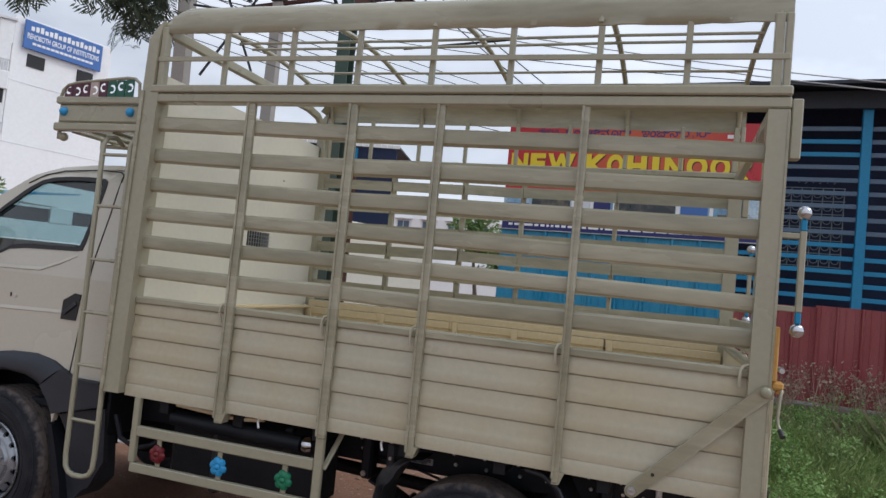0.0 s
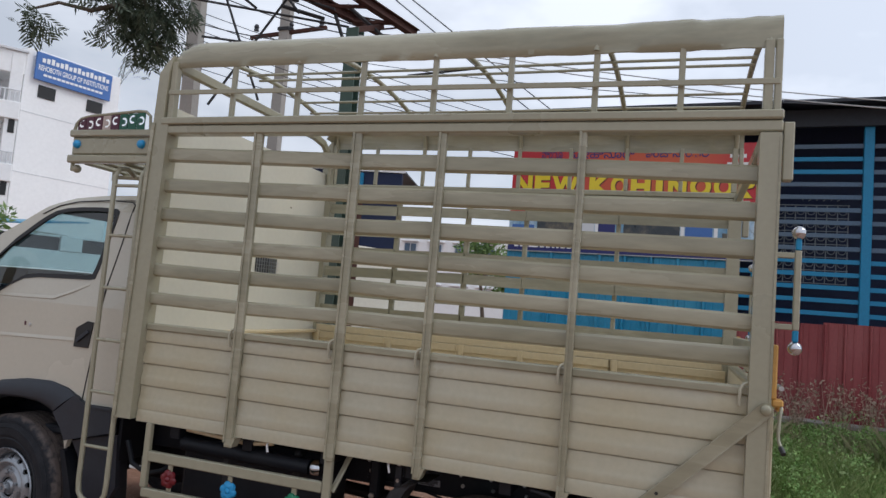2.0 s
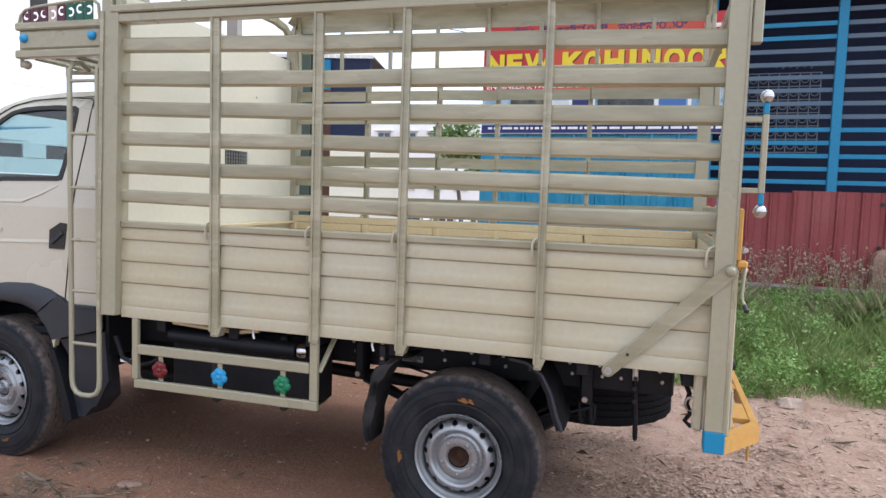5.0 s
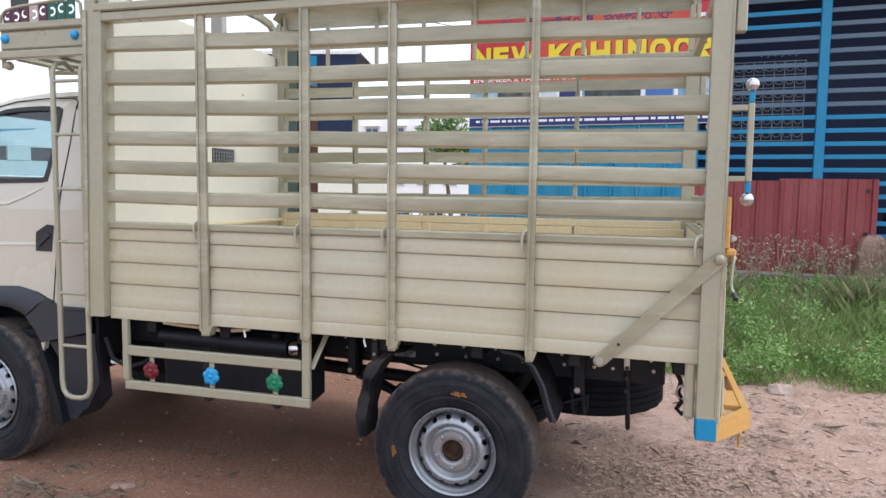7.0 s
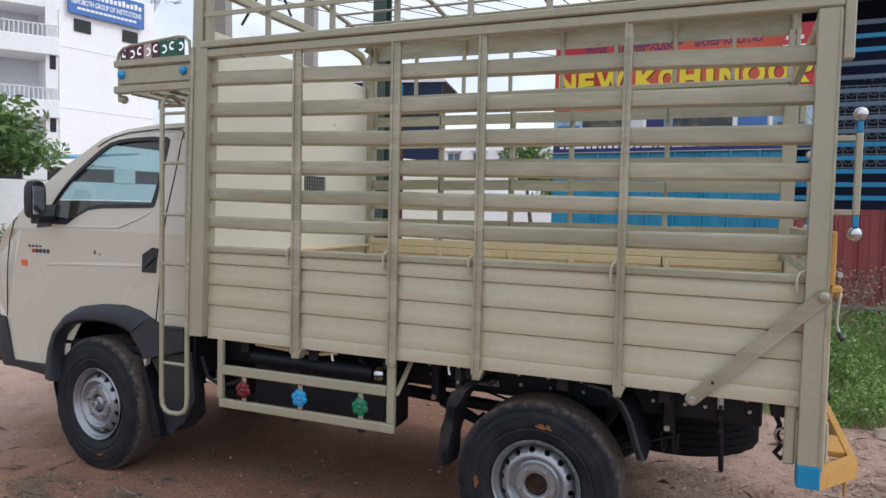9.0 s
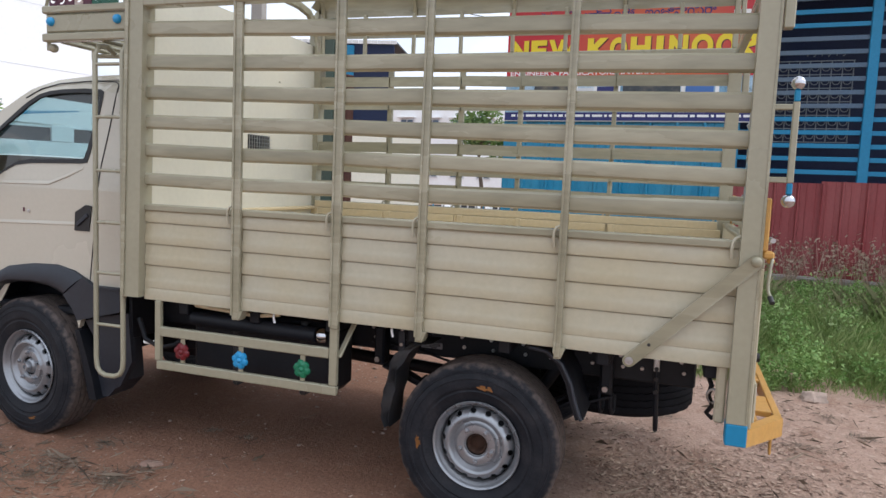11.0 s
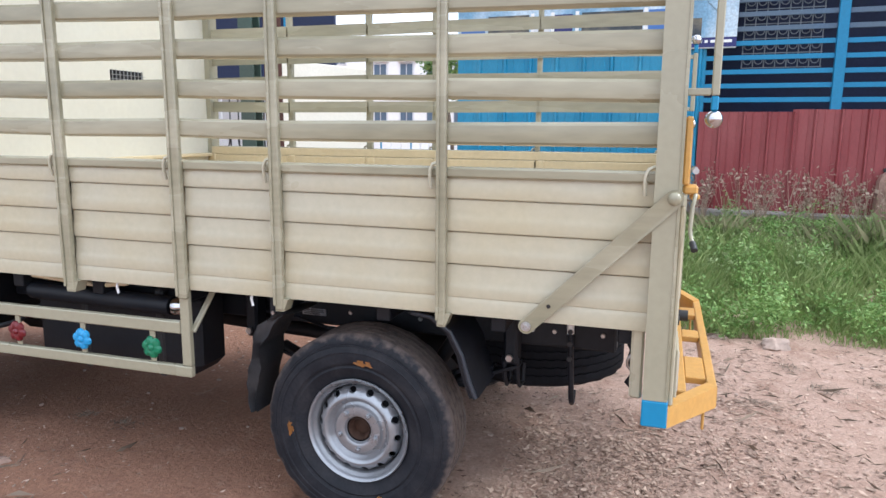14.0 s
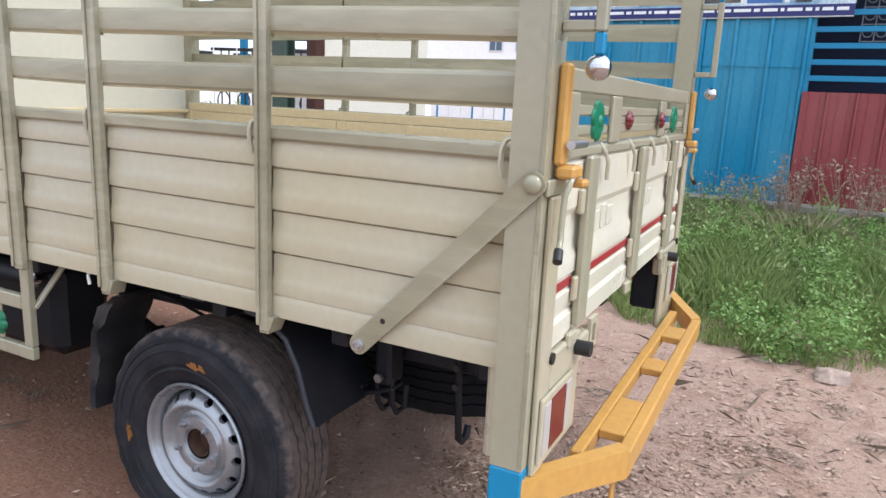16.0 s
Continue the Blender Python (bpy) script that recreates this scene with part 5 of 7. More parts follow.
# mudguards before and behind the rear wheel
for side in (0, 1):
    s = 1 if side == 0 else -1
    g = Geo()
    path = [(-0.235, 0.755), (-0.285, 0.745), (-0.345, 0.700), (-0.385, 0.62), (-0.395, 0.54), (-0.410, 0.46), (-0.414, 0.40), (-0.402, 0.365)]
    rings = []
    line = along(path, 0.016)
    for i, (x, z) in enumerate(line):
        k = i / (len(line) - 1)
        t = 0.028 + 0.004 * math.sin(math.pi * min(1, 1.5 * k)) - 0.004 * k + 0.003 * math.sin(i * 0.8 + 1)
        fold = 0.010 * math.sin(i * 0.52 + 0.7) * min(1, 2 * k) + 0.003 * math.sin(i * 1.7)
        rings.append([(x - t + 0.3 * fold, flank(0.050 + fold, side), z), (x - 0.35 * t, flank(0.036 - 0.7 * fold, side), z + 0.004), (x + 0.35 * t, flank(0.046 + fold, side), z + 0.006), (x + t - 0.4 * fold, flank(0.032 - 0.6 * fold, side), z + 0.010),
                      (x + t - 0.008, flank(0.205, side), z + 0.004), (x - t + 0.008, flank(0.205, side), z)])
    part("mudguard", g.loft(rings), M["rubber"], truck, "bent black rubber mudguard", 85)
    g = Geo()
    path = [(0.20, 0.800), (0.27, 0.790), (0.335, 0.745), (0.375, 0.67), (0.400, 0.585), (0.425, 0.525)]
    rings = []
    for i, (x, z) in enumerate(path):
        t = 0.012 + 0.001 * i
        rings.append([(x - t, flank(0.060, side), z - 0.01), (x + t, flank(0.055, side), z), (x + t, flank(0.31, side), z), (x - t, flank(0.31, side), z - 0.01)])
    mg = part("mudguard", g.loft(rings), M["black"], truck, "black plastic rear mudguard", 40)
    part("guard_lip", Geo().tube([(x + 0.006, flank(0.053, side), z - 0.004) for x, z in along(path, 0.03)], 0.0085, 8), M["plastic"], mg, "", 60)
    hang = part("flap_hanger", Geo().box(-0.432, -0.398, *sorted((flank(0.215, side), flank(0.227, side))), 0.49, 0.76, 0.004), M["plastic"], truck, "narrow black mudguard hanger")
    for z in (0.52, 0.545, 0.70):
        part("hanger_bolt", Geo().lathe([(0.0, -0.008), (0.008, -0.008), (0.008, 0.0)], 6, Matrix.Translation((-0.415, flank(0.215, side), z)) @ Matrix.Rotation(math.pi * side, 4, "Z")), M["galv"], hang)
# spare wheel slung flat under the tail
m = Matrix.Translation((0.50, MID - 0.03, 0.650)) @ Matrix.Rotation(-math.pi / 2, 4, "X")
w = part("spare_wheel", me_rim, None, truck, "spare wheel slung flat under the tail", None, m)
part("tyre", as_mesh("tyre", g_tyre, M["spare"], 30), None, w, "dark ribbed road tyre without tread dust", None, m)
part("carrier_hook", Geo().tube([(0.700, 0.335, 0.75), (0.704, 0.333, 0.62), (0.710, 0.333, 0.50), (0.712, 0.335, 0.445), (0.712, 0.355, 0.428), (0.712, 0.385, 0.432), (0.712, 0.398, 0.46)], 0.0105, 8), M["black"], truck, "", 60)
for z in (0.70, 0.655, 0.60):
    part("hook_nut", Geo().lathe([(0.0, -0.008), (0.010, -0.008), (0.010, 0.0)], 6, Matrix.Translation((0.702, 0.324, z))), M["darksteel"], truck)
part("hook_sleeve", Geo().tube([(0.700, 0.335, 0.752), (0.7015, 0.3345, 0.69)], 0.0125, 10), M["whiteprint"], truck, "white sleeve", 60)
hook = part("tow_hook", Geo().tube([(0.90, 0.25, 0.72), (0.918, 0.245, 0.68), (0.908, 0.24, 0.64), (0.925, 0.24, 0.60), (0.905, 0.25, 0.565), (0.925, 0.25, 0.545), (0.945, 0.25, 0.56)], 0.010, 8), M["black"], truck, "bent black towing hook", 60)
part("hook_ring", Geo().tube([(0.925 + 0.022 * math.cos(a * 0.5236), 0.236, 0.640 + 0.028 * math.sin(a * 0.5236)) for a in range(13)], 0.006, 8), M["galv"], hook, "", 60)

# guard frame with flower reflectors
GY0, GY1 = -0.008, 0.018
for side in (0, 1):
    ya, yb = sorted((flank(GY0, side), flank(GY1, side)))
    gf = part("side_guard", Geo().box(-1.602, -0.632, ya, yb, 0.488, 0.530, 0.004), M["khaki_light"], truck, "khaki under-run guard bar")
    part("guard_bar", Geo().box(-1.580, -0.672, ya, yb, 0.652, 0.698, 0.004), M["khaki_light"], gf)
    part("guard_post", Geo().box(-1.612, -1.580, ya, yb, 0.531, 0.823, 0.004), M["khaki_light"], gf)
    part("guard_post", Geo().box(-0.670, -0.632, ya, yb, 0.531, 0.823, 0.004), M["khaki_light"], gf)
    part("guard_stay", Geo().beam((-0.630, flank(0.01, side), 0.66), (-0.60, flank(0.12, side), 0.815), 0.025, 0.012, 0.003), M["khaki_light"], gf)
    for x, col in ((-1.455, "red"), (-1.130, "blue"), (-0.805, "green")):
        part("reflector_tab", Geo().box(x - 0.012, x + 0.012, *sorted((flank(0.002, side), flank(0.008, side))), 0.531, 0.651, 0.001), M["khaki_light"], gf)
        part("flower_reflector", flower((x, flank(-0.001, side), 0.588), (0, -1 if side == 0 else 1, 0), 0.043), M["lens_" + col], gf, col + " plastic flower reflector", 50)

# ---- tail ----
TX, TL = 1.021, 1.036
gate = part("tailgate", Geo().loft([[(TX + d, y, z) for d, z in ((0.0, 0.850), (0.014, 0.856), (0.014, 0.905), (0.006, 0.915), (0.010, 0.93), (0.012, 0.962), (0.006, 0.968), (0.006, 0.995), (0.012, 1.002), (0.012, 1.040), (0.003, 1.060), (0.003, 1.132), (0.012, 1.150), (0.012, 1.245), (0.0, 1.255), (-0.03, 1.255), (-0.03, 0.850))] for y in (0.055, 1.615)]), M["gate_cream"], truck, "ribbed cream steel tailgate", 25)
part("gate_top", Geo().box(TX - 0.034, TX + 0.018, 0.05, 1.615, 1.2555, 1.279, 0.005), M["khaki_light"], gate)
for y in (0.235, 0.785, 1.340):
    part("gate_bar", Geo().box(TX + 0.0145, TX + 0.034, y - 0.031, y + 0.031, 0.872, 1.258, 0.005), M["khaki_light"], gate)
    for z in (0.965, 1.160):
        part("gate_hinge", Geo().box(TX + 0.0125, TX + 0.026, y - 0.052, y - 0.0315, z - 0.028, z + 0.028, 0.004), M["cream"], gate)
    part("gate_hinge", Geo().box(TX + 0.0145, TX + 0.030, y - 0.070, y - 0.020, 0.830, 0.866, 0.006), M["cream"], gate)
for a, b in ((0.06, 0.200), (0.270, 0.750), (0.820, 1.305), (1.375, 1.58)):
    part("red_stripe", Geo().box(TX + 0.0062, TX + 0.0105, a, b, 0.973, 0.991, 0.0008), M["redtape"], gate, "red reflective stripe")
for y0, w, z0, h in ((0.36, 0.05, 1.066, 0.05), (0.43, 0.04, 1.066, 0.06), (0.49, 0.05, 1.066, 0.05), (0.93, 0.05, 1.066, 0.05), (1.00, 0.05, 1.066, 0.05)):
    part("embossed_bar", Geo().box(TX + 0.002, TX + 0.008, y0, y0 + w, z0, z0 + h, 0.002), M["gate_cream"], gate)
for y in (0.33, 0.62, 0.90, 1.15):
    part("gate_hook", Geo().tube([(TX + 0.012, y, 1.282), (TX + 0.026, y + 0.004, 1.262), (TX + 0.028, y + 0.030, 1.236), (TX + 0.026, y + 0.036, 1.195)], 0.0055, 6), M["hook"], gate, "bent pale steel hook", 60)
upper = part("upper_gate", Geo().box(TX - 0.012, TX + 0.014, 0.050, 1.575, 1.390, 1.436, 0.004), M["khaki_light"], truck, "slatted khaki upper tail gate")
for z0, z1 in ((1.300, 1.323), (1.342, 1.366)):
    part("gate_slat", Geo().box(TX - 0.006, TX + 0.010, 0.055, 1.570, z0, z1, 0.004), M["khaki_light"], upper)
part("gate_plate", Geo().box(TX - 0.004, TX + 0.0085, 0.46, 1.02, 1.3235, 1.3415, 0.001), M["khaki_light"], upper)
for y, w in ((0.085, 0.030), (0.435, 0.042), (1.045, 0.042), (1.545, 0.025)):
    part("gate_post", Geo().box(TX + 0.0105, TX + 0.022, y - w, y + w, 1.2795, 1.3895, 0.004), M["khaki_light"], upper)
for y, col in ((0.285, "green"), (0.60, "red"), (1.00, "red"), (1.29, "green")):
    part("flower_reflector", flower((TX + (0.0105 if col == "green" else 0.0225 if y > 0.9 else 0.0105), y, 1.332), (1, 0, 0), 0.048 if col == "green" else 0.026, 0.012), M["lens_" + col], upper, col + " plastic flower reflector", 50)
# tall slatted tail leaves above, open behind the posts on the far side
for side in (0, 1):
    s = 1 if side == 0 else -1
    lk = part("lock_bracket", Geo().box(TL - 0.004, TL + 0.016, *sorted((flank(-0.004, side), flank(0.030, side))), 1.25, 1.44, 0.005), M["orange"], truck, "orange lock bracket")
    part("lock_jaw", Geo().box(TL + 0.0, TL + 0.040, *sorted((flank(0.0, side), flank(0.060, side))), 1.224, 1.25, 0.006), M["orange"], lk)
    part("lock_jaw", Geo().box(TL + 0.02, TL + 0.048, *sorted((flank(0.045, side), flank(0.085, side))), 1.205, 1.2215, 0.006), M["orange"], lk)
    part("lock_pin", Geo().tube([(TL + 0.030, flank(-0.005, side), 1.29), (TL + 0.030, flank(0.085, side), 1.29)], 0.009, 10), M["galv"], lk, "zinc pin", 60)
    part("lock_lever", Geo().tube([(TL + 0.030, flank(0.046, side), 1.236), (TL + 0.034, flank(0.004, side), 1.222), (TL + 0.028, flank(-0.010, side), 1.195), (TL + 0.025, flank(-0.008, side), 1.13), (TL + 0.027, flank(-0.012, side), 1.110), (TL + 0.032, flank(-0.036, side), 1.092)], 0.0062, 8), M["khaki"], lk, "bent steel lever", 60)
    part("lever_grip", Geo().tube([(TL + 0.032, flank(-0.035, side), 1.093), (TL + 0.038, flank(-0.056, side), 1.075)], 0.0095, 8), M["seal"], lk, "black rubber grip", 60)
    part("hinge_tab", Geo().box(TL - 0.004, TL + 0.0055, *sorted((flank(-0.040, side), flank(0.075, side))), 1.192, 1.2235, 0.003), M["khaki_light"], lk)
    part("end_plate", Geo().box(TL - 0.005, TL + 0.009, *sorted((flank(-0.012, side), flank(0.050, side))), 0.60 if side == 0 else 0.535, 1.19, 0.004), M["cream"], truck)
    part("lamp_plate", Geo().box(TL - 0.012, TL + 0.0085, *sorted((flank(0.052, side), flank(0.275, side))), 0.60 if side == 0 else 0.535, 0.848, 0.006), M["cream"], truck)
    if side:
        part("lamp_housing", Geo().box(0.925, TL - 0.0125, *sorted((flank(0.065, side), flank(0.265, side))), 0.60, 0.835, 0.01), M["black"], truck)
    lamp = part("tail_lamp", Geo().box(TL + 0.0095, TL + 0.018, *sorted((flank(-0.006, side), flank(0.205, side))), 0.625, 0.772, 0.004), M["cream"], truck, "tail lamp in a cream surround")
    for i, (a, b, col) in enumerate(((0.008, 0.046, "clear"), (0.049, 0.150, "red"), (0.153, 0.190, "clear"))):
        part("lamp_lens", Geo().box(TL + 0.0145, TL + 0.0205, *sorted((flank(a, side), flank(b, side))), 0.640, 0.757, 0.004), M["lens_" + col], lamp)
    part("plug", Geo().lathe([(0.0, -0.006), (0.013, -0.005), (0.013, 0.004)], 14, Matrix.Translation((TL + 0.010, flank(0.05, side), 0.845)) @ Matrix.Rotation(math.pi / 2, 4, "Z")), M["seal"], truck)
    part("rubber_buffer", Geo().tube([(TL + 0.01, flank(0.235, side), 0.815), (TL + 0.046, flank(0.235, side), 0.815)], 0.018, 14), M["seal"], truck, "black rubber buffer", 40)
    part("tow_eye", Geo().plate([(0.335, 0.775), (0.395, 0.775), (0.395, 0.856), (0.335, 0.856)], [[(0.350, 0.790), (0.380, 0.790), (0.380, 0.838), (0.350, 0.838)]], lambda a, b: (TL + 0.016, flank(a, side), b), (-0.010, 0, 0)), M["cream"], truck)
    part("buffer_bracket", Geo().box(TL - 0.02, TL + 0.012, *sorted((flank(0.24, side), flank(0.37, side))), 0.765, 0.83, 0.006), M["cream"], truck)


def mirrored(y, side):
    """The bumper is as wide as the corner posts."""
    return y if side == 0 else 1.75 - y


# orange rear bumper
step = part("rear_bumper", Geo().box(1.158, 1.190, 0.262, 1.488, 0.505, 0.575, 0.004), M["orange"], truck, "orange ladder-like rear bumper")
part("bumper_rail", Geo().box(1.062, 1.092, 0.20, 1.55, 0.530, 0.575, 0.004), M["orange"], step)
for a, b in ((0.345, 0.575), (0.842, 0.945), (1.198, 1.335)):
    part("bumper_tread", Geo().box(1.0925, 1.1575, a, b, 0.550, 0.574, 0.003), M["orange"], step)
for side in (0, 1):
    g = Geo()
    a, b = Vector((1.032, mirrored(-0.040, side), 0)), Vector((1.188, mirrored(0.262, side), 0))
    g.loft([[(p.x, p.y, z0), (p.x, p.y, z1), (p.x - 0.030, p.y + (0.028 if side == 0 else -0.028), z1), (p.x - 0.030, p.y + (0.028 if side == 0 else -0.028), z0)] for p, z0, z1 in ((a, 0.541, 0.602), (b, 0.506, 0.580))])
    part("bumper_wing", g, M["orange"], step)
    part("bumper_leg", Geo().box(1.148, 1.157, *sorted((mirrored(0.27, side), mirrored(0.295, side))), 0.42, 0.505, 0.003), M["orange"], step)


# ---- ground ----
def rise(x, y):
    """The plot climbs gently to the fence behind the grass."""
    def smooth(a, b, v):
        t = min(1, max(0, (v - a) / (b - a)))
        return t * t * (3 - 2 * t)
    return 0.37 * smooth(2.9, 6.3, y) * smooth(-2.2, 0.4, x)


def ground_z(x, y):
    near = math.exp(-((x / 14) ** 2 + (y / 14) ** 2))
    lump = 0.022 * noise.noise(Vector((x * 1.1, y * 1.1, 0.3))) + 0.010 * noise.noise(Vector((x * 4.2, y * 4.2, 1.3))) + 0.006 * noise.noise(Vector((x * 11, y * 11, 2.3)))
    dip = 0
    for wx, wy in ((0, 0.14), (0, 1.61), (-2.59, 0.14), (-2.59, 1.61)):
        dip += 0.012 * math.exp(-(((x - wx) / 0.2) ** 2 + ((y - wy) / 0.16) ** 2))
        lump *= 1 - math.exp(-(((x - wx) / 0.22) ** 2 + ((y - wy) / 0.22) ** 2))
    return rise(x, y) + near * lump - dip


def graded(lo, hi, fine, far):
    v = list(np.arange(lo, hi, fine))
    s = fine
    a = b = None
    a, b = lo, v[-1]
    while a > -far:
        s *= 1.35
        a -= s
        v.insert(0, a)
    s = fine
    while b < far:
        s *= 1.35
        b += s
        v.append(b)
    return v


gx, gy = graded(-4.6, 4.2, 0.055, 900), graded(-2.4, 7.2, 0.055, 900)
g = Geo()
g.v = [(x, y, ground_z(x, y)) for y in gy for x in gx]
nx = len(gx)
g.f = [(j * nx + i, j * nx + i + 1, (j + 1) * nx + i + 1, (j + 1) * nx + i) for j in range(len(gy) - 1) for i in range(nx - 1)]
me = bpy.data.meshes.new("ground")
me.from_pydata(g.v, [], g.f)
me.shade_smooth()
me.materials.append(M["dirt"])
tagged(new("ground", me), "bare reddish earth, trodden and uneven, with scattered litter", "ground", kind="structure")

# road beyond the cab, with a painted edge and a kerb
RD = Vector((0.50, 0.866, 0))
RN = Vector((-0.866, 0.50, 0))


def strip(name, off, width, z0, z1, mat, label, kind="structure", lo=-120, hi=40, base=Vector((-12.2, 5.4, 0))):
    a = base + RN * off
    m = Matrix((RD, RN, Vector((0, 0, 1)))).transposed().to_4x4()
    m.translation = a
    return solid(name, Geo().box(lo, hi, 0, width, z0, z1, 0.01, m), mat, label, name.replace("_", " "), kind)


strip("road", 1.6, 10.5, -0.2, 0.012, M["road"], "grey asphalt road beyond the earth plot")
strip("road_marking", 2.0, 0.15, 0.0, 0.018, M["white"], "white painted road edge line")
kb = strip("kerb", 12.1, 0.25, 0.0, 0.215, M["concrete"], "concrete kerb along the road, painted in black and white blocks")
me_kerb = [as_mesh("kerb_block", Geo().box(0.0, 1.17, -0.012, 0.262, 0.0, 0.232, 0.012), M[c]) for c in ("white", "seal")]
for i in range(44):
    m = Matrix((RD, RN, Vector((0, 0, 1)))).transposed().to_4x4()
    m.translation = Vector((-12.2, 5.4, 0)) + RN * 12.1 + RD * (-22 + 1.2 * i)
    part("kerb_block", me_kerb[i % 2], None, kb, "", None, m)

# ---- blue fence and signboard ----
FA = Matrix.Translation((-1.712, 7.219, 0)) @ Matrix.Rotation(radians(-4), 4, "Z")
FL = 3.10
SH = Matrix.Translation((1.368, 7.004, 0)) @ Matrix.Rotation(radians(-4), 4, "Z")


def sheet(length, z0, z1, pitch=0.345, deep=0.036):
    """A trapezoidal roofing sheet set upright, from 0 to length."""
    prof, x = [], 0.0
    while x < length - 0.001:
        for dx, d in ((0.0, 0.0), (0.22, 0.0), (0.235, -0.14), (0.265, -0.14), (0.28, 0.0), (0.60, 0.0), (0.615, -0.14), (0.645, -0.14), (0.66, 0.0), (0.82, 0.0), (0.855, -0.85), (0.875, -1.0), (0.925, -1.0), (0.945, -0.85), (0.98, 0.0)):
            if x + dx * pitch < length:
                prof.append((x + dx * pitch, d * deep))
        x += pitch
    prof.append((length, 0.0))
    g = Geo()
    k = len(prof)
    g.v = [(a, d, z) for z in (z0, z1) for a, d in prof] + [(a, d + 0.003, z) for z in (z0, z1) for a, d in prof]
    for i in range(k - 1):
        g.f += [(i, i + 1, k + i + 1, k + i), (2 * k + i, 3 * k + i, 3 * k + i + 1, 2 * k + i + 1), (k + i, k + i + 1, 3 * k + i + 1, 3 * k + i), (i, 2 * k + i, 2 * k + i + 1, i + 1)]
    return g


fence = thing("sheet_fence", (0, 7.1, 0.36), "blue corrugated steel fence standing behind the truck", "fence")
w = FL / 3
for i in range(3):
    part("sheet", sheet(w + 0.03, 0.38, 1.88), M["sheet_blue"], fence, "", None, FA @ Matrix.Translation((w * i - 0.01, 0.006 * (i % 2), 0)))
    part("sheet", sheet(w + 0.03, 1.86, 2.46), M["sheet_blue"], fence, "", None, FA @ Matrix.Translation((w * i - 0.01, -0.010 + 0.006 * (i % 2), 0)))
for u in (0.0, FL):
    part("fence_post", Geo().box(u - 0.025, u + 0.025, 0.02, 0.07, 0.30, 3.6, 0.004), M["slat_blue"], fence, "", None, FA)

board = thing("signboard", (0, 7.05, 2.3), "red, yellow and navy printed signboard fixed over the blue fence", "signboard")
BL = FL + 0.34


def flat(name, u0, u1, z0, z1, mat, d, parent=None, label=""):
    return part(name, Geo().box(u0, u1, -d - 0.004, -d, z0, z1, 0.001), mat, parent or board, label, None, FA)


part("backing", Geo().box(0.0, BL, -0.055, -0.03, 2.35, 3.90, 0.004), M["galv"], board, "", None, FA)
flat("heading_panel", 0.0, BL, 2.935, 3.90, M["banner_red"], 0.056, None, "red printed panel fading to orange")
flat("photo_panel", 0.0, BL, 2.476, 2.934, M["photo_sky"], 0.056, None, "printed picture of pale buildings")
for a, b, z0, z1, mat in ((0.05, 0.38, 2.50, 2.74, "sign_blue"), (0.42, 0.97, 2.52, 2.835, "photo_dark"), (1.02, 1.24, 2.50, 2.80, "plaster_shade"), (1.285, 1.527, 2.50, 2.82, "banner_navy"), (1.64, 2.375, 2.51, 2.83, "photo_dark"),
                          (2.44, 2.78, 2.50, 2.825, "sign_blue"), (2.90, 3.05, 2.50, 2.70, "photo_dark")):
    flat("printed_building", a, b, z0, z1, M[mat], 0.061)
for a in (0.99, 1.25, 1.56, 2.385, 2.80):
    flat("printed_column", a, a + 0.045, 2.50, 2.85, M["whiteprint"], 0.0625)
part("printed_cable", Geo().beam((3.10, -0.063, 2.88), (3.32, -0.063, 2.66), 0.008, 0.003, 0.0005), M["photo_dark"], board, "", None, FA)
flat("address_panel", 0.0, BL, 2.365, 2.475, M["banner_navy"], 0.056, None, "navy strip with a white line of print")
random.seed(8)
u = 0.10
while u < BL - 0.12:
    wd = random.choice((0.035, 0.06, 0.10, 0.14, 0.17))
    flat("print_bar", u, min(u + wd, BL - 0.05), 2.414, 2.446, M["whiteprint"], 0.061)
    u += wd + 0.028


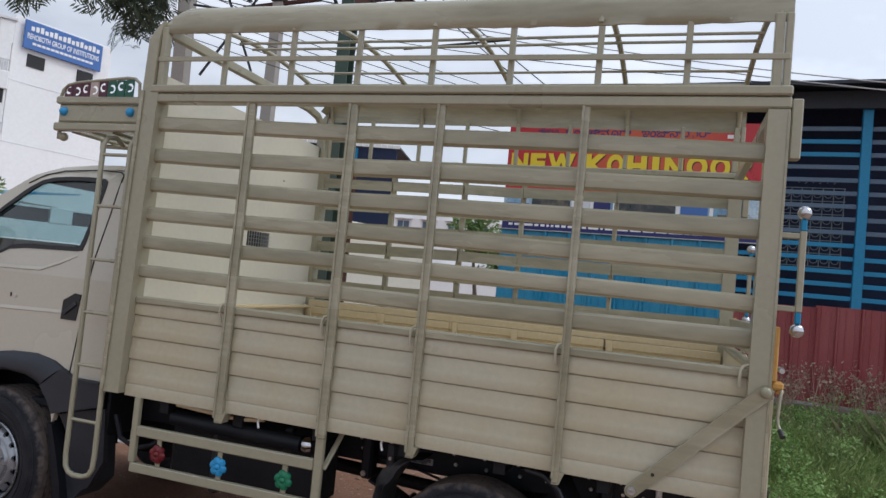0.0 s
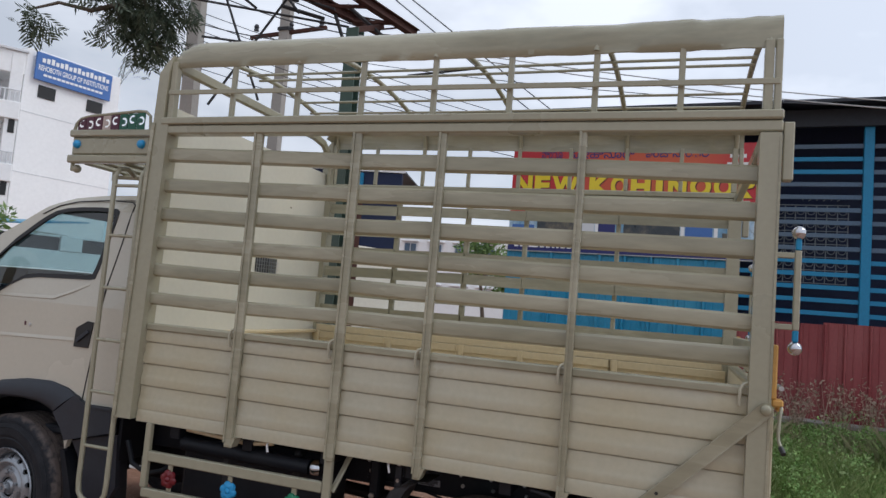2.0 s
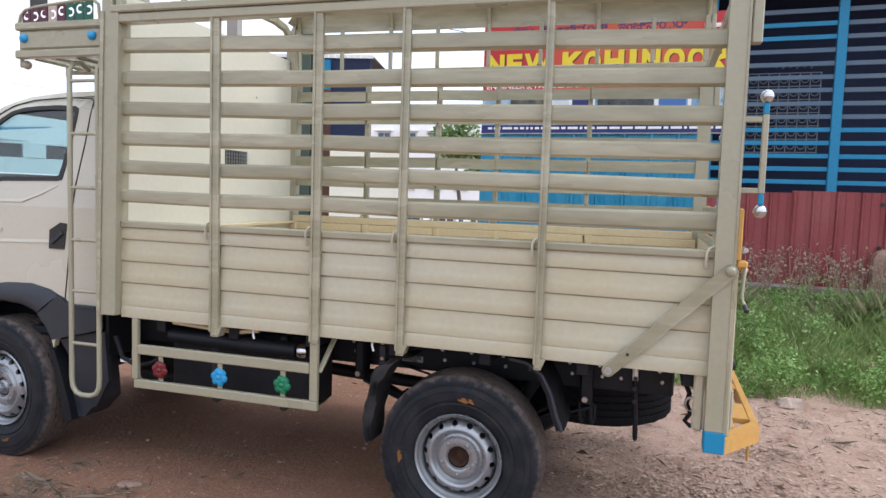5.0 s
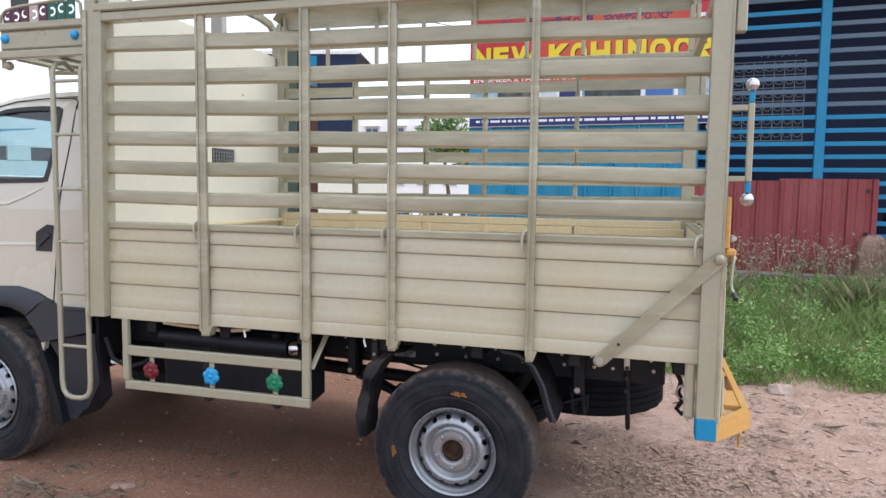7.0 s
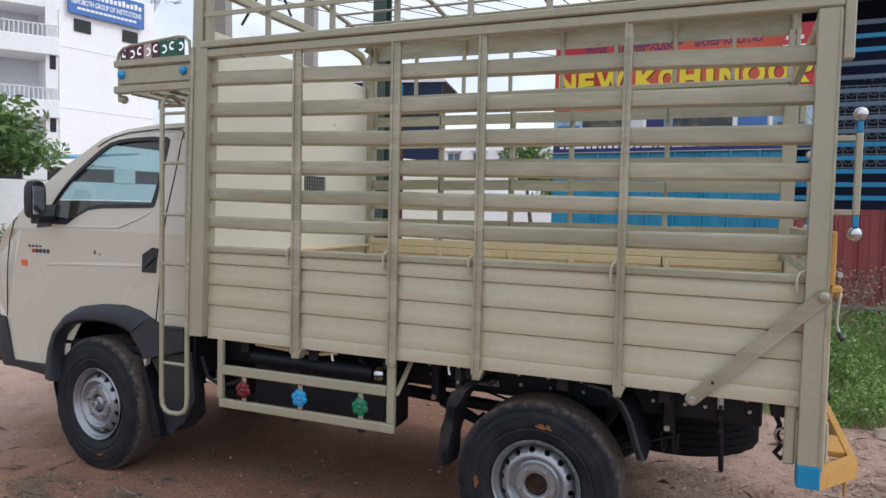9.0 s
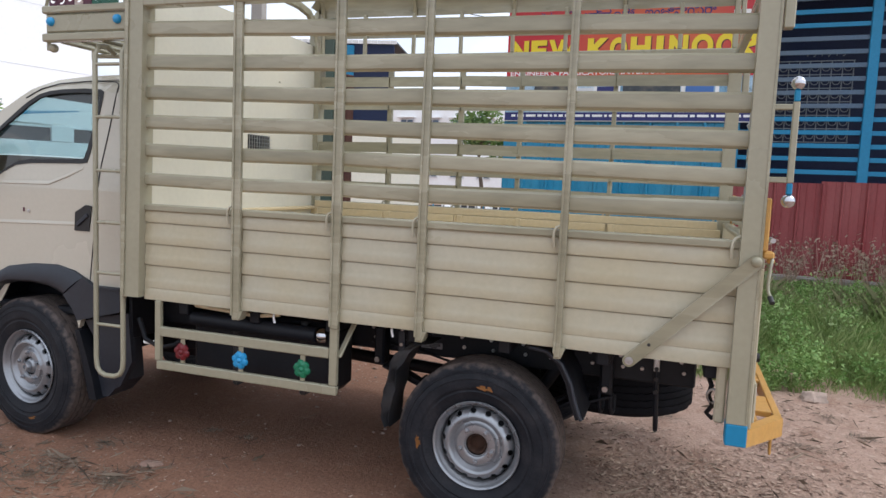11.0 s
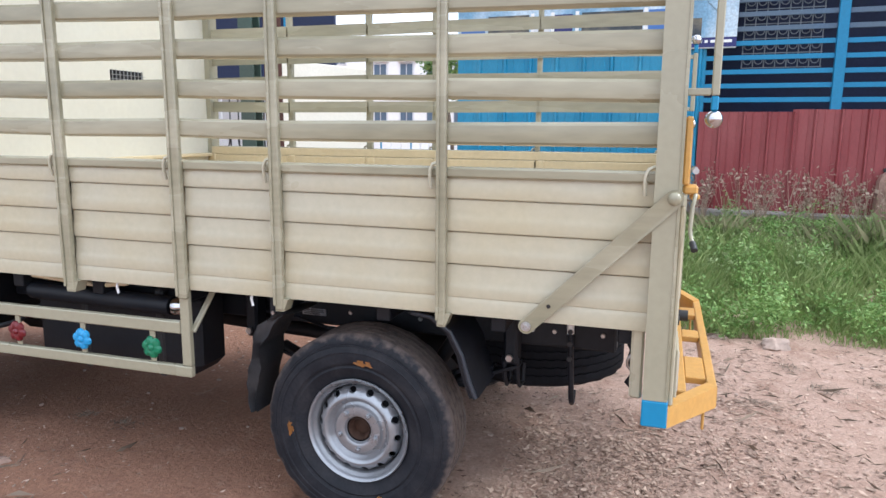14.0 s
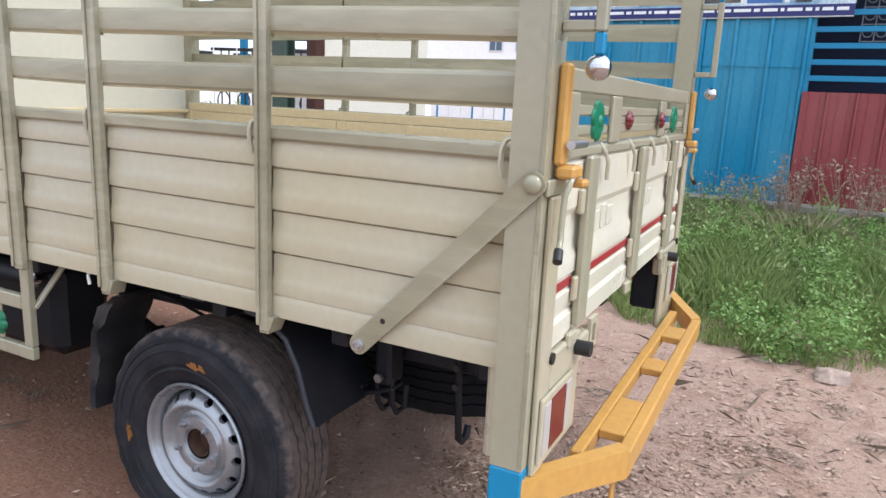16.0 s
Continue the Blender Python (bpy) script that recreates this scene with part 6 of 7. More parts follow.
def words(text, u, z, height, width, mat, parent, m, d, bold=0.0, label=""):
    """Lettering in the built-in font, laid on a board and drawn to a width."""
    cu = bpy.data.curves.new("lettering", "FONT")
    cu.body, cu.size, cu.extrude, cu.offset = text, 1.0, 0.002, bold
    tmp = bpy.data.objects.new("lettering", cu)
    scene.collection.objects.link(tmp)
    bpy.context.view_layer.update()
    me = bpy.data.meshes.new_from_object(tmp.evaluated_get(bpy.context.evaluated_depsgraph_get()))
    bpy.data.objects.remove(tmp)
    co = np.array([v.co[:] for v in me.vertices])
    lo, hi = co.min(0), co.max(0)
    for v in me.vertices:
        v.co = (u + (v.co.x - lo[0]) / (hi[0] - lo[0]) * width, -d - 0.002 - v.co.z, z + (v.co.y - lo[1]) / (hi[1] - lo[1]) * height)
    me.update()
    # each letter a piece of its own
    tag = list(range(len(me.vertices)))

    def root(i):
        while tag[i] != i:
            tag[i] = tag[tag[i]]
            i = tag[i]
        return i

    for e in me.edges:
        a, b = root(e.vertices[0]), root(e.vertices[1])
        tag[a] = b
    span = {}
    for i, v in enumerate(me.vertices):
        q = span.setdefault(root(i), [v.co.x, v.co.x, []])
        q[0], q[1] = min(q[0], v.co.x), max(q[1], v.co.x)
        q[2].append(i)
    runs = []
    for a, b, ids in sorted(span.values()):
        if runs and a < runs[-1][1] - 0.002:
            runs[-1][1] = max(runs[-1][1], b)
            runs[-1][2].update(ids)
        else:
            runs.append([a, b, set(ids)])
    home = {i: k for k, q in enumerate(runs) for i in q[2]}
    out = [Geo() for _ in runs]
    at = [{} for _ in runs]
    for f in me.polygons:
        k = home[f.vertices[0]]
        for i in f.vertices:
            if i not in at[k]:
                at[k][i] = len(out[k].v)
                out[k].v.append(tuple(me.vertices[i].co))
        out[k].f.append(tuple(at[k][i] for i in f.vertices))
    bpy.data.meshes.remove(me)
    for q in out:
        part("letter", q, mat, parent, label, None, m)


for ch, a, b in (("N", 0.06, 0.31), ("E", 0.345, 0.57), ("W", 0.60, 0.99), ("K", 1.135, 1.44), ("O", 1.435, 1.66), ("H", 1.705, 1.965), ("I", 2.035, 2.125),
                 ("N", 2.195, 2.43), ("O", 2.475, 2.735), ("O", 2.77, 3.01), ("R", 3.06, 3.34)):
    bold = 0.055 if ch != "I" else 0.02
    words(ch, a + 0.014, 3.158, 0.296, b - a, M["darkprint"], board, FA, 0.0615, bold, "dark shadow of a letter")
    words(ch, a, 3.168, 0.296, b - a, M["yellow"], board, FA, 0.066, bold, "yellow capital letter")
words("ENGINEER'S, FABRICATORS, INTERIORS & CONSTRUCTIONS", 0.06, 2.970, 0.078, 3.28, M["whiteprint"], board, FA, 0.061, 0.015, "white capital lettering")
for text, a, b in (("\u0ca8\u0ccd\u0caf\u0cc2", 0.42, 0.723), ("\u0c95\u0ccb\u0cb9\u0cbf\u0ca8\u0cc2\u0cb0\u0ccd", 0.817, 1.733), ("\u0c87\u0c82\u0c9c\u0cbf\u0ca8\u0cbf\u0caf\u0cb0\u0ccd", 1.865, 2.748)):
    words(text, a, 3.705, 0.135, b - a, M["navyprint"], board, FA, 0.061, 0.012, "navy rounded script")
flat("print_bar", 2.95, 3.15, 3.70, 3.75, M["whiteprint"], 0.061)
flat("print_bar", 2.92, 3.28, 3.58, 3.64, M["whiteprint"], 0.061)

# ---- slatted shed ----
shed = thing("slatted_shed", (4, 6.8, 0.36), "dark shed fronted with blue painted horizontal slats", "shed")
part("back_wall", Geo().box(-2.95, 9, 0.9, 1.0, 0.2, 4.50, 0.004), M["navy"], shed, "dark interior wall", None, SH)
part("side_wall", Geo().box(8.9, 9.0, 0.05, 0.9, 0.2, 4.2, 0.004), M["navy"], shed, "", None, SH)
part("roof", Geo().prism([(-3.9, -0.45, 4.33), (-3.9, 1.4, 4.62), (-3.9, 1.4, 4.58), (-3.9, -0.45, 4.29)], (13.2, 0, 0)), M["roofsheet"], shed, "dark sheet roof", None, SH)
part("fascia", Geo().box(-3.9, 9.3, -0.10, -0.04, 4.08, 4.30, 0.004), M["roofsheet"], shed, "", None, SH)
me_sl = {}
for row in range(20):
    z = 3.85 - 0.161 * row
    for k, (a, b) in enumerate(((0.02, 1.385), (1.495, 4.2), (4.3, 8.9))):
        if z < 1.6 and k == 0:
            continue
        # rows that take the grey with reflected light in its colour
        grey = (k == 0 and 3 <= row <= 8) or (k > 0 and row <= 8) or row == 0
        zz = z - 0.004 * (k > 0)
        key = (k, grey)
        if key not in me_sl:
            me_sl[key] = as_mesh("shed_slat", Geo().box(a, b, 0.0, 0.018, -0.028, 0.028, 0.003), M["slat_grey" if grey else "slat_blue"])
        part("shed_slat", me_sl[key], None, shed, "", None, SH @ Matrix.Translation((0, 0, zz)) @ Matrix.Rotation(0.0006 * (row % 3 - 1), 4, "Y"))
for u in (1.44, 4.25):
    part("shed_post", Geo().box(u - 0.055, u + 0.055, -0.03, 0.05, 0.3, 4.16, 0.006), M["slat_blue"], shed, "blue steel post", None, SH)
part("shed_post", Geo().box(-0.04, 0.02, 0.0, 0.06, 0.3, 4.1, 0.006), M["slat_blue"], shed, "", None, SH)
grille = thing("window_grille", tuple(SH @ Vector((0.87, 0.22, 2.13))), "grey ornamental steel window grille behind the blue slats", "grille")
for i in range(8):
    u = 0.43 + 0.118 * i
    part("grille_bar", Geo().box(u - 0.006, u + 0.006, 0.10, 0.112, 2.13, 3.12, 0.002), M["grille"], grille, "", None, SH)
for i in range(7):
    z = 2.13 + 0.165 * i
    part("grille_bar", Geo().box(0.42, 1.27, 0.113, 0.123, z - 0.006, z + 0.006, 0.002), M["grille"], grille, "", None, SH)
for i in range(7):
    for j in range(6):
        cu, cz = 0.489 + 0.118 * i, 2.2125 + 0.165 * j
        part("grille_ring", Geo().tube([(cu + 0.042 * math.cos(t), 0.106, cz + 0.042 * math.sin(t)) for t in [2 * math.pi * k / 14 for k in range(14)]], 0.006, 5, closed=True), M["grille"], grille, "", 60, SH)
for i in range(3):
    cu = 0.80 + 0.16 * i
    part("grille_scroll", Geo().tube([(cu + 0.06 * math.cos(t) * (1 - 0.06 * k), 0.106, 3.20 + 0.06 * math.sin(t) * (1 - 0.06 * k)) for k, t in enumerate([radians(200 - 30 * q) for q in range(10)])], 0.006, 5), M["grille"], grille, "", 60, SH)
part("inner_strut", Geo().beam((2.3, 0.3, 1.35), (3.1, 0.3, 2.35), 0.05, 0.04, 0.004), M["rusty"], shed, "", None, SH)
part("stored_plank", Geo().box(2.3, 3.4, 0.25, 0.6, 1.05, 1.25, 0.02), M["rusty"], shed, "", None, SH)

redf = thing("red_sheet_screen", tuple(SH @ Vector((1.07, -0.1, 0.36))), "red corrugated steel sheets leaning before the shed", "fence")
part("sheet", sheet(1.05, 0.36, 1.618, 0.265), M["sheet_red"], redf, "", None, SH @ Matrix.Translation((0.0, -0.06, 0)))
part("sheet", sheet(1.086, 0.36, 1.645, 0.265), M["sheet_red"], redf, "", None, SH @ Matrix.Translation((1.004, -0.075, 0)) @ Matrix.Rotation(radians(0.2), 4, "Y"))
for u, z in ((1.98, 1.50), (1.98, 0.98)):
    part("bolt_hole", Geo().lathe([(0.0, -0.004), (0.025, -0.004), (0.025, 0.004)], 12, Matrix.Translation((u, -0.10, z))), M["seal"], redf, "", None, SH)
lowf = thing("low_blue_screen", tuple(SH @ Vector((4, -0.05, 0.36))), "low blue corrugated steel sheets before the shed", "fence")
for i in range(5):
    part("sheet", sheet(1.12, 0.30, 0.83, 0.265), M["sheet_blue"], lowf, "", None, SH @ Matrix.Translation((2.19 + 1.1 * i, -0.05 + 0.006 * (i % 2), 0)))
g = Geo()
rings = []
for z, a, b, c in ((0.25, 1.88, 2.18, 0.0), (0.60, 1.89, 2.17, 0.0), (0.86, 1.90, 2.17, 0.01), (0.93, 1.93, 2.15, 0.02), (0.97, 1.99, 2.12, 0.04)):
    rings.append([(a, -0.30 + c, z), (b, -0.30 + c, z), (b, -0.10 - c, z), (a, -0.10 - c, z)])
g.loft(rings)
solid("broken_pillar", Geo().add(g.v, g.f, SH), M["brickish"], "broken reddish concrete pillar stub in the grass", "pillar")
g = Geo()
g.box(-0.1, 9, -0.22, -0.02, 0.2, 0.47, 0.02, SH)
solid("kerb_wall", g, M["concrete"], "low weathered concrete plinth under the sheets", "kerb", "structure")
solid("kerb_strip", Geo().box(-0.2, FL, -0.20, 0.0, 0.1, 0.46, 0.02, FA), M["concrete"], "low weathered concrete plinth under the blue fence", "kerb", "structure")

# ---- yard behind the truck ----
yard = thing("dark_shed", (-3.8, 5.8, 0), "small shed with navy upper cladding and white ribbed eaves", "shed")
YD = Matrix.Translation((-3.15, 6.4, 0)) @ Matrix.Rotation(radians(12), 4, "Z")
part("upper_wall", Geo().box(-2.6, 0.0, 0.0, 0.08, 2.02, 3.30, 0.004), M["navy"], yard, "navy clad upper wall", None, YD)
part("blue_post", Geo().box(-0.66, -0.56, -0.05, 0.0, 0.0, 3.28, 0.004), M["slat_blue"], yard, "bright blue post", None, YD)
part("blue_post", Geo().box(-2.2, -2.1, -0.05, 0.0, 0.0, 3.28, 0.004), M["slat_blue"], yard, "", None, YD)
part("lower_wall", Geo().box(-2.6, 0.0, 0.9, 1.0, 0.0, 1.98, 0.004), M["plaster"], yard, "white lower wall", None, YD)
part("eaves", sheet(2.7, 0.0, 0.05, 0.09, 0.02), M["whiteprint"], yard, "white ribbed eaves sheet", None, YD @ Matrix.Translation((-2.65, -0.04, 3.305)))
part("roof", Geo().box(-2.65, 0.05, 0.0, 1.4, 3.31, 3.34, 0.004), M["roofsheet"], yard, "", None, YD)
yg = thing("yard_grille", tuple(YD @ Vector((-1.6, -0.1, 0))), "white and black barred yard gate with scrolls", "gate")
for i in range(17):
    u = -2.55 + 0.115 * i
    part("gate_bar", Geo().box(u - 0.008, u + 0.008, -0.12, -0.105, 0.1, 1.9, 0.002), M["darksteel" if i % 3 else "white"], yg, "", None, YD)
for z in (0.2, 1.0, 1.45, 1.88):
    part("gate_rail", Geo().box(-2.6, -0.66, -0.104, -0.085, z - 0.02, z + 0.02, 0.003), M["darksteel" if z != 1.0 else "rusty"], yg, "", None, YD)
for i in range(6):
    cu = -2.4 + 0.3 * i
    part("gate_scroll", Geo().tube([(cu + 0.09 * math.cos(t), -0.13, 1.22 + 0.12 * math.sin(t)) for t in [2 * math.pi * k / 14 for k in range(14)]], 0.010, 5, closed=True), M["darksteel"], yg, "", 60, YD)

cw = Matrix.Translation((-2.72, 4.2, 0)) @ Matrix.Rotation(math.atan2(1.3, 0.42), 4, "Z")
solid("compound_wall", Geo().box(0.06, 1.42, 0.0, 0.14, 0.0, 2.065, 0.012, cw), M["creamwall"], "cream painted yard wall with a sloping top", "wall", "structure")
solid("brown_post", Geo().box(-0.06, 0.055, -0.03, 0.12, 0.0, 2.55, 0.01, cw), M["rusty"], "rusty brown steel post at the wall's end", "post")
gate = thing("blue_gate", (-1.6, 5.5, 0), "low blue and white barred gate between the wall and the fence", "gate")
for i in range(9):
    x, y = -2.25 + 0.065 * i, 5.75 + 0.17 * i
    part("gate_bar", Geo().tube([(x, y, 0.3), (x, y, 1.35)], 0.012, 6), M["slat_blue" if i % 3 == 0 else "white"], gate)
for z in (0.45, 0.95, 1.33):
    part("gate_rail", Geo().tube([(-2.25, 5.75, z), (-1.73, 7.11, z)], 0.016, 6), M["slat_blue"], gate)

far = thing("pale_house", (-17, 44, 0), "white plastered two-storey house far behind the yard", "house")
part("wall", Geo().box(-18.6, -7.0, 42, 50, 0, 6.5, 0.02), M["plaster"], far, "white plastered wall")
part("wall", Geo().box(-27.0, -18.61, 42.3, 50, 0, 7.4, 0.02), M["plaster"], far)
part("roof_edge", Geo().box(-18.7, -6.9, 41.85, 42.0, 6.35, 6.55, 0.02), M["plaster_shade"], far)
HOUSE_WINDOWS = [(x, 42.0, z) for z in (2.2, 5.1) for x in (-17.2, -15.35, -13.5, -11.65, -9.8)] + [(-19.05, 42.3, 2.3), (-20.3, 42.3, 6.1), (-22.4, 42.3, 2.3), (-24.2, 42.3, 5.2)]
for x, y, z in HOUSE_WINDOWS:
    wdw = part("window", Geo().box(x - 0.50, x + 0.50, y - 0.07, y + 0.02, z - 0.52, z + 0.52, 0.01), M["plaster_shade"], far)
    for k in (-1, 1):
        part("pane", Geo().box(x + 0.225 * k - 0.19, x + 0.225 * k + 0.19, y - 0.10, y - 0.071, z - 0.43, z + 0.43, 0.005), M["slat_grey"], wdw)
    part("sunshade", Geo().box(x - 0.65, x + 0.65, y - 0.40, y - 0.001, z + 0.56, z + 0.64, 0.01), M["plaster"], far)

# rusted lattice gantry on a green steel column
column = thing("steel_column", (-2.62, 3.58, 0), "dull green steel column carrying a rusted gantry", "column")
part("flange", Geo().box(-2.69, -2.55, 3.51, 3.525, 0, 4.25, 0.002), M["colgreen"], column)
part("flange", Geo().box(-2.69, -2.55, 3.635, 3.65, 0, 4.25, 0.002), M["colgreen"], column)
part("web", Geo().box(-2.626, -2.614, 3.5255, 3.6345, 0, 4.25, 0.002), M["colgreen"], column)
gantry = thing("steel_gantry", (-2.62, 3.6, 4.3), "rusted steel lattice gantry high beside the truck", "gantry")
GZ = 4.60
A0, A1, B0, B1 = Vector((-3.75, 1.9, GZ)), Vector((-2.76, 4.45, GZ)), Vector((-3.00, 1.9, GZ)), Vector((-2.36, 4.60, GZ))
for p, q in ((A0, A1), (B0, B1)):
    part("gantry_beam", Geo().beam(p - Vector((0, 0, 0.045)), q - Vector((0, 0, 0.045)), 0.09, 0.012, 0.002).beam(p + Vector((0, 0, 0.045)), q + Vector((0, 0, 0.045)), 0.09, 0.012, 0.002).beam(p, q, 0.012, 0.09, 0.002), M["rusty"], gantry, "rusted rolled-steel beam")
for i in range(7):
    k0, k1 = i / 6, (i + (0.5 if i % 2 else -0.4)) / 6
    p, q = A0.lerp(A1, k0), B0.lerp(B1, min(1, max(0, k1)))
    part("gantry_lacing", Geo().beam(p + Vector((0, 0, 0.02)), q + Vector((0, 0, 0.02)), 0.035, 0.008, 0.001), M["rusty"], gantry)
    part("gantry_lacing", Geo().beam(p + Vector((0, 0, -0.05)), B0.lerp(B1, k0) + Vector((0, 0, -0.05)), 0.04, 0.03, 0.002), M["rusty"], gantry)
part("gantry_bracket", Geo().beam((-2.62, 3.58, 4.25), (-2.62, 4.2, 4.54), 0.06, 0.06, 0.004), M["rusty"], gantry)
for p, q in (((-4.6, 3.1, 4.55), (-2.9, 3.95, 4.45)), ((-4.6, 2.8, 4.85), (-2.9, 3.6, 4.50)), ((-4.4, 3.4, 4.20), (-2.8, 4.1, 4.15)), ((-3.9, 3.0, 3.3), (-3.3, 3.3, 4.5)), ((-3.45, 3.2, 3.4), (-3.9, 3.0, 4.6)), ((-2.3, 4.3, 4.0), (-1.1, 4.4, 4.12))):
    part("gantry_rod", Geo().tube([p, q], 0.013, 6), M["darksteel"], gantry)

rq = random.Random(15)
for i in range(9):
    x, y, z = -4.5 + 0.2 * i, 2.9 + 0.12 * i, 4.85 - 0.05 * i
    part("gantry_rod", Geo().tube([(x, y, z + rq.uniform(-0.1, 0.35)), (x + rq.uniform(0.2, 0.6), y + rq.uniform(0.1, 0.4), z + rq.uniform(-0.35, 0.0))], rq.uniform(0.012, 0.022), 6), M["darksteel"], gantry)

# concrete poles
poles = []
for k, (x, y, top, lean) in enumerate(((-5.75, 5.0, 8.6, -0.02), (-6.0, 7.4, 9.0, 0.0))):
    p = thing("utility_pole", (x, y, 0), "tapered grey concrete utility pole" + (" with steel clamps" if k == 0 else " with a cross-arm"), "pole", "roadside poles")
    g = Geo()
    g.loft([[(x + lean * z + sx * w, y + sy * w * 0.7, z) for sx, sy in ((-1, -1), (1, -1), (1, 1), (-1, 1))] for z, w in ((-0.3, 0.125), (4, 0.10), (top, 0.08))])
    part("shaft", g, M["pole"], p)
    for z in (6.0,):
        part("clamp", Geo().box(x - 0.115 + lean * z, x + 0.115 + lean * z, y - 0.09, y + 0.09, z - 0.03, z + 0.03, 0.004), M["darksteel"], p)
    if k:
        part("cross_arm", Geo().beam((x - 0.7, y, 5.9), (x + 0.8, y, 6.0), 0.06, 0.06, 0.003), M["rusty"], p)
        for dx in (-0.6, 0.1, 0.7):
            part("insulator", Geo().lathe([(0.0, 0.12), (0.03, 0.11), (0.05, 0.06), (0.03, 0.05), (0.05, 0.0), (0.0, 0.0)], 12, Matrix.Translation((x + dx, y, 6.02)) @ Matrix.Rotation(math.pi / 2, 4, "X")), M["plastic"], p, "", 50)


def cable(p, q, sag, r, mat, label):
    p, q = Vector(p), Vector(q)
    pts = [p.lerp(q, i / 24) - Vector((0, 0, sag * 4 * (i / 24) * (1 - i / 24))) for i in range(25)]
    g = Geo().tube(pts, r, 5)
    return solid("overhead_cable", g, mat, label, "cable", "", 60, "overhead cables")


cable((-5.75, 3.0, 7.46), (0.94, 12.0, 3.56), 0.1, 0.010, M["wire"], "black overhead cable running down towards the fence")
cable((-5.3, 3.2, 7.05), (0.5, 12.0, 3.5), 0.1, 0.010, M["wire"], "black overhead cable running down towards the fence")
cable((-5.9, 7.3, 5.6), (10, 5.4, 3.85), 0.5, 0.006, M["wire"], "thin service cable sagging past the shed")
for i in range(2):
    cable((-2.6, 3.6, 4.2 - 0.04 * i), (9, 5.2, 3.66 - 0.04 * i), 0.36 + 0.03 * i, 0.006, M["wirepale"], "pale service cable sagging past the shed")
for i in range(7):
    cable((-5.75, 5.05, 5.25 - 0.13 * i), (4.5 + 0.6 * i, 13.0, 4.3 - 0.10 * (i % 4)), 0.35 + 0.06 * i, 0.006, M["wire"], "thin black cable in a slack bundle behind the truck")
for i in range(4):
    cable((-5.8, 5.0, 6.6 - 0.5 * i), (-2.7, 4.4, 4.6 - 0.06 * i), 0.1, 0.008, M["wire"], "black cable between pole and gantry")

# ---- the white college building across the road ----
college = thing("college_building", (-36, 26, 0), "white four-storey building with balconies and a blue roof sign", "building")
C0, C1, C2 = Vector((-33.75, 24.72, -0.2)), Vector((-32.45, 30.15, -0.2)), Vector((-42.15, 14.05, -0.2))


def wall_frame(p, q):
    d = (q - p).normalized()
    m = Matrix((d, Vector((0, 0, 1)).cross(d), Vector((0, 0, 1)))).transposed().to_4x4()
    m.translation = p
    return m, (q - p).length


mw, lw = wall_frame(C0, C1)
part("gable_wall", Geo().box(0, lw, 0, 9, 0, 13.9, 0.03), M["plaster"], college, "plain white end wall", None, mw)
for z in (3.6, 7.0, 10.35):
    part("floor_band", Geo().box(-0.02, lw + 0.02, -0.02, -0.001, z - 0.02, z + 0.01, 0.004), M["plaster_shade"], college, "", None, mw)
for u in (0.8, 3.6):
    part("slit_window", Geo().box(u, u + 0.95, -0.06, 0.0, 11.3, 12.0, 0.01), M["seal"], college, "dark slit window", None, mw)
bd = part("roof_sign", Geo().box(0.40, lw - 0.75, -0.28, -0.16, 12.2, 13.75, 0.02), M["sign_blue"], college, "blue sign with white lettering", None, mw)
words("REHOBOTH GROUP OF INSTITUTIONS", 0.55, 12.76, 0.30, lw - 1.5, M["whiteprint"], bd, mw, 0.285, 0.02)
for i in range(16):
    part("script_bar", Geo().box(0.70 + 0.25 * i, 0.88 + 0.25 * i, -0.30, -0.281, 13.22, 13.45 + 0.05 * (i % 3), 0.005), M["whiteprint"], bd, "", None, mw)
for i in range(14):
    part("script_bar", Geo().box(0.85 + 0.25 * i, 1.06 + 0.25 * i, -0.30, -0.281, 12.47, 12.60, 0.005), M["whiteprint"], bd, "", None, mw)
mb, lb = wall_frame(C2, C0)
part("wing_back", Geo().box(0, lb, 2.2, 9, 0, 13.4, 0.03), M["plaster_shade"], college, "wall behind the balconies, greyed for their shade", None, mb)
part("parapet", Geo().box(0, lb, 0.0, 2.2, 12.3, 13.5, 0.03), M["plaster"], college, "white parapet", None, mb)
part("roof_edge", Geo().box(-0.1, lb + 0.1, -0.15, 0.6, 13.5, 13.65, 0.02), M["plaster_shade"], college, "", None, mb)
for f, z in enumerate((9.75, 6.35, 2.95)):
    part("balcony_slab", Geo().box(0, lb, -0.25, 2.2, z, z + 0.95, 0.03), M["plaster"], college, "white balcony front", None, mb)
    part("balcony_rail", Geo().box(0, lb, -0.2, -0.14, z + 1.55, z + 1.62, 0.01), M["plaster_shade"], college, "", None, mb)
    for i in range(46):
        part("baluster", Geo().box(lb - 0.15 - 0.22 * i, lb - 0.08 - 0.22 * i, -0.2, -0.14, z + 0.95, z + 1.55, 0.005), M["plaster_shade"], college, "", None, mb)
for u in (lb - 0.65, lb - 4.2, lb - 7.8, lb - 11.4):
    part("pier", Geo().box(u, u + 0.6, -0.05, 2.2, 0, 13.45, 0.02), M["plaster"], college, "", None, mb)
for z in (11.2, 7.8, 4.4):
    part("slit_window", Geo().box(lb - 0.45, lb - 0.15, -0.08, -0.055, z - 2.2, z - 1.3, 0.01), M["seal"], college, "", None, mb)

# boundary wall with dark grilles
cwall = thing("boundary_wall", (-28, 14, 0), "white boundary wall with dark steel grilles across the road", "wall")
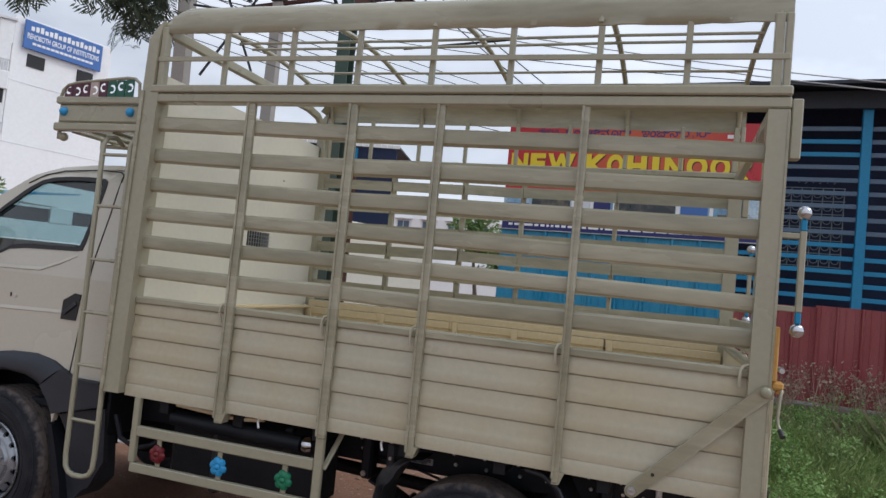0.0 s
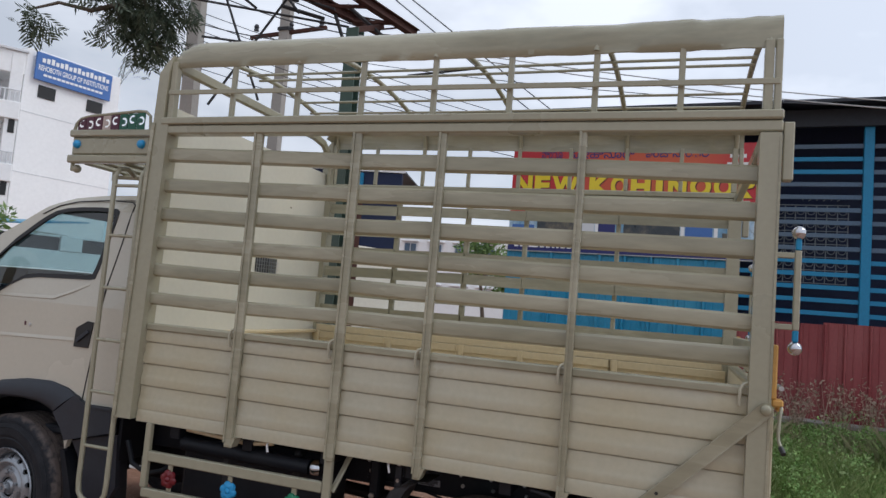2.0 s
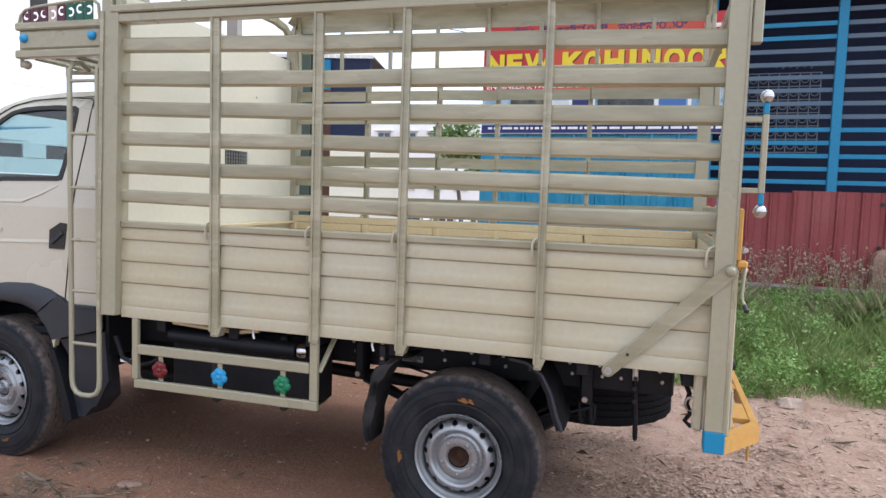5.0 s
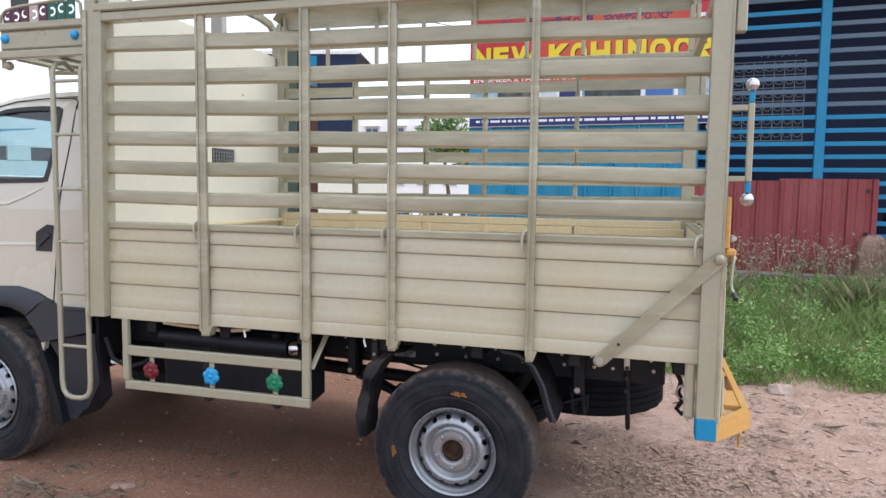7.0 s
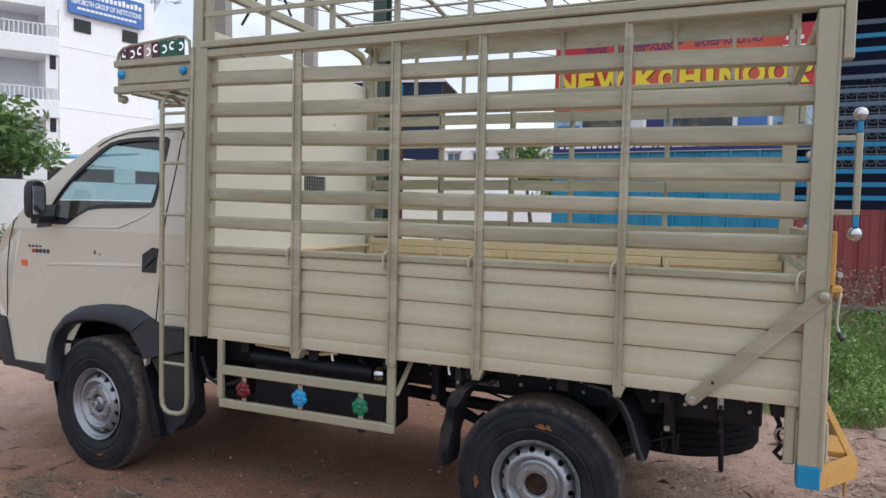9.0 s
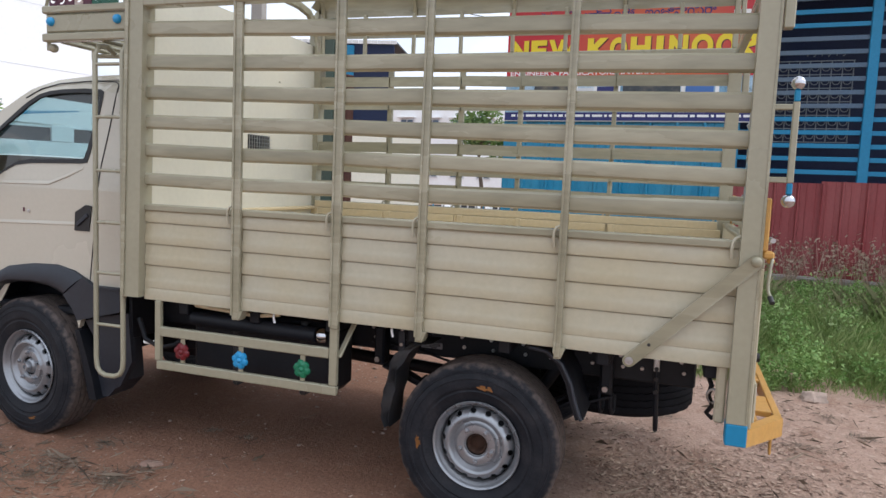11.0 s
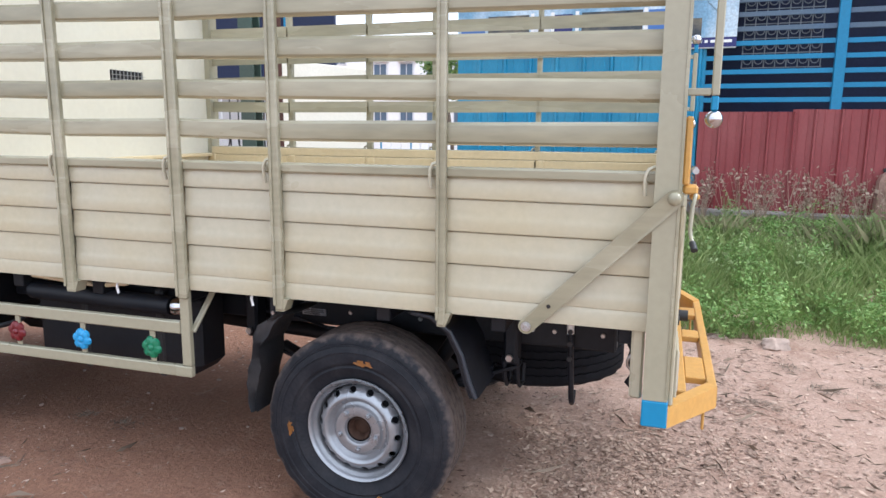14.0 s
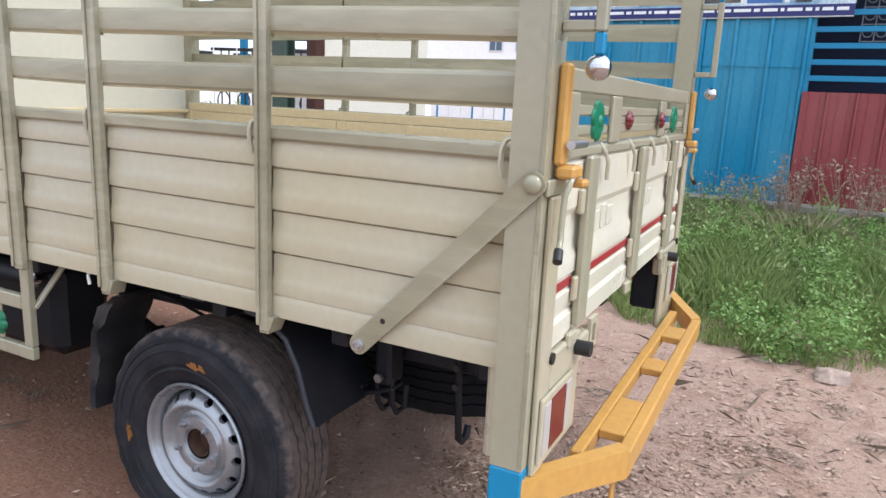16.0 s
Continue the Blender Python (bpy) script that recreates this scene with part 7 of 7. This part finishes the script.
m = Matrix((RD, RN, Vector((0, 0, 1)))).transposed().to_4x4()
m.translation = Vector((-12.2, 5.4, 0)) + RN * 15.5
part("wall", Geo().box(-40, 20, 0, 0.3, 0, 2.37, 0.02), M["plaster"], cwall, "white plastered wall", None, m)
for i in range(16):
    u = -32 + 3.2 * i
    part("pier", Geo().box(u - 0.4, u + 0.4, -0.03, 0.33, 2.371, 2.98, 0.02), M["plaster"], cwall, "", None, m)
    part("coping", Geo().box(u + 0.4, u + 2.8, 0.05, 0.25, 2.90, 2.98, 0.01), M["plaster"], cwall, "", None, m)
    part("grille", Geo().box(u + 0.42, u + 2.78, 0.10, 0.16, 2.371, 2.899, 0.01), M["darksteel"], cwall, "dark steel grille", None, m)


stall = thing("roadside_stall", (-26.5, 18, 0), "pale roadside stall with a blue sheet roof behind the boundary wall", "stall")
part("wall", Geo().box(-28.6, -24.6, 18.0, 20.5, 0, 3.15, 0.02), M["creamwall"], stall)
part("roof", Geo().prism([(-29.2, 17.4, 3.30), (-29.2, 20.8, 3.75), (-29.2, 20.8, 3.80), (-29.2, 17.4, 3.36)], (5.4, 0, 0)), M["sheet_blue"], stall, "blue sheet roof")
part("hatch", Geo().box(-26.4, -25.2, 17.96, 18.05, 1.4, 3.0, 0.02), M["darksteel"], stall, "dark open hatch")


# ---- plants ----
def leaves(n, centre, spread, size, seed, shell=0.5, aspect=0.45, hang=0.0):
    """Loose leaves, each a bent four-cornered blade, round a centre."""
    r = np.random.RandomState(seed)
    d = r.normal(size=(n, 3))
    d /= np.linalg.norm(d, axis=1)[:, None]
    c = np.array(centre) + d * (shell + (1 - shell) * r.rand(n, 1)) ** 0.6 * np.array(spread)
    ax = r.normal(size=(n, 3))
    ax[:, 2] = ax[:, 2] * 0.6 - hang
    ax /= np.linalg.norm(ax, axis=1)[:, None]
    side = np.cross(ax, r.normal(size=(n, 3)))
    side /= np.linalg.norm(side, axis=1)[:, None]
    ln = size * (0.6 + 0.8 * r.rand(n, 1))
    v = np.stack([c - ax * ln / 2, c + side * ln * aspect / 2, c + ax * ln / 2, c - side * ln * aspect / 2], 1).reshape(-1, 3)
    return v, [(4 * i, 4 * i + 1, 4 * i + 2, 4 * i + 3) for i in range(n)]


def cloud(name, verts, faces, mat):
    me = bpy.data.meshes.new(name)
    me.from_pydata([tuple(p) for p in verts], [], faces)
    me.materials.append(mat)
    return me


def tree(at, height, crown, seed, mat, n=2600, size=0.22, label="", clumps=16):
    r = random.Random(seed)
    x, y, z = at
    t = thing("tree", at, label, "tree")
    g = Geo()
    top = Vector((x + r.uniform(-0.3, 0.3), y, z + height * 0.55))
    g.tube([(x, y, z - 0.2), (x + 0.05, y, z + height * 0.2), tuple(top)], [0.05 * height / 2, 0.035 * height / 2, 0.022 * height / 2], 8)
    vs, fs = [], []
    for k in range(clumps):
        a, e = r.uniform(0, 6.28), r.uniform(-0.3, 1)
        c = Vector((x + crown[0] * 0.75 * math.cos(a) * r.uniform(0.3, 1), y + crown[1] * 0.75 * math.sin(a) * r.uniform(0.3, 1), z + height * 0.68 + crown[2] * 0.7 * e))
        g.tube([tuple(top), tuple(top.lerp(c, 0.55) + Vector((0, 0, 0.1))), tuple(c)], [0.018 * height / 2, 0.01 * height / 2, 0.003], 5)
        v, f = leaves(n // clumps, c, (crown[0] * 0.45, crown[1] * 0.45, crown[2] * 0.35), size, seed * 50 + k, 0.1)
        fs += [tuple(i + sum(len(q) for q in vs) for i in q2) for q2 in f]
        vs.append(v)
    part("trunk", g, M["bark"], t, "", 60)
    part("crown", cloud("crown", np.concatenate(vs), fs, mat), None, t)
    return t


tree((-21.7, 10.75, 0), 4.75, (4.0, 4.0, 1.6), 11, M["tree"], 11000, 0.30, "broad green tree before the white building", 24)
tree((-26.0, 9.0, 0), 7.0, (3.4, 3.0, 2.2), 12, M["tree"], 7000, 0.26, "broad green tree beside the road")
tree((-4.6, 16.5, 0), 4.0, (1.1, 1.1, 0.9), 13, M["tree"], 1500, 0.16, "small dark tree behind the yard")
tree((-2.7, 12.5, 0), 3.0, (0.9, 0.9, 0.9), 14, M["tree"], 1500, 0.13, "small dark tree behind the fence")

rr = np.random.RandomState(71)
vs, fs = [], []
for i in range(46):
    q = Vector((-12.2, 5.4, 0)) + RN * rr.uniform(13.0, 14.8) + RD * rr.uniform(-12, 14)
    h = rr.uniform(0.5, 1.0)
    v, f = leaves(150, (q.x, q.y, h * 0.5), (0.7, 0.7, h * 0.55), 0.16, 4000 + i, 0.1)
    k = sum(len(p) for p in vs)
    fs += [tuple(j + k for j in p) for p in f]
    vs.append(v)
tagged(new("shrubs", cloud("shrubs", np.concatenate(vs), fs, M["greywood"])), "low grey-green shrubs along the boundary wall", "shrubs", kind="stuff")

# feathery branch that hangs in beside the cab from a roadside tree
oak = thing("silver_oak", (-7.6, 0.2, 0), "tall roadside tree with dark feathery leaves and a drooping branch", "tree")
g = Geo()
g.tube([(-7.6, 0.2, -0.2), (-7.5, 0.25, 3), (-7.45, 0.3, 7)], [0.22, 0.17, 0.08], 10)
part("trunk", g, M["bark"], oak, "", 60)
limbs = [[(-7.48, 0.28, 4.6), (-6.6, 1.2, 5.3), (-5.6, 2.3, 5.25), (-4.95, 2.95, 4.7), (-4.75, 3.15, 4.0)],
         [(-5.05, 2.92, 4.4), (-5.25, 2.70, 4.24), (-5.45, 2.48, 4.24), (-5.62, 2.3, 4.10)],
         [(-5.2, 2.7, 5.0), (-4.9, 3.05, 4.9), (-4.65, 3.3, 4.55)],
         [(-5.3, 2.6, 5.1), (-5.15, 2.8, 4.5), (-5.0, 2.95, 4.05)],
         [(-7.46, 0.3, 6.0), (-6.5, 0.9, 6.7), (-5.5, 2.0, 6.6)], [(-7.46, 0.3, 6.5), (-8.2, 0.6, 7.2)], [(-7.46, 0.3, 5.5), (-8.0, -0.8, 6.0)]]
for q in limbs:
    k = len(q)
    part("limb", Geo().tube(q, [0.026 * (1 - i / k) + 0.005 for i in range(k)], 6), M["bark"], oak, "", 60)
rnd = random.Random(21)
vs, fs = [], []


def frond(tip, way, n=6, ln=0.24):
    """A feathery leaf: narrow leaflets on both sides of a stalk."""
    way = Vector(way).normalized()
    side = way.cross(Vector((rnd.uniform(-1, 1), rnd.uniform(-1, 1), rnd.uniform(-0.4, 0.4)))).normalized()
    for i in range(n):
        p = Vector(tip) + way * ln * i / n
        for s in (-1, 1):
            d = (way * 0.75 + side * s * 0.75 + Vector((0, 0, -0.15))).normalized()
            l2 = 0.13 * (1 - 0.5 * abs(i / n - 0.45)) * rnd.uniform(0.7, 1.2)
            w = way.cross(d).cross(d).normalized() * 0.0105
            k = len(vs)
            vs.extend([p, p + d * l2 * 0.5 + w, p + d * l2, p + d * l2 * 0.5 - w])
            fs.append((k, k + 1, k + 2, k + 3))


for c, sp, num in (((-5.05, 2.92, 4.62), (0.44, 0.40, 0.48), 210), ((-4.88, 3.08, 4.15), (0.28, 0.24, 0.38), 110), ((-4.78, 3.2, 4.5), (0.22, 0.2, 0.30), 80), ((-5.58, 2.34, 4.02), (0.15, 0.13, 0.10), 18),
                   ((-5.3, 2.6, 5.2), (0.4, 0.4, 0.3), 60), ((-5.4, 2.1, 6.5), (0.8, 0.8, 0.6), 160), ((-6.5, 1.3, 6.0), (1.2, 1.0, 0.9), 160), ((-8, 0.3, 7.0), (1.3, 1.3, 1.2), 200)):
    for i in range(num):
        p = [c[j] + rnd.gauss(0, 0.5) * sp[j] for j in range(3)]
        frond(p, (rnd.uniform(-0.8, 0.8), rnd.uniform(-0.8, 0.8), rnd.uniform(-1.2, 0.15)))
part("crown", cloud("crown", vs, fs, M["silver_oak"]), None, oak, "drooping feathery foliage")

# grass, weeds, litter: uncountable
r = np.random.RandomState(5)


def in_grass(x, y):
    """The grass plot between the bare earth and the fence, with a ragged edge."""
    edge = 2.95 + 0.16 * noise.noise(Vector((x * 1.6, 0, 5))) + 0.10 * noise.noise(Vector((x * 6, 2, 5))) + max(0, 0.9 - x) * 0.75
    fence_y = 7.0 - 0.07 * (x - 1.42) - 0.22
    return edge < y < fence_y


def blades(n, x0, x1, y0, y1, h0, h1, width, seed, lean=0.5):
    rr = np.random.RandomState(seed)
    v, f = [], []
    while len(f) < n:
        x, y = rr.uniform(x0, x1), rr.uniform(y0, y1)
        thick = noise.noise(Vector((x * 1.3, y * 1.3, 8)))
        if not in_grass(x, y) or rr.rand() > 0.62 + thick:
            continue
        z, h = ground_z(x, y) - 0.01, rr.uniform(h0, h1) * (1 + 0.9 * thick) * (1 if y < 5.4 - 0.07 * x else 0.6 if y < 6.0 - 0.07 * x else 0.3) * (1 if y > 3.5 + max(0, 0.9 - x) * 0.75 else 0.55)
        a = rr.uniform(0, 6.283)
        dx, dy = math.cos(a), math.sin(a)
        l = h * lean * rr.rand()
        k = len(v)
        w = width * (0.6 + 0.8 * rr.rand())
        v += [(x - dy * w, y + dx * w, z), (x + dy * w, y - dx * w, z), (x + dx * l * 0.4 + dy * w * 0.7, y + dy * l * 0.4 - dx * w * 0.7, z + h * 0.6), (x + dx * l, y + dy * l, z + h), (x + dx * l * 0.4 - dy * w * 0.7, y + dy * l * 0.4 + dx * w * 0.7, z + h * 0.6)]
        f.append((k, k + 1, k + 2, k + 3, k + 4))
    return v, f


tagged(new("grass", cloud("grass", *blades(90000, -1.2, 7.5, 2.6, 7.0, 0.06, 0.22, 0.0035, 31, 0.8), M["grass"])), "green grass on the plot behind the truck", "grass", kind="stuff")
tagged(new("dry_grass", cloud("dry_grass", *blades(16000, 0.0, 7.5, 5.0, 6.85, 0.10, 0.30, 0.003, 33, 1.0), M["palegrass"])), "pale yellowish grass towards the fence", "grass", kind="stuff")
rr = np.random.RandomState(9)
vs, fs = [], []
count = 0
while count < 620:
    x, y = rr.uniform(0.2, 7.0), rr.uniform(2.9, 6.9)
    if not in_grass(x, y) or rr.rand() > 0.45 + 1.3 * noise.noise(Vector((x * 0.9, y * 0.9, 14))):
        continue
    count += 1
    h = rr.uniform(0.10, 0.40) * (1 if y < 5.5 else 0.5 if y < 6.1 else 0.25)
    z = ground_z(x, y)
    v, f = leaves(105, (x, y, z + h * 0.6), (0.14, 0.14, h * 0.55), 0.029, 1000 + count, 0.0, 0.5)
    k = sum(len(q) for q in vs)
    fs += [tuple(i + k for i in q) for q in f]
    vs.append(v)
tagged(new("weeds", cloud("weeds", np.concatenate(vs), fs, M["weed"])), "leafy green weeds among the grass", "weeds", kind="stuff")
vs, fs = [], []


def stalky(count, x0, x1, off0, off1, h0, h1, seed, heads):
    """Thin branching stalks with small dry heads, along the fence."""
    rr = np.random.RandomState(seed)
    for _ in range(count):
        x = rr.uniform(x0, x1)
        fy = 7.0 - 0.07 * (x - 1.42)
        y = fy - rr.uniform(off0, off1)
        z, h = ground_z(x, y), rr.uniform(h0, h1)
        for b in range(5):
            a, l = rr.uniform(0, 6.28), rr.uniform(0.05, 0.22) * h / 0.5
            tip = np.array((x + math.cos(a) * l, y + math.sin(a) * l, z + h * rr.uniform(0.7, 1)))
            k = len(vs)
            vs.extend([(x - 0.003, y, z), (x + 0.003, y, z), tuple(tip + (0.002, 0, 0)), tuple(tip - (0.002, 0, 0))])
            fs.append((k, k + 1, k + 2, k + 3))
            for q in range(heads):
                c = tip + rr.normal(size=3) * (0.03, 0.03, 0.05)
                d1, d2 = rr.normal(size=3) * 0.010, rr.normal(size=3) * 0.010
                k = len(vs)
                vs.extend([tuple(c - d1), tuple(c + d2), tuple(c + d1), tuple(c - d2)])
                fs.append((k, k + 1, k + 2, k + 3))


stalky(80, 1.4, 5.5, 0.20, 0.8, 0.22, 0.62, 3, 8)
stalky(26, -0.2, 1.4, 0.25, 0.7, 0.15, 0.42, 4, 5)
tagged(new("dry_weeds", cloud("dry_weeds", vs, fs, M["dryweed"])), "tall dry pinkish weeds along the fence", "weeds", kind="stuff")
vs, fs = [], []
stalky(190, 0.2, 7.0, 0.3, 3.0, 0.12, 0.36, 6, 4)
tagged(new("seeding_grass", cloud("seeding_grass", vs, fs, M["greywood"])), "grey-green seeding grass on the plot", "grass", kind="stuff")


def litter(n, areas, size, seed, name, mat, label, thin=0.5):
    rr = np.random.RandomState(seed)
    v, f = [], []
    for _ in range(n):
        x0, x1, y0, y1 = areas[rr.randint(len(areas))]
        x, y = rr.uniform(x0, x1), rr.uniform(y0, y1)
        if noise.noise(Vector((x * 1.7, y * 1.7, 21))) < rr.uniform(-0.5, 0.15):
            continue
        z = ground_z(x, y) + 0.004
        a, ln = rr.uniform(0, 6.283), size * (0.3 + 0.42 * min(rr.exponential(), 2.6))
        w = ln * thin * rr.uniform(0.3, 1)
        dx, dy = math.cos(a) * ln / 2, math.sin(a) * ln / 2
        k = len(v)
        up = rr.uniform(0, 0.32) * ln
        v += [(x - dx, y - dy, z + rr.uniform(0, 0.006)), (x + dy * w / ln, y - dx * w / ln, z + up * rr.rand()), (x + dx, y + dy, z + up), (x - dy * w / ln, y + dx * w / ln, z + up * rr.rand())]
        f += [(k, k + 1, k + 2), (k, k + 2, k + 3)]
    tagged(new(name, cloud(name, v, f, mat)), label, "litter", kind="stuff")


litter(15000, [(0.12, 1.5, -0.1, 1.7), (0.10, 1.05, -0.15, 1.0), (-0.3, 1.8, 0.6, 2.6)], 0.027, 41, "leaf_litter", M["litter"], "brown dry leaves and bark trodden into the earth", 0.6)
litter(8500, [(0.2, 3.6, -0.4, 3.1), (0.9, 3.0, 0.0, 2.6), (-2.0, 0.5, 1.2, 3.6)], 0.027, 45, "leaf_crumbs", M["litter"], "small dry leaf crumbs on the trodden earth", 0.7)
litter(5200, [(-4.2, -1.2, -1.2, 0.3), (-3.0, 1.2, -1.0, 0.8), (-5, -2.5, 0.2, 1.5)], 0.020, 42, "leaf_scraps", M["litter"], "scattered dry leaf scraps on the earth")
litter(1500, [(-4.2, -0.8, -1.3, 0.3), (-4.0, -1.4, -1.2, 0.0), (-1.5, 3.0, -0.9, 3.0), (0.8, 2.8, 0.0, 2.8)], 0.13, 43, "dry_twigs", M["twig"], "thin dry twigs lying on the earth", 0.016)


def tuft(x, y, size, seed, v, f):
    """A dead tuft pressed flat on the ground."""
    rr = random.Random(seed)
    lie = rr.uniform(0, 3.14)
    for i in range(46):
        a, l = lie + rr.gauss(0, 0.55) + rr.choice((0, math.pi)), size * rr.uniform(0.2, 0.9)
        ox, oy = rr.gauss(0, size * 0.38), rr.gauss(0, size * 0.28)
        z = ground_z(x + ox, y + oy) + 0.004
        k = len(v)
        w = 0.003
        v += [(x + ox - math.sin(a) * w, y + oy + math.cos(a) * w, z), (x + ox + math.sin(a) * w, y + oy - math.cos(a) * w, z), (x + ox + math.cos(a) * l, y + oy + math.sin(a) * l * 0.7, z + rr.uniform(0, 0.02))]
        f.append((k, k + 1, k + 2))


tv, tf = [], []
rt = random.Random(90)
spots = [(-1.64, 0.48, 0.09), (-1.39, 0.45, 0.10), (-2.0, -0.15, 0.14), (-1.25, -0.30, 0.13), (1.78, 2.35, 0.10), (1.9, 2.0, 0.16), (1.55, 1.7, 0.12), (0.75, 1.9, 0.15), (2.2, 2.2, 0.14), (-0.75, -0.4, 0.14), (-2.0, 0.1, 0.12)]
spots += [(rt.uniform(-3.5, -1.6), rt.uniform(-1.0, -0.05), rt.uniform(0.08, 0.2)) for _ in range(34)]
for i, (x, y, s) in enumerate(spots):
    tuft(x, y, s, 60 + i, tv, tf)
tagged(new("dead_grass", cloud("dead_grass", tv, tf, M["twig"])), "flattened tufts of dead grass on the earth", "dead grass", kind="stuff")
litter(3200, [(-3.7, -1.5, -1.1, -0.1)], 0.05, 47, "grass_debris", M["twig"], "dry broken grass trodden into the earth", 0.16)


def stone(x, y, r, mat, label, seed, squash=(1, 0.8, 0.6)):
    g = Geo().ball((0, 0, 0), r, 16, 10, squash)
    g.v = [tuple(Vector(p) * (1 + 0.50 * noise.noise(Vector(p) * 1.5 / r + Vector((seed, 0, 0))) + 0.22 * noise.noise(Vector(p) * 4.5 / r + Vector((0, seed, 0))))) for p in g.v]
    g.v = [(p[0] + x, p[1] + y, p[2] + ground_z(x, y) + r * squash[2] * 0.15) for p in g.v]
    return solid("stone", g, mat, label, "stone", "", 25)


stone(1.74, 2.76, 0.095, M["stone"], "pale broken stone at the grass edge", 1)
stone(1.40, 2.88, 0.05, M["stone"], "small pale stone at the grass edge", 2)
stone(-1.31, -0.36, 0.042, M["white"], "small flat white stone on the earth", 3, (1.3, 0.8, 0.25))
stone(-1.62, -0.02, 0.045, M["brickish"], "small flat reddish stone on the earth", 4, (1.2, 0.9, 0.25))
rr = random.Random(77)
vs = Geo()
for i in range(170):
    x, y = rr.uniform(-3.5, 3.5), rr.uniform(-1.2, 3.2)
    s = rr.uniform(0.004, 0.013)
    z = ground_z(x, y)
    vs.ball((x, y, z + s * 0.2), s, 6, 4, (rr.uniform(0.8, 1.4), 1, 0.6))
solid("pebbles", vs, M["stone"], "small pebbles in the earth", "pebbles", "stuff")
